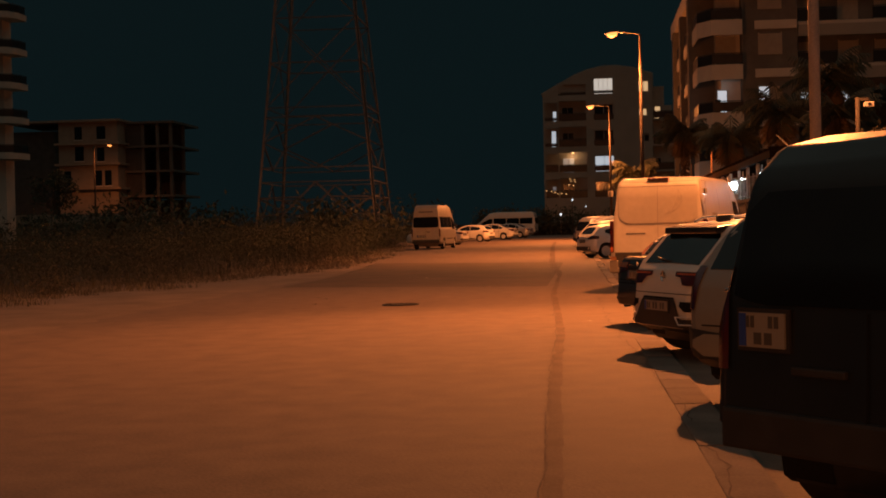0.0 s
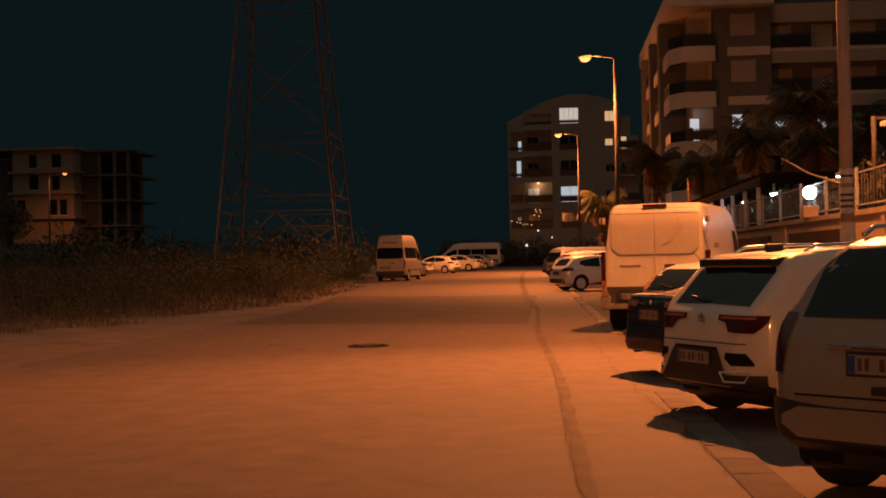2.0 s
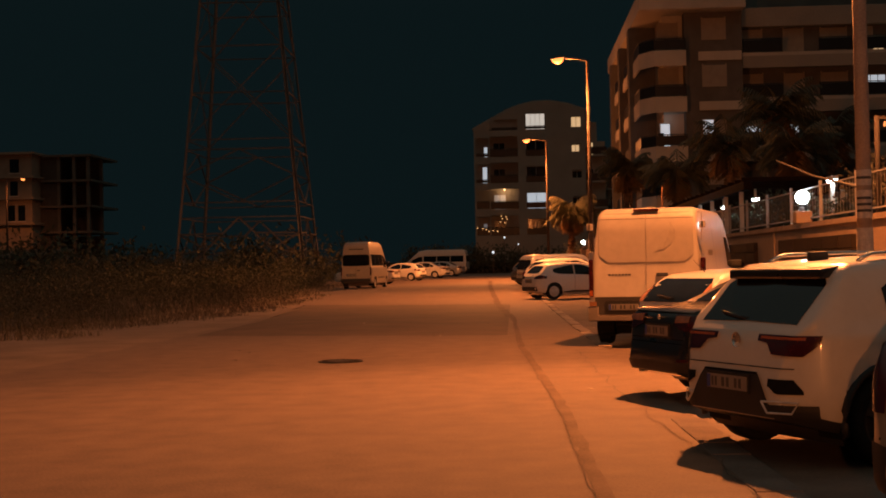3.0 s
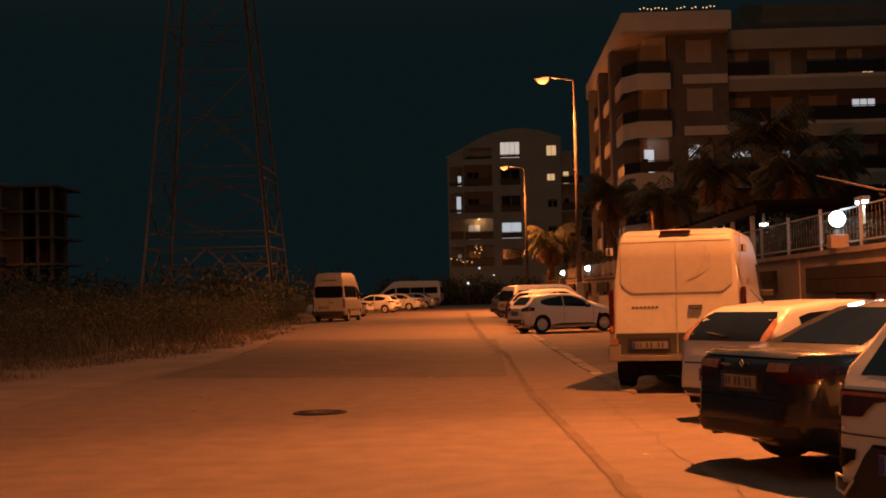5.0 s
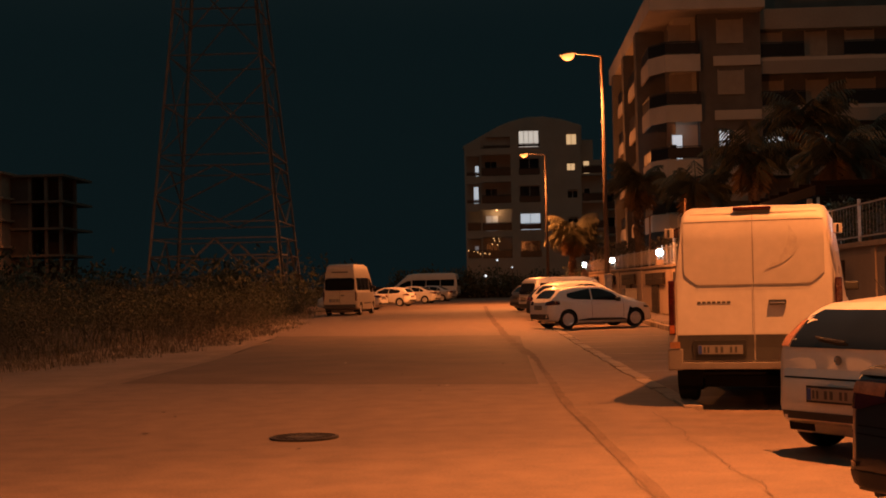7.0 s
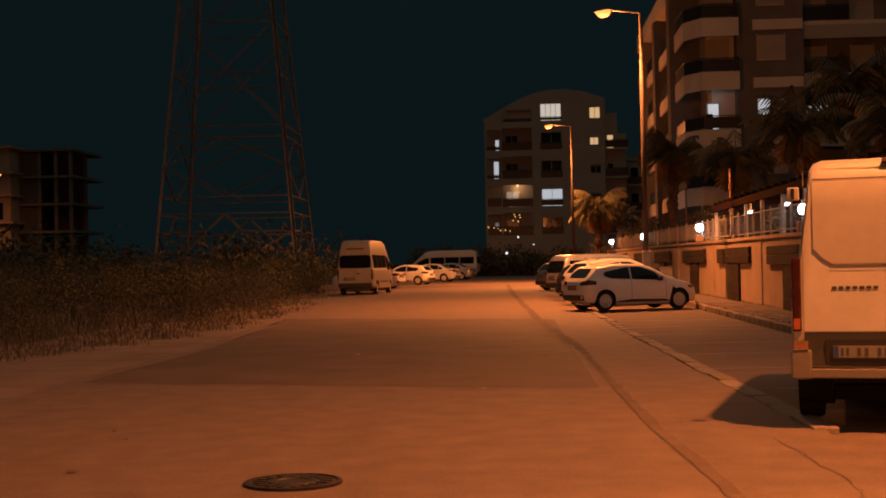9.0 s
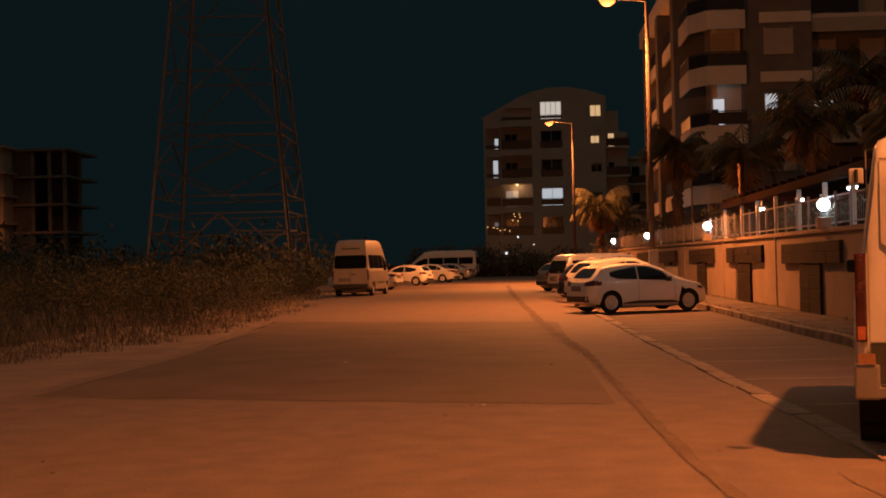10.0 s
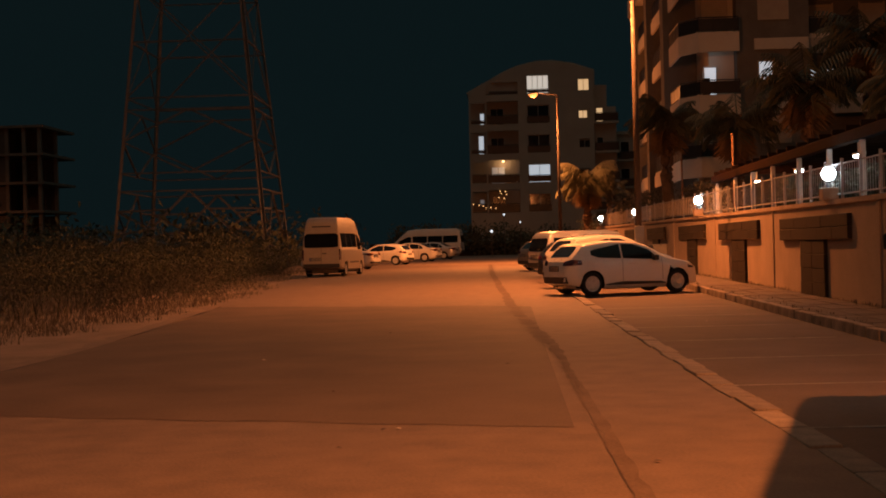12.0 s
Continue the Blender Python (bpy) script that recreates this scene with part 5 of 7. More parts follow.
# pergola: white posts and a dark beam
perg = thing("pergola", pose(0, 0, 0), "garden pergola of white posts under a dark beam", "pergola")
for y in (43.1, 45.9, 48.8, 51.6, 54.7, 58.0, 61.0, 64.0, 67.7):
    part("post", box_bm(7.22, 7.33, y - 0.055, y + 0.055, 2.05, 3.40, bevel=0.01), M_WHITEPOST, perg)
part("beam", box_bm(7.16, 7.40, 42.0, 68.2, 3.40, 3.64, bevel=0.02), M_BEAM, perg)
for i in range(22):
    y = 42.6 + i * 1.2
    part("rafter", box_bm(7.2, 10.4, y - 0.05, y + 0.05, 3.66, 3.78), M_BEAM, perg)
part("back_beam", box_bm(10.0, 10.3, 42.0, 68.2, 3.4, 3.62), M_BEAM, perg)
for y in (43.1, 51.6, 60.0, 67.7):
    part("post", box_bm(10.1, 10.2, y - 0.05, y + 0.05, 2.05, 3.4), M_WHITEPOST, perg)
for y in (36.5, 46.6, 53.0, 59.5, 66.0):
    t = thing("strip_lamp", pose(8.3, y, 3.34 if y > 42 else 3.3), "white strip lamp fixed under the pergola", "lamp", "strip lamps under the pergola")
    part("diffuser", box_bm(-0.06, 0.06, -0.28, 0.28, -0.05, 0.0, bevel=0.01), G_STRIP, t)
    part("housing", box_bm(-0.08, 0.08, -0.32, 0.32, 0.002, 0.06 if y > 42 else 0.09), M_WHITEPOST, t)
    if y < 42:
        part("post", box_bm(-0.05, 0.05, -0.05, 0.05, -1.25, 0.0), M_WHITEPOST, t)
    else:
        part("bracket", box_bm(-0.03, 0.03, -0.03, 0.03, 0.06, 0.32), M_WHITEPOST, t)

# cabinet at the foot of the wall
cb = thing("utility_cabinet", pose(6.45, 79.0, gz(79) + 0.11), "grey metal utility cabinet standing at the wall", "cabinet")
part("body", box_bm(-0.3, 0.3, -0.9, 0.9, 0, 1.0, bevel=0.02), M_CABINET, cb)
part("lid", box_bm(-0.34, 0.34, -0.95, 0.95, 1.0, 1.06, bevel=0.015), M_CABINET, cb)
part("door", box_bm(-0.315, -0.302, -0.7, 0.7, 0.1, 0.9, bevel=0.004), M_CABINET, cb)


# ---- street lamps, poles, pylon ----
def street_lamp(x, y, z, base_x, label, base_z, pole_mat=None, r0=0.11, r1=0.06, tilt=8):
    t = thing("street_lamp", pose(base_x, y, base_z), label, "street lamp", "street lamps")
    h = z - base_z
    d = x - base_x
    s = 1 if d > 0 else -1
    part("pole", tube_bm((0, 0, 0), (0, 0, h - 0.10), r0, r1, 14), pole_mat or M_LAMPPOST, t, smooth=True)
    part("base_plate", box_bm(-0.2, 0.2, -0.2, 0.2, 0, 0.03, bevel=0.005), M_STEEL, t)
    bm = bmesh.new()
    add_path_tube(bm, [(0, 0, h - 0.16), (d * 0.05, 0, h - 0.08), (d * 0.4, 0, h - 0.01), (d * 0.75, 0, h + 0.03)], [0.045, 0.04, 0.035, 0.03])
    part("arm", bm, M_LAMP_BODY, t, smooth=True)
    bm = bmesh.new()
    bmesh.ops.create_uvsphere(bm, u_segments=16, v_segments=10, radius=1)
    for v in bm.verts:
        v.co = (v.co.x * 0.36, v.co.y * 0.16, max(v.co.z, -0.1) * 0.11)
    hd = part("lantern", bm, M_LAMP_BODY, t, smooth=True, m=pose(d, 0, h + 0.03, 0, -s * tilt * -1, 0))
    bm = bmesh.new()
    bmesh.ops.create_uvsphere(bm, u_segments=16, v_segments=10, radius=1)
    for v in bm.verts:
        v.co = (v.co.x * 0.27, v.co.y * 0.19, min(v.co.z, 0.0) * 0.24 - 0.010)
    part("bowl", bm, G_SODIUM, hd, "glowing orange sodium bowl", smooth=True)
    return t


street_lamp(2.8, 63.0, 10.40, 4.1, "tall steel street lamp glowing orange over the bays", gz(63))
street_lamp(1.8, 103.0, 10.6, 3.25, "tall steel street lamp glowing orange", gz(103))
street_lamp(4.5, 25.2, 9.06, 7.6, "tall steel street lamp reaching over the garden wall", 2.05)
t = thing("utility_pole", pose(5.2, 21.6, 0.1), "slim round concrete utility pole at the kerb", "pole")
part("pole", tube_bm((0, 0, 0), (0, 0, 8.4), 0.10, 0.075, 16), M_POLE, t, smooth=True)
part("cap", lathe_bm([(0.0, 8.44), (0.05, 8.43), (0.078, 8.40)], 16), M_POLE, t)
street_lamp(FIELD_LAMP[0], FIELD_LAMP[1], FIELD_LAMP[2], FIELD_LAMP[0] - 2.0, "distant orange street lamp before unfinished houses", gz(160), None, 0.14, 0.09)
# things fixed on the near pole
t = thing("pole_notice", pose(5.2, 21.6, 1.95), "stack of paper notices tied round the concrete pole", "notice")
for z0, z1, r in ((0.0, 0.36, 0.100), (0.42, 0.62, 0.098), (-0.45, -0.12, 0.103)):
    bm = bmesh.new()
    rows = [[(math.cos(a) * r, math.sin(a) * r, z) for z in (z0, z1)] for a in np.linspace(math.pi * 0.85, math.pi * 1.95, 12)]
    bm.free()
    part("notice_sheet", grid_bm(rows), M_STICKER, t)
for z0 in (0.08, 0.16, 0.24, 0.5):
    rows = [[(math.cos(a) * 0.104, math.sin(a) * 0.104, z) for z in (z0, z0 + 0.035)] for a in np.linspace(math.pi * 1.1, math.pi * 1.75, 10)]
    part("text_bar", grid_bm(rows), M_GREY_PANEL, t)
t = thing("fuse_box", pose(4.1, 63.0, gz(63) + 1.55), "small grey box strapped to the lamp post", "box")
part("body", box_bm(-0.14, 0.14, -0.30, -0.10, -0.3, 0.3, bevel=0.015), M_CABINET, t)
part("strap", lathe_bm([(0.112, 0.1), (0.118, 0.1), (0.118, 0.14), (0.112, 0.14)], 14), M_STEEL, t)
t = thing("rod", pose(0, 0, 0), "thin bare rod reaching out from the concrete pole", "rod")
bm = bmesh.new()
add_path_tube(bm, [(5.2, 21.7, 2.35), (5.42, 25.5, 2.75), (5.74, 30.0, 3.33)], [0.02, 0.017, 0.012])
part("bar", bm, M_STEEL, t)
bm = bmesh.new()
t = thing("camera_pole", pose(7.10, 28.0, 2.2), "slim orange-lit pole carrying a small security camera", "camera pole")
part("pole", tube_bm((0, 0, 0), (0, 0, 1.72), 0.045, 0.045, 10), M_STEEL, t, smooth=True)
part("arm", box_bm(0, 0.22, -0.03, 0.03, 1.66, 1.71), M_STEEL, t)
cm = part("camera_body", box_bm(0.12, 0.30, -0.16, 0.06, 1.52, 1.62, bevel=0.02), M_WHITEPOST, t)
part("lens", lathe_bm([(0.0, 0.0), (0.035, 0.0), (0.035, 0.02), (0.0, 0.02)], 12), M_PLASTIC, cm, m=pose(0.21, -0.165, 1.57, 90, 0, 0))

# slim rusty posts standing in the garden behind the fence
for x, y, z in ((7.55, 66.0, 4.9), (7.55, 79.0, 4.9)):
    t = thing("garden_post", pose(x, y, 2.05), "slim rusty steel post in the garden", "post", "slim posts in the garden")
    part("post", tube_bm((0, 0, 0), (0, 0, z - 2.05), 0.045, 0.04, 10), M_RUST, t, smooth=True)
    part("cap", lathe_bm([(0.0, z - 2.0), (0.055, z - 2.02), (0.06, z - 2.07), (0.04, z - 2.09)], 10), M_RUST, t)

# transmission pylon in the field
py = thing("pylon", pose(-20.85, 113.0, gz(113), 0, 0, 1), "tall steel lattice pylon rising out of the field", "pylon")


def half(z):
    return float(np.interp(z, [0, 12, 20.4, 26, 40, 52], [5.15, 4.1, 3.35, 2.85, 1.7, 0.95]))


def corner(k, z):
    h = half(z)
    return Vector(((-h, -h, z), (h, -h, z), (h, h, z), (-h, h, z))[k])


def angle_bar(name, a, b, w=0.10):
    """An L-shaped steel angle."""
    a, b = Vector(a), Vector(b)
    q = (b - a).to_track_quat("Z", "Y").to_matrix().to_4x4()
    l = (b - a).length
    bm = bmesh.new()
    add_box(bm, -w / 2, w / 2, -w / 2, -w / 2 + w * 0.16, 0, l)
    add_box(bm, -w / 2, -w / 2 + w * 0.16, -w / 2 + w * 0.16, w / 2, 0, l)
    part(name, bm, M_PYLON, py, m=Matrix.Translation(a) @ q)


for k in range(4):
    for z0, z1 in ((0, 12), (12, 26), (26, 40), (40, 52)):
        angle_bar("leg", corner(k, z0), corner(k, z1), 0.21 if z0 < 20 else 0.16)
for k in range(4):
    j = (k + 1) % 4
    for z in (5.3, 6.5, 10.7, 11.5, 19.0, 26.0, 33.0, 40.0, 46.0, 52.0):
        angle_bar("brace", corner(k, z), corner(j, z), 0.10)
    low, high = (corner(k, 6.5) + corner(j, 6.5)) / 2, (corner(k, 10.7) + corner(j, 10.7)) / 2
    for a in (k, j):
        angle_bar("brace", corner(a, 8.6), low, 0.11)
        angle_bar("brace", corner(a, 8.6), high, 0.11)
    # splayed foot bracing
    for a, b in ((k, j), (j, k)):
        angle_bar("brace", corner(a, 0.3), (corner(k, 5.3) + corner(j, 5.3)) / 2, 0.14)
        q0, q1 = corner(a, 2.4), corner(a, 0.3).lerp((corner(k, 5.3) + corner(j, 5.3)) / 2, 0.5)
        angle_bar("brace", q0, q1, 0.13)
        angle_bar("brace", corner(a, 4.0), corner(a, 0.3).lerp((corner(k, 5.3) + corner(j, 5.3)) / 2, 0.75), 0.13)
        angle_bar("brace", q1, corner(a, 4.0), 0.12)
    for z0, z1 in ((11.5, 19.0), (19.0, 26.0), (26.0, 33.0), (33.0, 40.0), (40.0, 46.0), (46.0, 52.0)):
        angle_bar("brace", corner(k, z0), corner(j, z1), 0.085)
        angle_bar("brace", corner(j, z0), corner(k, z1), 0.085)
    for z0, z1 in ((11.5, 19.0), (19.0, 26.0)):
        zc = (z0 + z1) / 2
        mid = (corner(k, zc) + corner(j, zc)) / 2
        angle_bar("brace", corner(k, zc), mid, 0.11)
        angle_bar("brace", corner(j, zc), mid, 0.11)
for z in (40.5, 46.5):
    for s in (-1, 1):
        for yy in (-0.9, 0.9):
            angle_bar("cross_arm", (s * 1.0, yy, z), (s * 7.5, 0, z + 0.4), 0.16)
        angle_bar("cross_arm", (s * 0.9, 0, z + 2.4), (s * 7.5, 0, z + 0.4), 0.14)


# ---- apartment house beside the street ----
def add_window(house, x0, x1, z0, z1, y, pane_mat, frame=True, mullions=1, depth=0.12, name="window", axis="y"):
    """A framed window on a wall that faces -y (axis y) or -x (axis x)."""
    w = new(name)
    w.parent = house
    if axis == "y":
        w.matrix_basis = pose(0, y, 0)
    else:
        w.matrix_basis = pose(y, 0, 0, 0, 0, -90)
        x0, x1 = -x1, -x0
    part("pane", box_bm(x0, x1, -0.01, 0.02, z0, z1), pane_mat, w)
    if frame:
        bm = bmesh.new()
        f = 0.06
        add_box(bm, x0 - f, x0, -0.05, 0.02, z0 - f, z1 + f)
        add_box(bm, x1, x1 + f, -0.05, 0.02, z0 - f, z1 + f)
        add_box(bm, x0, x1, -0.05, 0.02, z0 - f, z0)
        add_box(bm, x0, x1, -0.05, 0.02, z1, z1 + f)
        for i in range(mullions):
            c = x0 + (x1 - x0) * (i + 1) / (mullions + 1)
            add_box(bm, c - 0.025, c + 0.025, -0.04, -0.012, z0, z1)
        part("frame", bm, M_FRAME, w)
    return w


def add_shutter(house, x0, x1, z0, z1, y):
    w = new("window")
    w.parent = house
    w.matrix_basis = pose(0, y, 0)
    n = int((z1 - z0) / 0.09)
    rows = []
    for i in range(n + 1):
        a = z0 + (z1 - z0) * i / n
        for d, o in ((-0.006, 0.0), (-0.04, 0.008), (-0.04, 0.075)):
            rows.append([(x0, d, min(z1, a + o)), (x1, d, min(z1, a + o))])
    bm = grid_bm(rows[:-2])
    bmesh.ops.recalc_face_normals(bm, faces=bm.faces)
    part("shutter", bm, M_SHUTTER, w)
    bm = bmesh.new()
    add_box(bm, x0 - 0.07, x0, -0.05, 0.0, z0 - 0.07, z1 + 0.07)
    add_box(bm, x1, x1 + 0.07, -0.05, 0.0, z0 - 0.07, z1 + 0.07)
    add_box(bm, x0, x1, -0.07, 0.0, z0 - 0.07, z0)
    part("frame", bm, M_SHUTTER, w)


def slab_plan(bm, plan, z0, z1):
    lo = [bm.verts.new((x, y, z0)) for x, y in plan]
    hi = [bm.verts.new((x, y, z1)) for x, y in plan]
    bm.faces.new(lo[::-1])
    bm.faces.new(hi)
    for i in range(len(plan)):
        j = (i + 1) % len(plan)
        bm.faces.new((lo[i], lo[j], hi[j], hi[i]))


def railing_along(house, pts, z0, h, parent=None, bars=True):
    r = new("railing")
    r.parent = parent or house
    bm = bmesh.new()
    for (ax, ay), (bx, by) in zip(pts, pts[1:]):
        a, b = Vector((ax, ay, 0)), Vector((bx, by, 0))
        l = (b - a).length
        rot = math.degrees(math.atan2(by - ay, bx - ax))
        add_box(bm, 0, l, -0.012, 0.012, 0.06, h - 0.06, m=pose(ax, ay, z0, 0, 0, rot))
    part("panel", bm, M_RAIL_DARK, r)
    bm = bmesh.new()
    for (ax, ay), (bx, by) in zip(pts, pts[1:]):
        add_tube(bm, (ax, ay, z0 + h), (bx, by, z0 + h), 0.03, n=6)
        l = math.hypot(bx - ax, by - ay)
        for i in range(int(l / 1.2) + 1):
            f = min(1, i * 1.2 / l)
            add_tube(bm, (ax + (bx - ax) * f, ay + (by - ay) * f, z0), (ax + (bx - ax) * f, ay + (by - ay) * f, z0 + h), 0.02, n=5)
    part("handrail", bm, M_RAIL_DARK, r)


ap = thing("apartment_house", pose(0, 0, 0), "five-storey cream and brown apartment house with balconies", "building")
FLOORS = (5.45, 8.5, 11.55, 14.4)
part("wall", box_bm(10.3, 15.1, 88.9, 116, 2.0, 16.9), M_PLASTER, ap)
part("brown_wall", box_bm(11.55, 15.1, 88.0, 88.88, 2.0, 16.9), M_BROWN, ap)
part("rear_wing", box_bm(15.12, 40, 89.4, 116, 2.0, 16.0), M_BROWN, ap)
rf = part("roof", box_bm(8.7, 15.2, 86.9, 114.5, 16.9, 18.05, bevel=0.05), M_ROOF, ap)
part("soffit", box_bm(8.9, 15.0, 87.1, 114.3, 16.86, 16.895), M_PLASTER, rf)
part("roof_edge", box_bm(15.2, 40, 88.8, 116, 16.0, 17.2, bevel=0.04), M_GREYWALL, ap)
part("attic", box_bm(17.0, 33, 93.0, 112, 17.2, 19.6), M_BROWN, ap)
for i, z in enumerate(FLOORS):
    bal = new("balcony")
    bal.parent = ap
    plan = [(11.52, 87.0), (9.55, 87.0), (8.75, 88.4), (8.75, 92.3), (10.28, 92.3), (10.28, 88.88), (11.52, 88.88)]
    bm = bmesh.new()
    slab_plan(bm, plan, z - 0.18, z)
    bmesh.ops.recalc_face_normals(bm, faces=bm.faces)
    part("slab", bm, M_PLASTER, bal)
    # deep fascia below the slab edge
    bm = bmesh.new()
    edge = plan[:4]
    for (ax, ay), (bx, by) in zip(edge, edge[1:]):
        l = math.hypot(bx - ax, by - ay)
        add_box(bm, 0, l, -0.10, 0.0, -0.78, 0.0, m=pose(ax, ay, z - 0.18, 0, 0, math.degrees(math.atan2(by - ay, bx - ax))))
    part("fascia", bm, M_PLASTER, bal)
    railing_along(ap, [(11.5, 87.05), (9.58, 87.05), (8.80, 88.42), (8.80, 92.25)], z, 0.72, bal)
    # flank balconies further along
    for y0, y1 in ((95.2, 100.5), (103.5, 108.5)):
        b2 = new("balcony")
        b2.parent = ap
        part("slab", box_bm(8.8, 10.29, y0, y1, z - 0.18, z), M_PLASTER, b2)
        part("fascia", box_bm(8.75, 8.88, y0, y1, z - 0.85, z - 0.182), M_PLASTER, b2)
        railing_along(ap, [(8.82, y0), (8.82, y1)], z, 0.8, b2)
        add_window(ap, y0 + 0.8, y0 + 2.6, z + 0.05, z + 2.1, 10.285, M_DARKGLASS, axis="x")
for y0, y1 in ((93.0, 94.4), (101.3, 102.6), (109.4, 110.6)):
    part("pier", box_bm(8.55, 10.28, y0, y1, 2.0, 16.85), M_BROWN, ap)
part("corner_wall", box_bm(9.6, 10.29, 88.2, 88.86, 2.0, 8.2), M_PLASTER, ap)
# openings at the corner balconies
for z, lit in ((5.45, 0), (8.5, 1), (11.55, 0), (14.4, 0)):
    add_window(ap, 10.62 - 0.55, 10.62 + 0.02, z + 0.02, z + 1.55, 88.87, G_ROOM_COOL if lit else M_DARKGLASS, mullions=0, name="balcony_door")
    if not lit:
        add_shutter(ap, 10.05, 11.2, z + 0.3, z + 2.0, 88.80)
add_window(ap, 89.6, 90.6, 8.55, 10.1, 10.29, G_ROOM_COOL, axis="x")
part("flower_tub", box_bm(9.75, 10.1, 87.25, 87.6, 8.5, 9.35, bevel=0.03), M_RAIL_DARK, ap)
# brown front with shuttered windows and pale bands
for z in (6.2, 12.28, 15.2):
    add_shutter(ap, 12.68, 14.05, z, z + 1.28, 87.99)
w = add_window(ap, 12.62, 13.24, 9.3, 10.15, 87.985, G_ROOM_COOL, mullions=0)
part("curtain", box_bm(13.26, 14.05, -0.03, -0.005, 9.3, 10.15), M_SHUTTER, w)
for z in (7.6, 10.75, 13.85):
    part("band", box_bm(12.4, 15.05, 87.88, 88.0, z, z + 0.55), M_PLASTER, ap)
for z in (11.62, 14.6):
    part("column_trim", box_bm(11.55, 11.75, 87.9, 87.995, z, z + 2.2), M_BROWN, ap)
# rear wing windows and long balconies
for z in (8.5, 11.5, 14.3):
    for k, x in enumerate((15.3, 17.95, 20.25, 22.65, 25.5, 28.2, 31.0, 34.0)):
        ww = (1.25, 1.15, 1.55, 1.5, 1.4, 1.4, 1.4, 1.4)[k]
        lit = (z == 8.5 and k == 0) or (z == 8.5 and k == 1) or (z == 11.5 and k == 3)
        if lit:
            add_window(ap, x + 0.15, x + ww, z + 0.5, z + 1.35, 89.385, G_ROOM_COOL, mullions=2)
        elif z == 14.3 and k in (3,):
            add_window(ap, x, x + 0.75, z + 0.1, z + 1.55, 89.385, M_SHUTTER, mullions=0)
            add_window(ap, 23.47, 24.1, 14.1, 15.2, 89.385, G_ROOM_WARM, mullions=0)
        else:
            add_shutter(ap, x, x + ww, z + 0.1, z + 1.6, 89.385)
    bw = new("balcony")
    bw.parent = ap
    part("slab", box_bm(15.15, 40, 88.3, 89.38, z - 0.2, z), M_PLASTER, bw)
    for x0, x1 in ((15.2, 17.6), (19.9, 24.6), (27.6, 33)):
        railing_along(ap, [(x0, 88.35), (x1, 88.35)], z, 0.85, bw)
    part("fascia", box_bm(15.15, 40, 88.25, 88.36, z - 0.95, z - 0.21), M_GREYWALL, bw)
# string of bulbs on the roof terrace
sl = thing("string_lights", pose(0, 0, 18.05), "string of small warm bulbs along the roof edge", "lights")
bm = bmesh.new()
add_path_tube(bm, [(9.9 + 0.22 * i, 87.4, 0.34 + 0.05 * math.sin(i * 1.7)) for i in range(21)], 0.008, 4)
part("wire", bm, M_PLASTIC, sl)
for i in range(0, 21):
    if i in (8, 9, 13, 16):
        continue
    bm = bmesh.new()
    bmesh.ops.create_uvsphere(bm, u_segments=6, v_segments=5, radius=0.035)
    part("bulb", bm, G_BULB, sl, m=pose(9.9 + 0.22 * i, 87.4, 0.30 + 0.05 * math.sin(i * 1.7)))
for x in (9.9, 12.1, 14.3):
    part("stake", tube_bm((x, 87.4, 0), (x, 87.4, 0.36), 0.012, n=5), M_STEEL, sl)
# fill lamp without a fixture, added in front of the lit balcony door
point_lamp("balcony_bulb_and_fill", 10.4, 88.2, 10.3, 2.5, (0.8, 0.9, 1.0), 0.15)

# ---- apartment house at the end of the street ----
eh = thing("apartment_house", pose(-0.55, 160, 0), "six-storey pale apartment house with a curved gable", "building")
prof = [(-3.15, 0.3), (9.75, 0.3), (9.75, 19.2), (7.7, 19.95), (5.6, 20.3), (3.8, 20.25), (2.0, 19.84), (0.6, 19.3), (-0.7, 18.6), (-3.15, 17.25)]


def plate_bm(outline, holes, y0, y1):
    """A wall with rectangular holes, cut by a grid of strips."""
    bm = bmesh.new()
    xs = sorted({round(p[0], 3) for p in outline} | {round(h[0], 3) for h in holes} | {round(h[1], 3) for h in holes})
    top = sorted([(x, z) for x, z in outline if z > 1], key=lambda p: p[0])
    for a, b in zip(xs, xs[1:]):
        mid = (a + b) / 2
        za, zb = [float(np.interp(v, [p[0] for p in top], [p[1] for p in top])) for v in (a, b)]
        cuts = sorted([(h[2], h[3]) for h in holes if h[0] < mid < h[1]])
        z = 0.3
        spans = []
        for c0, c1 in cuts:
            spans.append((z, c0, False))
            z = c1
        spans.append((z, None, True))
        for z0, z1, last in spans:
            t0, t1 = (za, zb) if last else (z1, z1)
            if min(t0, t1) - z0 < 0.005:
                continue
            vs = [bm.verts.new(p) for p in ((a, y0, z0), (b, y0, z0), (b, y0, t1), (a, y0, t0), (a, y1, z0), (b, y1, z0), (b, y1, t1), (a, y1, t0))]
            for q in ((0, 1, 2, 3), (5, 4, 7, 6), (0, 4, 5, 1), (3, 2, 6, 7), (0, 3, 7, 4), (1, 5, 6, 2)):
                bm.faces.new([vs[k] for k in q])
    bmesh.ops.remove_doubles(bm, verts=bm.verts, dist=1e-4)
    return bm


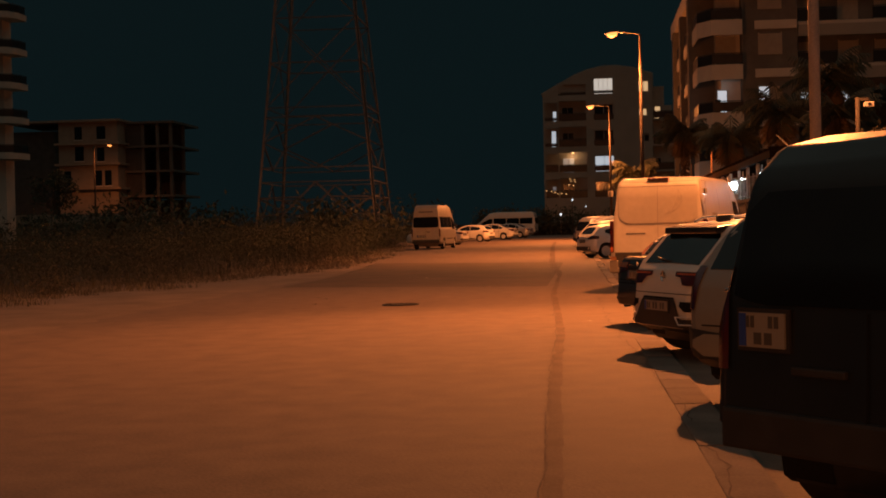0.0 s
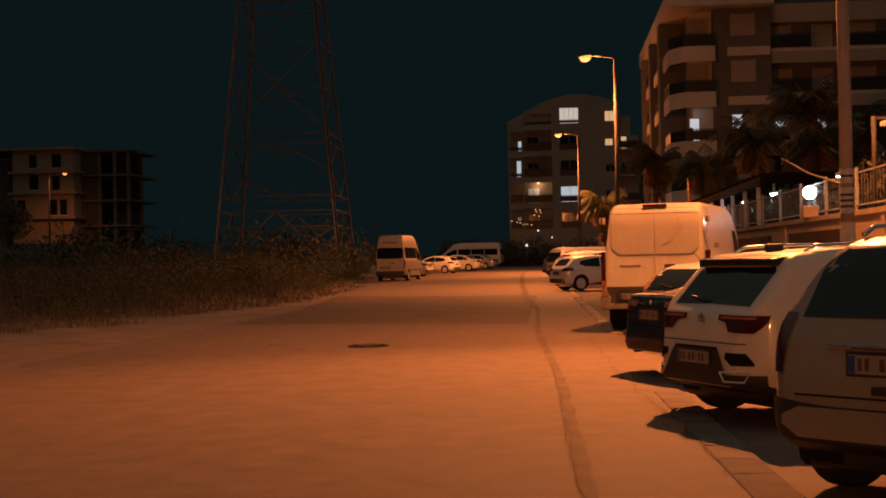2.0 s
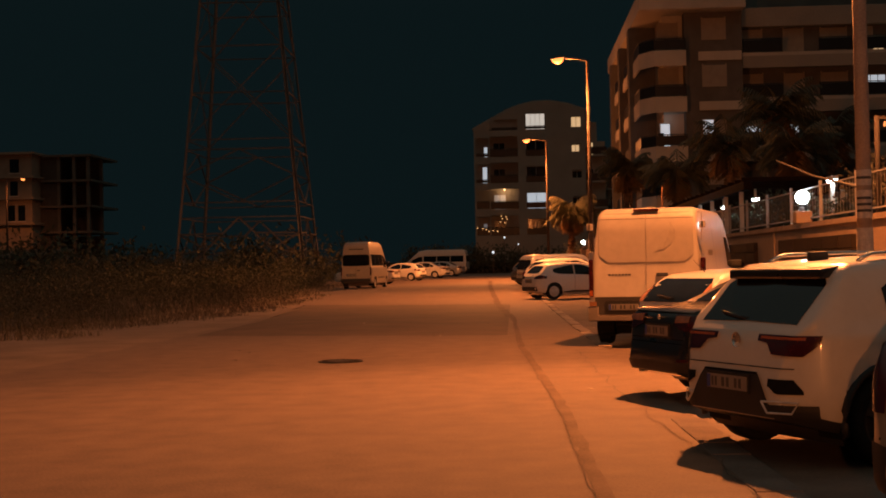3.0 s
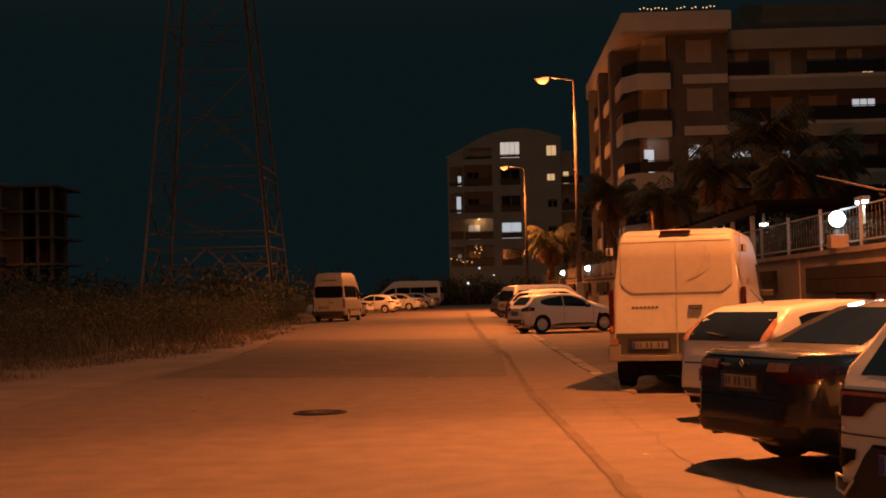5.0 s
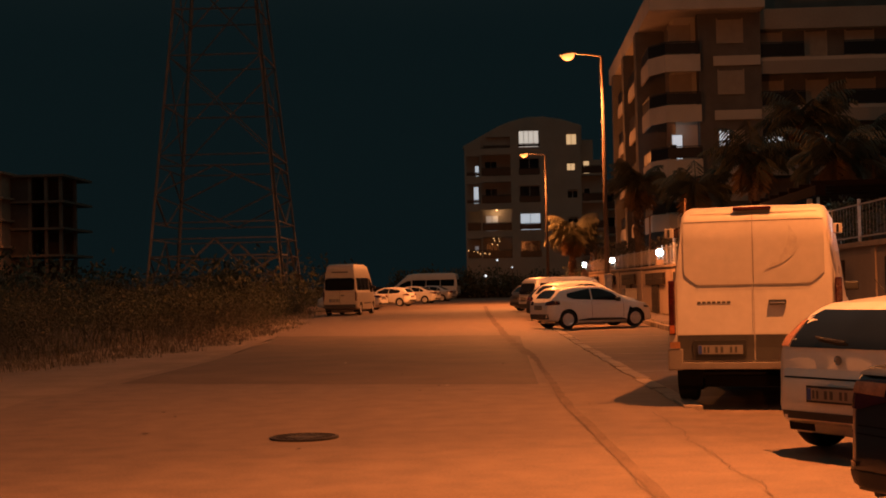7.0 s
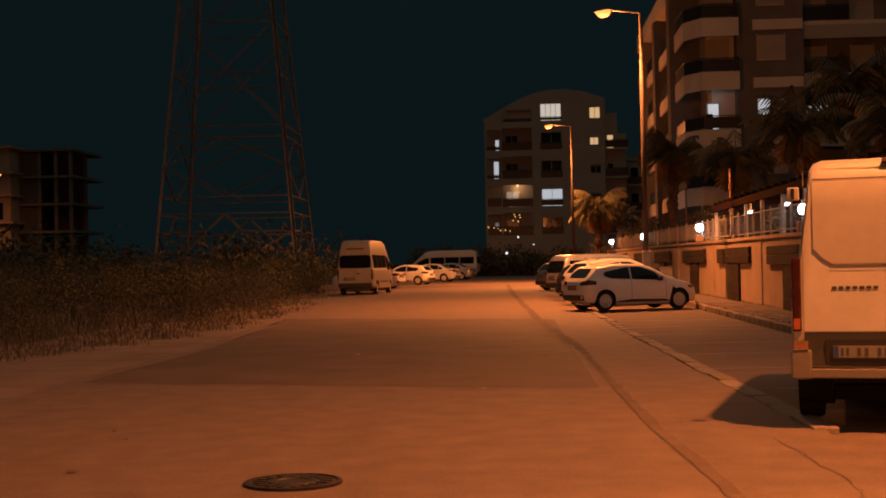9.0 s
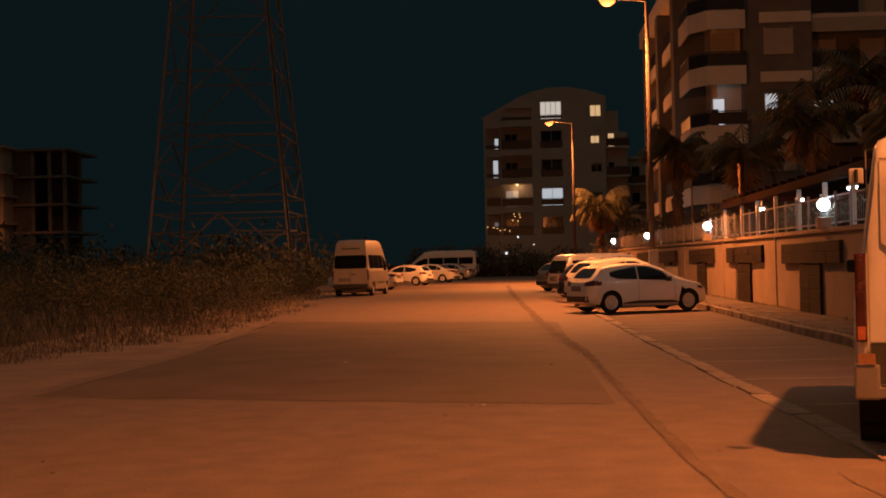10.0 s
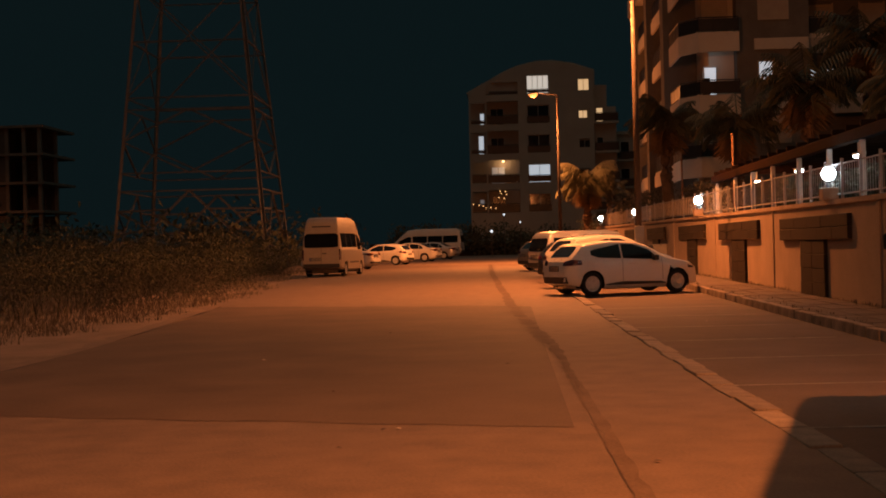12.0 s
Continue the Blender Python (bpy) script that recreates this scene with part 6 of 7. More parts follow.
holes = []
FL = (4.85, 7.9, 10.95, 14.0, 17.1)
for z in FL:
    top = 2.35 if z < 17 else 1.35
    holes.append((-1.3, 1.95, z - 0.05, z + (top if z < 17 else 1.2)))
    holes.append((2.85, 5.2, z, z + 1.85))
    if z < 17:
        holes.append((-2.95, -1.45, z, z + 2.2))
        holes.append((8.2, 9.3, z + 0.4, z + 1.3))
    else:
        holes.append((8.16, 9.3, 17.25, 18.45))
part("facade", plate_bm(prof, holes, 0, 0.35), M_GREYWALL, eh)
bm = bmesh.new()
slab_plan(bm, [(-3.15, 0.352), (9.75, 0.352), (9.75, 14), (-3.15, 14)], 0.3, 3.8)
part("base", bm, M_GREYWALL, eh)
part("back_wall", box_bm(-1.6, 9.7, 1.6, 14, 3.8, 18.4), M_GREYWALL, eh)
part("roof", plate_bm([(-3.3, 0.3), (9.9, 0.3), (9.9, 19.4), (7.7, 20.15), (5.6, 20.5), (3.8, 20.45), (2.0, 20.04), (0.6, 19.5), (-0.7, 18.8), (-3.3, 17.4)], [(-3.3, 9.9, 0.3, 17.2)], 0.36, 14), M_GREYWALL, eh)
part("side_block", box_bm(9.76, 12.1, 1.2, 13, 0.3, 15.6), M_GREYWALL, eh)
part("side_attic", box_bm(9.76, 11.2, 1.5, 13, 15.6, 17.9), M_GREYWALL, eh)
for z in FL[1:4] + (4.85,):
    part("balcony_slab", box_bm(9.78, 12.3, 0.2, 1.2, z - 0.2, z), M_GREYWALL, eh)
    railing_along(eh, [(9.85, 0.25), (12.25, 0.25)], z, 0.9)
    railing_along(eh, [(-3.1, 0.05), (-1.35, 0.05)], z, 0.42 if z in (14.0, 10.95) else 0.95)
    railing_along(eh, [(-1.3, 0.02), (1.95, 0.02)], z - 0.05, 0.95)
    part("balcony_floor", box_bm(-3.1, 1.98, 0.36, 1.58, z - 0.2, z), M_GREYWALL, eh)
    railing_along(eh, [(2.85, 0.02), (5.2, 0.02)], z, 0.75)
railing_along(eh, [(-1.0, 0.02), (1.95, 0.02)], 17.05, 0.32)
railing_along(eh, [(2.85, 0.02), (5.2, 0.02)], 17.1, 0.4)
part("balcony_floor", box_bm(-1.3, 1.98, 0.36, 1.58, 16.9, 17.05), M_GREYWALL, eh)
for z, m_ in ((17.1, G_ROOM_WHITE), (14.0, M_DARKGLASS), (10.95, M_DARKGLASS), (7.9, G_ROOM_COOL), (4.85, M_DARKGLASS)):
    add_window(eh, 2.95, 5.1, z + 0.02, z + 1.8, 0.30, m_, mullions=3 if z > 15 else 1)
for z, m_ in ((17.25, G_ROOM_WARM), (14.4, G_ROOM_WARM), (11.35, M_DARKGLASS), (8.3, M_DARKGLASS), (5.25, M_DARKGLASS)):
    add_window(eh, 8.22, 9.28 if z != 14.4 else 9.05, z, z + (1.15 if z > 15 else 0.75), 0.30, m_, mullions=1)
for z, m_ in ((14.0, G_ROOM_WARM), (10.95, M_DARKGLASS), (7.9, M_DARKGLASS)):
    add_window(eh, 10.1, 10.7, z + 0.02, z + 1.45, 1.19, m_, mullions=0)
for z, x0, x1, h0, h1, m_ in ((14.0, -2.0, -1.62, 0.1, 1.25, G_ROOM_COOL), (10.95, -2.2, -1.7, 0.1, 1.95, G_ROOM_COOL), (17.05, -0.6, 0.35, 0.15, 1.05, G_ROOM_COOL), (17.05, 0.95, 1.65, 0.1, 1.12, G_ROOM_COOL), (4.85, -2.2, -1.8, 0.6, 1.4, G_ROOM_DIM)):
    add_window(eh, x0, x1, z + h0, z + h1, 1.57, m_, mullions=0)
part("side_wall", box_bm(-3.1, -1.61, 1.62, 14, 3.8, 16.8), M_GREYWALL, eh)
for z in FL[:4]:
    add_window(eh, -0.9, 0.4, z + 0.02, z + 1.7, 1.58, M_DARKGLASS if z != 7.9 else G_ROOM_DIM, mullions=1)
# lit balcony with its bulb, and festoon bulbs a storey below
point_lamp("balcony_bulb_and_fill", -0.25, 160.9, 10.0, 32, (1.0, 0.55, 0.25), 0.1)
for x, z in ((0.3, 10.25),):
    t = thing("ceiling_light", pose(x - 0.55, 160.9, z), "bare glowing bulb under a balcony ceiling", "lamp")
    bm = bmesh.new()
    bmesh.ops.create_uvsphere(bm, u_segments=10, v_segments=8, radius=0.14)
    part("bulb", bm, G_BULB, t, smooth=True)
    part("cap", tube_bm((0, 0, 0.12), (0, 0, 0.22), 0.05), M_PLASTIC, t)
t = thing("string_lights", pose(-0.55, 159.9, 0), "loops of warm bulbs hung on balcony railings", "lights")
for x, z in ((-2.3, 5.65), (-1.9, 5.55), (-1.6, 5.35), (-1.1, 5.4), (-0.6, 5.3), (-0.25, 6.4), (0.0, 6.8), (0.3, 6.3), (0.55, 6.7), (0.45, 7.0), (-0.1, 7.05), (-2.9, 5.75)):
    bm = bmesh.new()
    bmesh.ops.create_uvsphere(bm, u_segments=8, v_segments=6, radius=0.05)
    part("bulb", bm, G_BULB, t, m=pose(x, 0, z))
part("wire", tube_bm((-3.0, 0, 5.8), (2.0, 0, 5.75), 0.012, n=4), M_PLASTIC, t)
for x in (-2.95, 1.95):
    part("bracket", tube_bm((x, 0, 5.78), (x, 2.4, 5.78), 0.015, n=5), M_STEEL, t)
for x, y, z, s in ((-1.4, 140.0, 2.6, 0.12), (-0.3, 150, 4.3, 0.10), (1.2, 146, 3.5, 0.07)):
    t = thing("garden_lamp", pose(x, y, gz(y)), "small white garden lamp on a post by the hedge", "lamp", "garden lamps at the street end")
    part("post", tube_bm((0, 0, 0), (0, 0, z - gz(y)), 0.03, n=6), M_STEEL, t)
    bm = bmesh.new()
    bmesh.ops.create_uvsphere(bm, u_segments=10, v_segments=8, radius=s)
    part("globe", bm, G_BULB_WHITE, t, m=pose(0, 0, z - gz(y) + s))
# darker house behind the one at the street end
bh = thing("apartment_house", pose(12.0, 171, 0), "dark grey apartment house with narrow balconies", "building")
part("wall", box_bm(0, 7.5, 0, 9, 0, 13.4), M_GREYWALL, bh)
part("roof_edge", box_bm(-0.2, 7.7, -0.3, 9.2, 13.4, 13.75), M_GREYWALL, bh)
for z in (4.6, 7.6, 10.6):
    b2 = new("balcony")
    b2.parent = bh
    part("slab", box_bm(0.3, 3.4, -1.1, -0.005, z - 0.2, z), M_GREYWALL, b2)
    railing_along(bh, [(0.35, -1.05), (3.35, -1.05)], z, 0.9, b2)
    add_window(bh, 0.8, 1.7, z + 0.05, z + 2.0, -0.02, M_DARKGLASS, mullions=0)
    add_window(bh, 4.6, 5.8, z + 0.6, z + 1.9, -0.02, M_DARKGLASS)
# low wall that closes the street
tagged(part("wall_end", box_bm(-14, 14, 157, 157.3, 0.0, 1.9), M_STONE), "low plain wall closing the street end", "wall", kind="structure")

# ---- houses across the field ----
lh = thing("house", pose(-63.6, 170, 0), "unfinished four-storey house with dark window openings", "building", "houses across the field")
part("wall", box_bm(-4.2, 3.8, 0, 12, 0, 16.6), M_RENDER, lh)
part("side_wing", box_bm(-11.0, -4.22, 1.0, 12, 0, 15.6), M_RAWBRICK, lh)
for z in (7.7, 10.9, 13.6, 16.6):
    part("slab", box_bm(-4.6 if z < 16 else -11.4, 4.3, -0.7, 12.3, z, z + 0.28), M_RENDER, lh)
for x0, x1, z0, z1 in ((-2.0, -0.8, 11.5, 13.4), (0.6, 1.6, 8.2, 10.2), (2.0, 2.9, 8.2, 10.2), (-3.6, -2.6, 8.2, 10.2), (-2.0, -1.0, 14.3, 16.0), (1.0, 2.2, 14.3, 16.0), (1.0, 2.0, 11.4, 13.2)):
    w = new("window")
    w.parent = lh
    part("opening", box_bm(x0, x1, -0.012, 0.05, z0, z1), M_DARKGLASS, w)
    part("frame", box_bm(x0 - 0.1, x1 + 0.1, -0.09, -0.014, z0 - 0.12, z0 - 0.01), M_PLASTER, w)
uf = thing("house", pose(-57.6, 173, 0), "bare concrete frame of an unfinished house", "building", "houses across the field")
for z in (3.2, 6.6, 9.9, 13.2, 16.4):
    part("slab", box_bm(-3.2, 4.6, -0.4, 11, z, z + 0.3), M_RAWCONC, uf)
for x in (-2.9, 0.2, 2.2, 4.0):
    for y in (0.0, 5.5):
        part("column", box_bm(x - 0.2, x + 0.2, y, y + 0.4, 0, 16.4), M_RAWCONC, uf)
for z in (3.5, 6.9, 10.2, 13.5):
    part("infill", box_bm(-2.6, 0.0, 0.1, 0.3, z, z + 2.85), M_RAWBRICK, uf)
    part("infill", box_bm(-2.9, 3.9, 5.95, 6.2, z, z + 2.85), M_RAWBRICK, uf)
nh = thing("apartment_house", pose(-49.1, 115, 0), "pale apartment house with rounded balcony slabs", "building", "houses across the field")
part("wall", box_bm(-16, -1.6, 0.8, 2.6, 0, 23), M_PLASTER, nh)
for z in (8.6, 11.8, 14.9, 18.0, 21.2):
    plan = [(-9.0, 0.78)] + [(-1.5 + 1.5 * math.cos(a), 0.9 - 1.7 * math.sin(a)) for a in np.linspace(math.pi * 0.5, 0, 9)] + [(0.0, 2.4), (-9.0, 2.4)]
    plan[1] = (-1.5, -0.8)
    plan.insert(1, (-9.0, -0.8))
    bm = bmesh.new()
    slab_plan(bm, plan[::-1], z, z + 0.55)
    bmesh.ops.recalc_face_normals(bm, faces=bm.faces)
    part("balcony_slab", bm, M_PLASTER, nh)
    railing_along(nh, [(-9, -0.7), (-1.5, -0.7), (-0.4, -0.1), (-0.1, 1.0), (-0.1, 2.3)], z + 0.55, 0.75)
    add_window(nh, -5.2, -2.6, z + 0.6, z + 2.6, 0.79, M_DARKGLASS)
tagged(part("field_wall", box_bm(-80, -48, 150, 150.3, 0, 4.2), M_RENDER), "plain wall in front of the distant houses", "wall", kind="structure")


# ---- plants ----
def leaf_cloud(name, spots, mat, label, category, seed, size=(0.06, 0.14), per=180, kind="stuff", flat_=0.8, narrow=0.45, out=True):
    """Many small bent leaves gathered round the given spots (x, y, z, rx, ry, rz)."""
    r = np.random.RandomState(seed)
    vs, fs = [], []
    for (x, y, z, rx, ry, rz) in spots:
        n = max(8, int(per))
        d = r.normal(size=(n, 3))
        d /= np.linalg.norm(d, axis=1)[:, None]
        rad = r.uniform(0.35, 1.0, n) ** 0.6
        lump = 1 + 0.35 * np.sin(d[:, 0] * 5 + x) * np.cos(d[:, 1] * 4 + y) + 0.25 * np.sin(d[:, 2] * 7 + z)
        p = d * (rad * lump)[:, None] * np.array([rx, ry, rz]) + np.array([x, y, z])
        p[:, 2] = np.where(p[:, 2] < 0.02, np.abs(p[:, 2]) + 0.02, p[:, 2])
        s = r.uniform(size[0], size[1], (n, 1))
        u = r.normal(size=(n, 3))
        u[:, 2] = np.abs(u[:, 2]) * flat_ + 0.2
        u /= np.linalg.norm(u, axis=1)[:, None]
        w = np.cross(u, r.normal(size=(n, 3)))
        w /= np.linalg.norm(w, axis=1)[:, None] + 1e-6
        h = w * s * narrow * 0.5
        quad = np.stack([p - h, p + u * s * 0.55 + np.cross(u, w) * s * 0.08 + h, p + u * s * 1.1, p + u * s * 0.5 - h], axis=1)
        i = len(vs)
        vs += quad.reshape(-1, 3).tolist()
        fs += [(i + 4 * k, i + 4 * k + 1, i + 4 * k + 2, i + 4 * k + 3) for k in range(n)]
    me = bpy.data.meshes.new(name)
    me.from_pydata(vs, [], fs)
    me.materials.append(mat)
    return tagged(new(name, me), label, category, kind=kind)


def blades(name, pts, mat, label, seed, h=(0.25, 0.7), w=0.012, category="grass", lean=0.4):
    r = np.random.RandomState(seed)
    vs, fs = [], []
    for x, y, z in pts:
        a = r.uniform(0, 6.283)
        hh = r.uniform(*h)
        l = r.uniform(0.05, lean) * hh
        dx, dy = math.cos(a), math.sin(a)
        i = len(vs)
        ww = w * r.uniform(0.7, 1.6)
        vs += [(x - dy * ww, y + dx * ww, z), (x + dy * ww, y - dx * ww, z), (x + dx * l * 0.4 + dy * ww * 0.7, y + dy * l * 0.4 - dx * ww * 0.7, z + hh * 0.6), (x + dx * l * 0.4 - dy * ww * 0.7, y + dy * l * 0.4 + dx * ww * 0.7, z + hh * 0.6), (x + dx * l, y + dy * l, z + hh)]
        fs += [(i, i + 1, i + 2, i + 3), (i + 3, i + 2, i + 4)]
    me = bpy.data.meshes.new(name)
    me.from_pydata(vs, [], fs)
    me.materials.append(mat)
    return tagged(new(name, me), label, category, kind="stuff")


rg = np.random.RandomState(3)
# scrub on the field, lower and thinner at the road side
spots_dry, spots_dark = [], []
for i in range(330):
    y = rg.uniform(24, 108)
    off = rg.uniform(0.5, 30) ** 1.0
    x = lerp(GRASS, y) - off
    hgt = rg.uniform(0.18, 0.62) + min(off, 9) * (0.085 + 0.05 * noise.noise(Vector((y * 0.16, off * 0.3, 2))))
    rx = rg.uniform(0.7, 1.6) * (0.7 + min(off, 10) * 0.07)
    (spots_dry if off < 6 or rg.rand() < 0.4 else spots_dark).append((x, y, gz(y) + hgt * 0.55, rx, rx, hgt))
leaf_cloud("scrub", spots_dry, M_DRYLEAF, "dry tangled scrub along the verge", "bushes", 5, (0.04, 0.10), 900, narrow=0.30)
leaf_cloud("scrub", spots_dark, M_LEAF, "dark dense bushes on the open field", "bushes", 6, (0.05, 0.12), 800, narrow=0.4)
spots = []
for i in range(60):
    y = rg.uniform(62, 112)
    x = lerp(GRASS, y) - rg.uniform(0.6, 12)
    spots.append((x, y, gz(y) + rg.uniform(0.5, 1.1), rg.uniform(0.8, 1.6), rg.uniform(0.8, 1.6), rg.uniform(0.6, 1.4)))
leaf_cloud("bushes", spots, M_LEAF, "tall leafy bushes behind the parked minibus", "bushes", 8, (0.06, 0.15), 700)
spots = []
for i in range(90):
    x = -60 + rg.uniform(0, 46)
    y = rg.uniform(100, 148)
    spots.append((x, y, gz(y) + rg.uniform(0.8, 2.2), rg.uniform(1.5, 3.0), rg.uniform(1.5, 3), rg.uniform(1.2, 2.4)))
leaf_cloud("bushes", spots, M_LEAF, "far dark bushes at the back of the field", "bushes", 9, (0.25, 0.6), 150)
pts = []
for i in range(26000):
    y = rg.uniform(20, 100) if i % 3 else rg.uniform(20, 60)
    c = noise.noise(Vector((y * 0.45, 0.3, 0))) + 0.6 * noise.noise(Vector((y * 1.7, 5.3, 0)))
    off = abs(rg.normal(0, 3.0)) - 0.6 + 1.5 * c
    x = lerp(GRASS, y) - off
    pts.append((x, y, gz(y) - 0.03))
blades("dry_grass", pts, M_STRAW, "dry yellow grass fringing the sandy verge", 12, (0.03, 0.22), 0.007, lean=1.3)
pts = []
for i in range(7000):
    y = rg.uniform(22, 105)
    x = lerp(GRASS, y) - rg.uniform(1, 22)
    pts.append((x, y, gz(y) - 0.03))
blades("tall_weeds", pts, M_DRYLEAF, "tall weeds standing in the field", 13, (0.25, 0.7), 0.012, lean=1.0)
pts = []
for i in range(1200):
    y = rg.uniform(30, 100)
    pts.append((5.40 - abs(rg.normal(0, 0.10)) * (1 if i % 2 else -1), y, gz(y) + 0.0 if i % 2 else gz(y) + 0.11))
blades("kerb_weeds", pts, M_STRAW, "small weeds along the kerb joints", 14, (0.02, 0.08), 0.008, lean=1.0)
pts = []
for i in range(700):
    y = rg.uniform(42, 80)
    pts.append((wall_x(y) - abs(rg.normal(0, 0.08)), y, gz(y) + 0.11))
blades("wall_weeds", pts, M_STRAW, "small weeds at the foot of the wall", 15, (0.02, 0.10), 0.008, lean=1.0)
# garden shrubs behind the fence
for k, (x, y, z, rx, ry, rz, mt, lb) in enumerate(((8.0, 30.0, 2.75, 0.8, 3.2, 0.75, M_DRYLEAF, "orange-lit shrub leaning over the garden fence"), (8.1, 36.2, 2.55, 0.7, 2.0, 0.5, M_LEAF, "green shrub behind the garden fence"), (8.6, 46.5, 2.9, 0.8, 2.4, 0.7, M_LEAF, "leafy shrub under the pergola"), (8.7, 53.0, 2.7, 0.7, 2.0, 0.6, M_LEAF, "leafy shrub under the pergola"), (8.4, 59.5, 2.6, 0.7, 2.5, 0.5, M_LEAF, "leafy shrub under the pergola"), (7.9, 76.0, 2.9, 0.9, 3.5, 0.8, M_DRYLEAF, "orange-lit shrub at the fence"), (7.2, 98.0, 3.2, 1.2, 5.0, 1.0, M_DRYLEAF, "flowering shrub spilling over the wall"), (6.1, 113.5, 1.6, 1.2, 1.5, 1.5, M_LEAF, "round bush at the end of the wall"))):
    sp = [(x + rg.uniform(-0.6, 0.6) * rx, y + rg.uniform(-1, 1) * ry, gz(y) + z + rg.uniform(-0.4, 0.35) * rz, rx * 0.6, ry * 0.3, rz * 0.6) for i in range(9)]
    ob = leaf_cloud("shrub", sp, mt, lb, "shrub", 20 + k, (0.07, 0.17), 230, kind="")
    bm = bmesh.new()
    add_path_tube(bm, [(x, y, min(2.0, z - rz) if x > 6.9 else gz(y)), (x + 0.05, y + 0.1, gz(y) + z - rz * 0.4), (x + 0.1, y, gz(y) + z)], [0.05, 0.03, 0.012], 6)
    part("stem", bm, M_BARK, ob)
spots = [(rg.uniform(-11, 10), rg.uniform(153.5, 156), 1.4 + rg.uniform(0, 1.3), 1.2, 1.2, 1.1) for i in range(46)]
leaf_cloud("hedge", spots, M_LEAF, "dark hedge before the house at the street end", "hedge", 40, (0.2, 0.45), 150)
bmt = thing("tree", pose(-62.0, 154, 0), "small dark tree beside the distant lamp", "tree")
bm = bmesh.new()
add_path_tube(bm, [(0, 0, 0), (0.2, 0, 3), (0, 0, 6)], [0.25, 0.2, 0.12])
for a in range(6):
    add_path_tube(bm, [(0.1, 0, 4.2), (math.cos(a) * 1.3, math.sin(a) * 1.3, 6.2), (math.cos(a) * 2.2, math.sin(a) * 2.0, 7.4)], [0.1, 0.06, 0.03], 5)
part("trunk", bm, M_BARK, bmt)
cr = leaf_cloud("crown", [(rg.uniform(-2.4, 2.4), rg.uniform(-2, 2), rg.uniform(5.4, 8.8), 1.1, 1.1, 0.8) for i in range(16)], M_LEAF, "uneven dark crown", "", 41, (0.2, 0.45), 130, kind="")
del cr["label"]
cr.parent = bmt


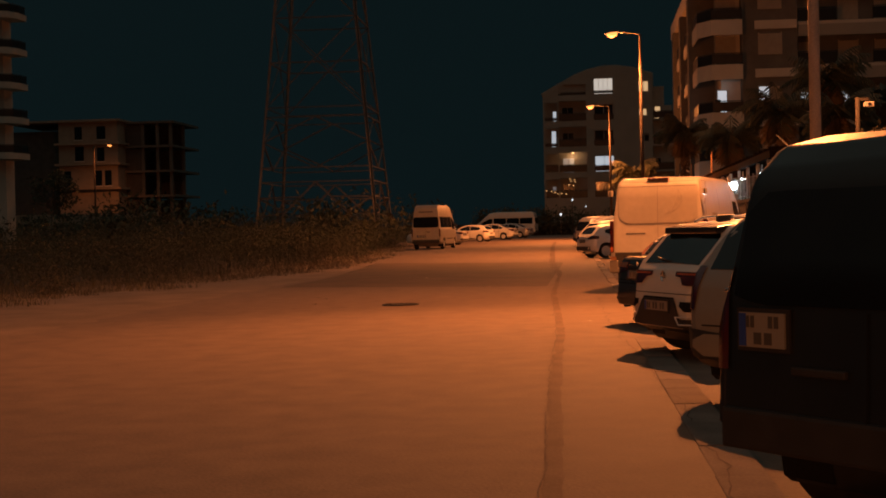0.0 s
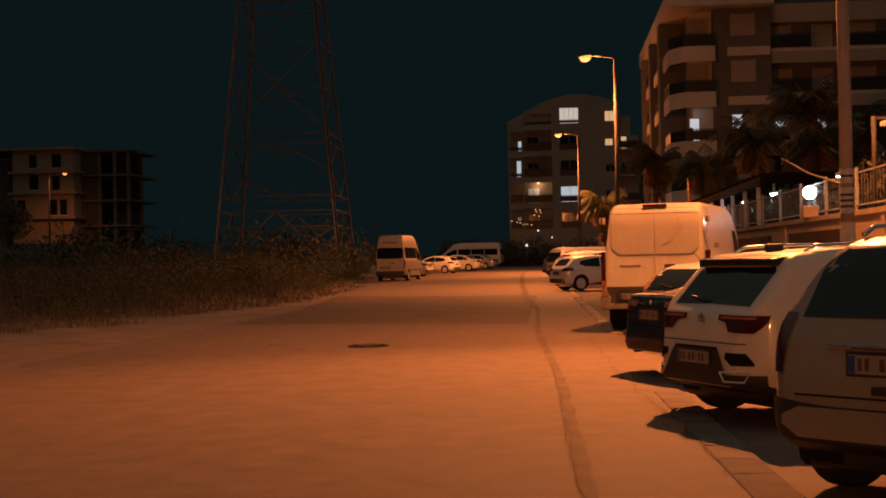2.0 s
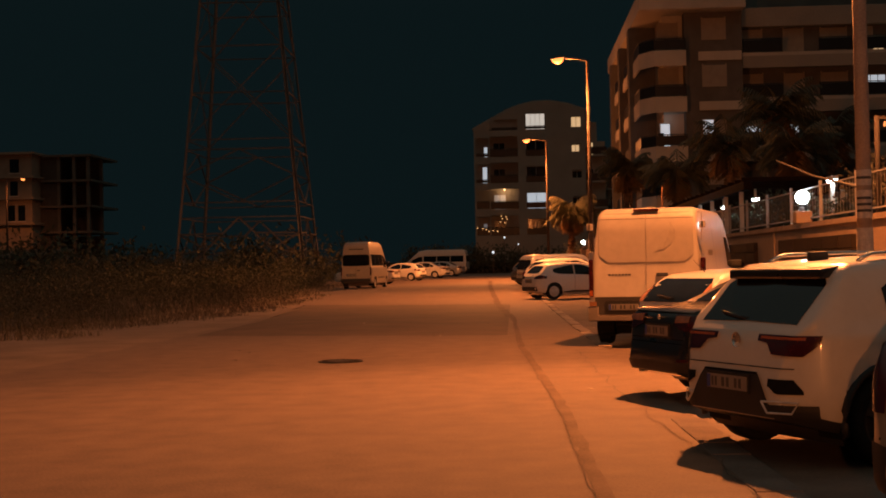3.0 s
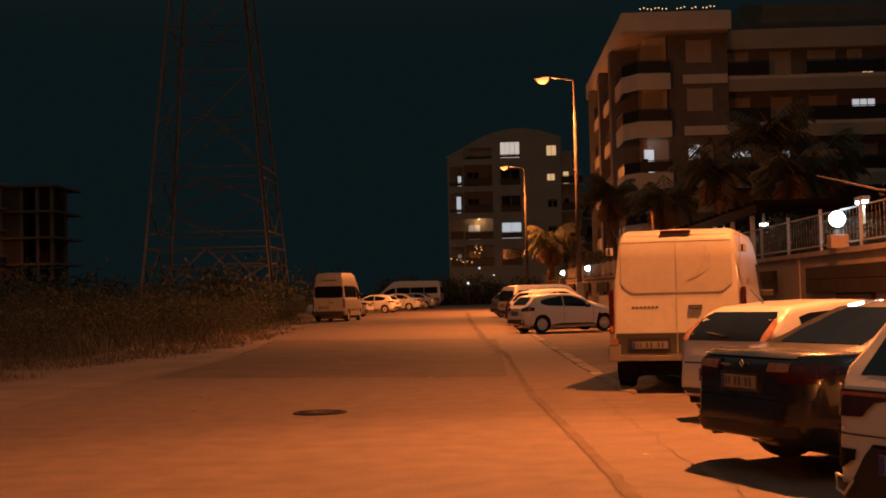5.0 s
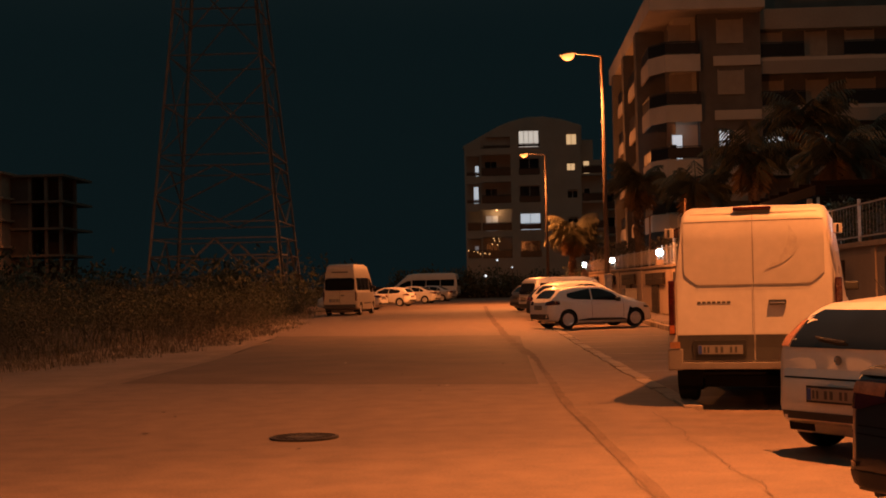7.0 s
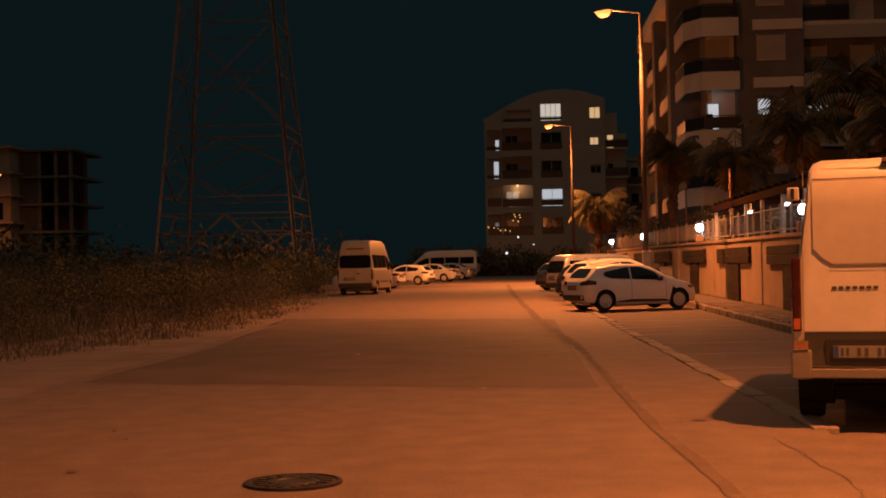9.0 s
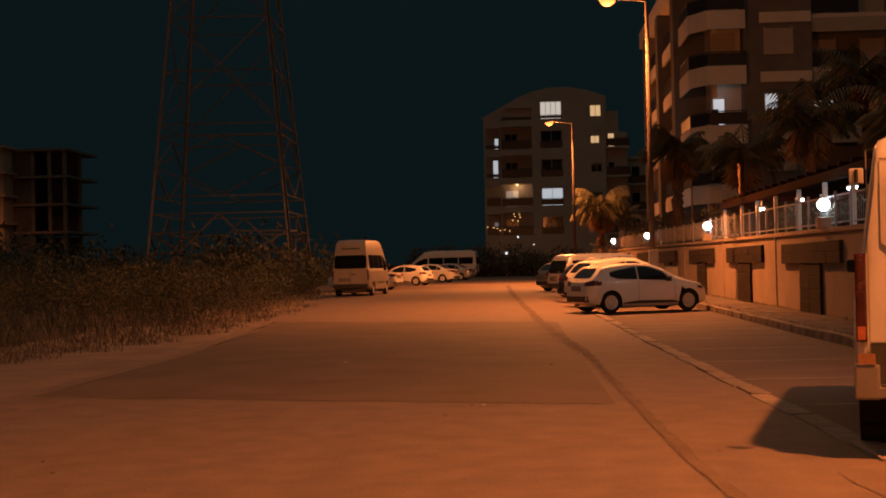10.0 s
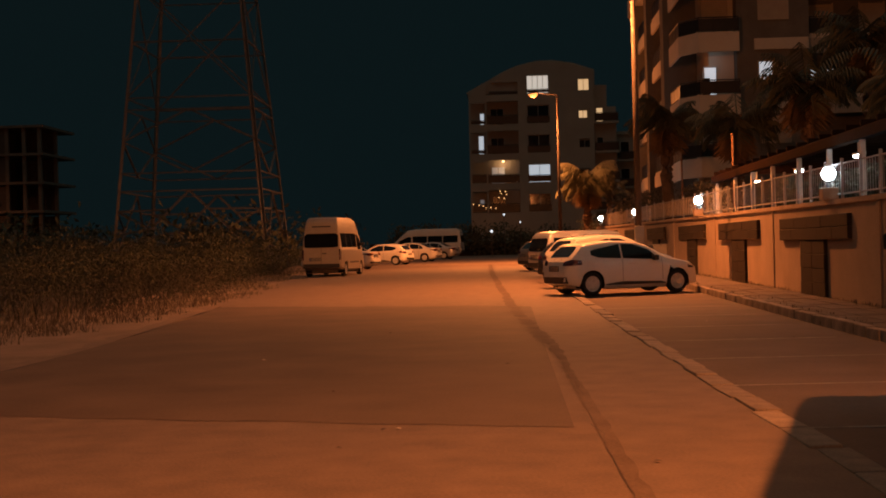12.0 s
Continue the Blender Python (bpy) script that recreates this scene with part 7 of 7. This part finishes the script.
# palms
def palm(x, y, base, crown, seed, spread=2.3, skirt=True, label="fan palm with drooping fronds and a dead skirt", n=34, fallen=0.75):
    r = np.random.RandomState(seed)
    t = thing("palm_tree", pose(x, y, base), label, "palm tree", "palms in the garden")
    h = crown - base
    bm = bmesh.new()
    pts = [(0.12 * math.sin(i * 0.7 + seed), 0.1 * math.cos(i * 0.9 + seed), h * i / 10) for i in range(11)]
    add_path_tube(bm, pts, [0.26 - 0.008 * i + (0.03 if i % 2 else 0) for i in range(11)], 12)
    for i in range(int(h * 26)):
        a, z = r.uniform(0, 6.283), r.uniform(0.2, h)
        add_box(bm, 0.20, 0.31, -0.05, 0.05, 0, 0.10, m=pose(0, 0, z, 0, -24, math.degrees(a)))
    part("trunk", bm, M_BARK, t)
    for kind_, count, mt in (("frond", n, M_PALM), ("dead_frond", int(n * 0.5) if skirt else 0, M_PALM_DRY)):
        for i in range(count):
            a = r.uniform(0, 6.283)
            up = r.uniform(-0.25, 1.1) if kind_ == "frond" else r.uniform(-1.5, -0.8)
            L = spread * r.uniform(0.75, 1.1) * (0.75 if kind_ != "frond" else 1)
            vs, fs = [], []
            prev = None
            m_ = 9
            stem = []
            for k in range(m_ + 1):
                f = k / m_
                ang = up - f * f * fallen * 1.6
                if prev is None:
                    p = np.array([0.0, 0.0, 0.0])
                else:
                    p = prev + np.array([math.cos(ang), 0, math.sin(ang)]) * L / m_
                stem.append(p)
                prev = p
            for k in range(1, m_ + 1):
                p, q = stem[k], stem[k - 1]
                for s in (1, -1):
                    for sub in (0.0, 0.5):
                        b = q + (p - q) * sub
                        f = (k - 1 + sub) / m_
                        ll = spread * 0.36 * math.sin(math.pi * min(1, 0.12 + f * 0.86)) * r.uniform(0.8, 1.2)
                        d = np.array([0.45, s * 0.8, -0.55 * (0.4 + f) * r.uniform(0.7, 1.4)])
                        d /= np.linalg.norm(d)
                        wv = np.array([0.035, 0, 0.012])
                        i0 = len(vs)
                        vs += [tuple(b - wv), tuple(b + wv), tuple(b + d * ll * 0.6 + wv * 0.7 + np.array([0, 0, -0.03])), tuple(b + d * ll + np.array([0, 0, -0.18 * ll]))]
                        fs += [(i0, i0 + 1, i0 + 2), (i0, i0 + 2, i0 + 3)]
            for k in range(m_):
                p, q = stem[k + 1], stem[k]
                i0 = len(vs)
                w = 0.03 * (1 - k / m_) + 0.006
                vs += [(q[0], -w, q[2]), (q[0], w, q[2]), (p[0], w, p[2]), (p[0], -w, p[2])]
                fs.append((i0, i0 + 1, i0 + 2, i0 + 3))
            me = bpy.data.meshes.new(kind_)
            me.from_pydata(vs, [], fs)
            me.materials.append(mt)
            share(kind_, me, t, pose(0.0, 0.0, h - r.uniform(0, 0.25), 0, 0, math.degrees(a)))
    return t


palm(7.6, 84.5, 2.0, 7.2, 1, 2.2)
palm(9.6, 77.0, 2.0, 6.4, 2, 2.3)
palm(12.1, 75.5, 2.0, 7.6, 3, 2.6)
palm(15.0, 77.0, 2.0, 9.4, 4, 2.9)
palm(13.6, 66.0, 2.0, 6.6, 5, 2.4)
palm(18.5, 80.0, 2.0, 8.6, 6, 2.8)
palm(9.7, 30.5, 2.0, 6.9, 7, 2.5)
palm(5.15, 106.5, gz(106), 5.5, 8, 2.4, True, "orange-lit fan palm at the end of the wall", 56, 0.95)
palm(6.9, 111.0, 2.0, 4.9, 9, 1.5, False, "short palm beside the garden wall", 20)
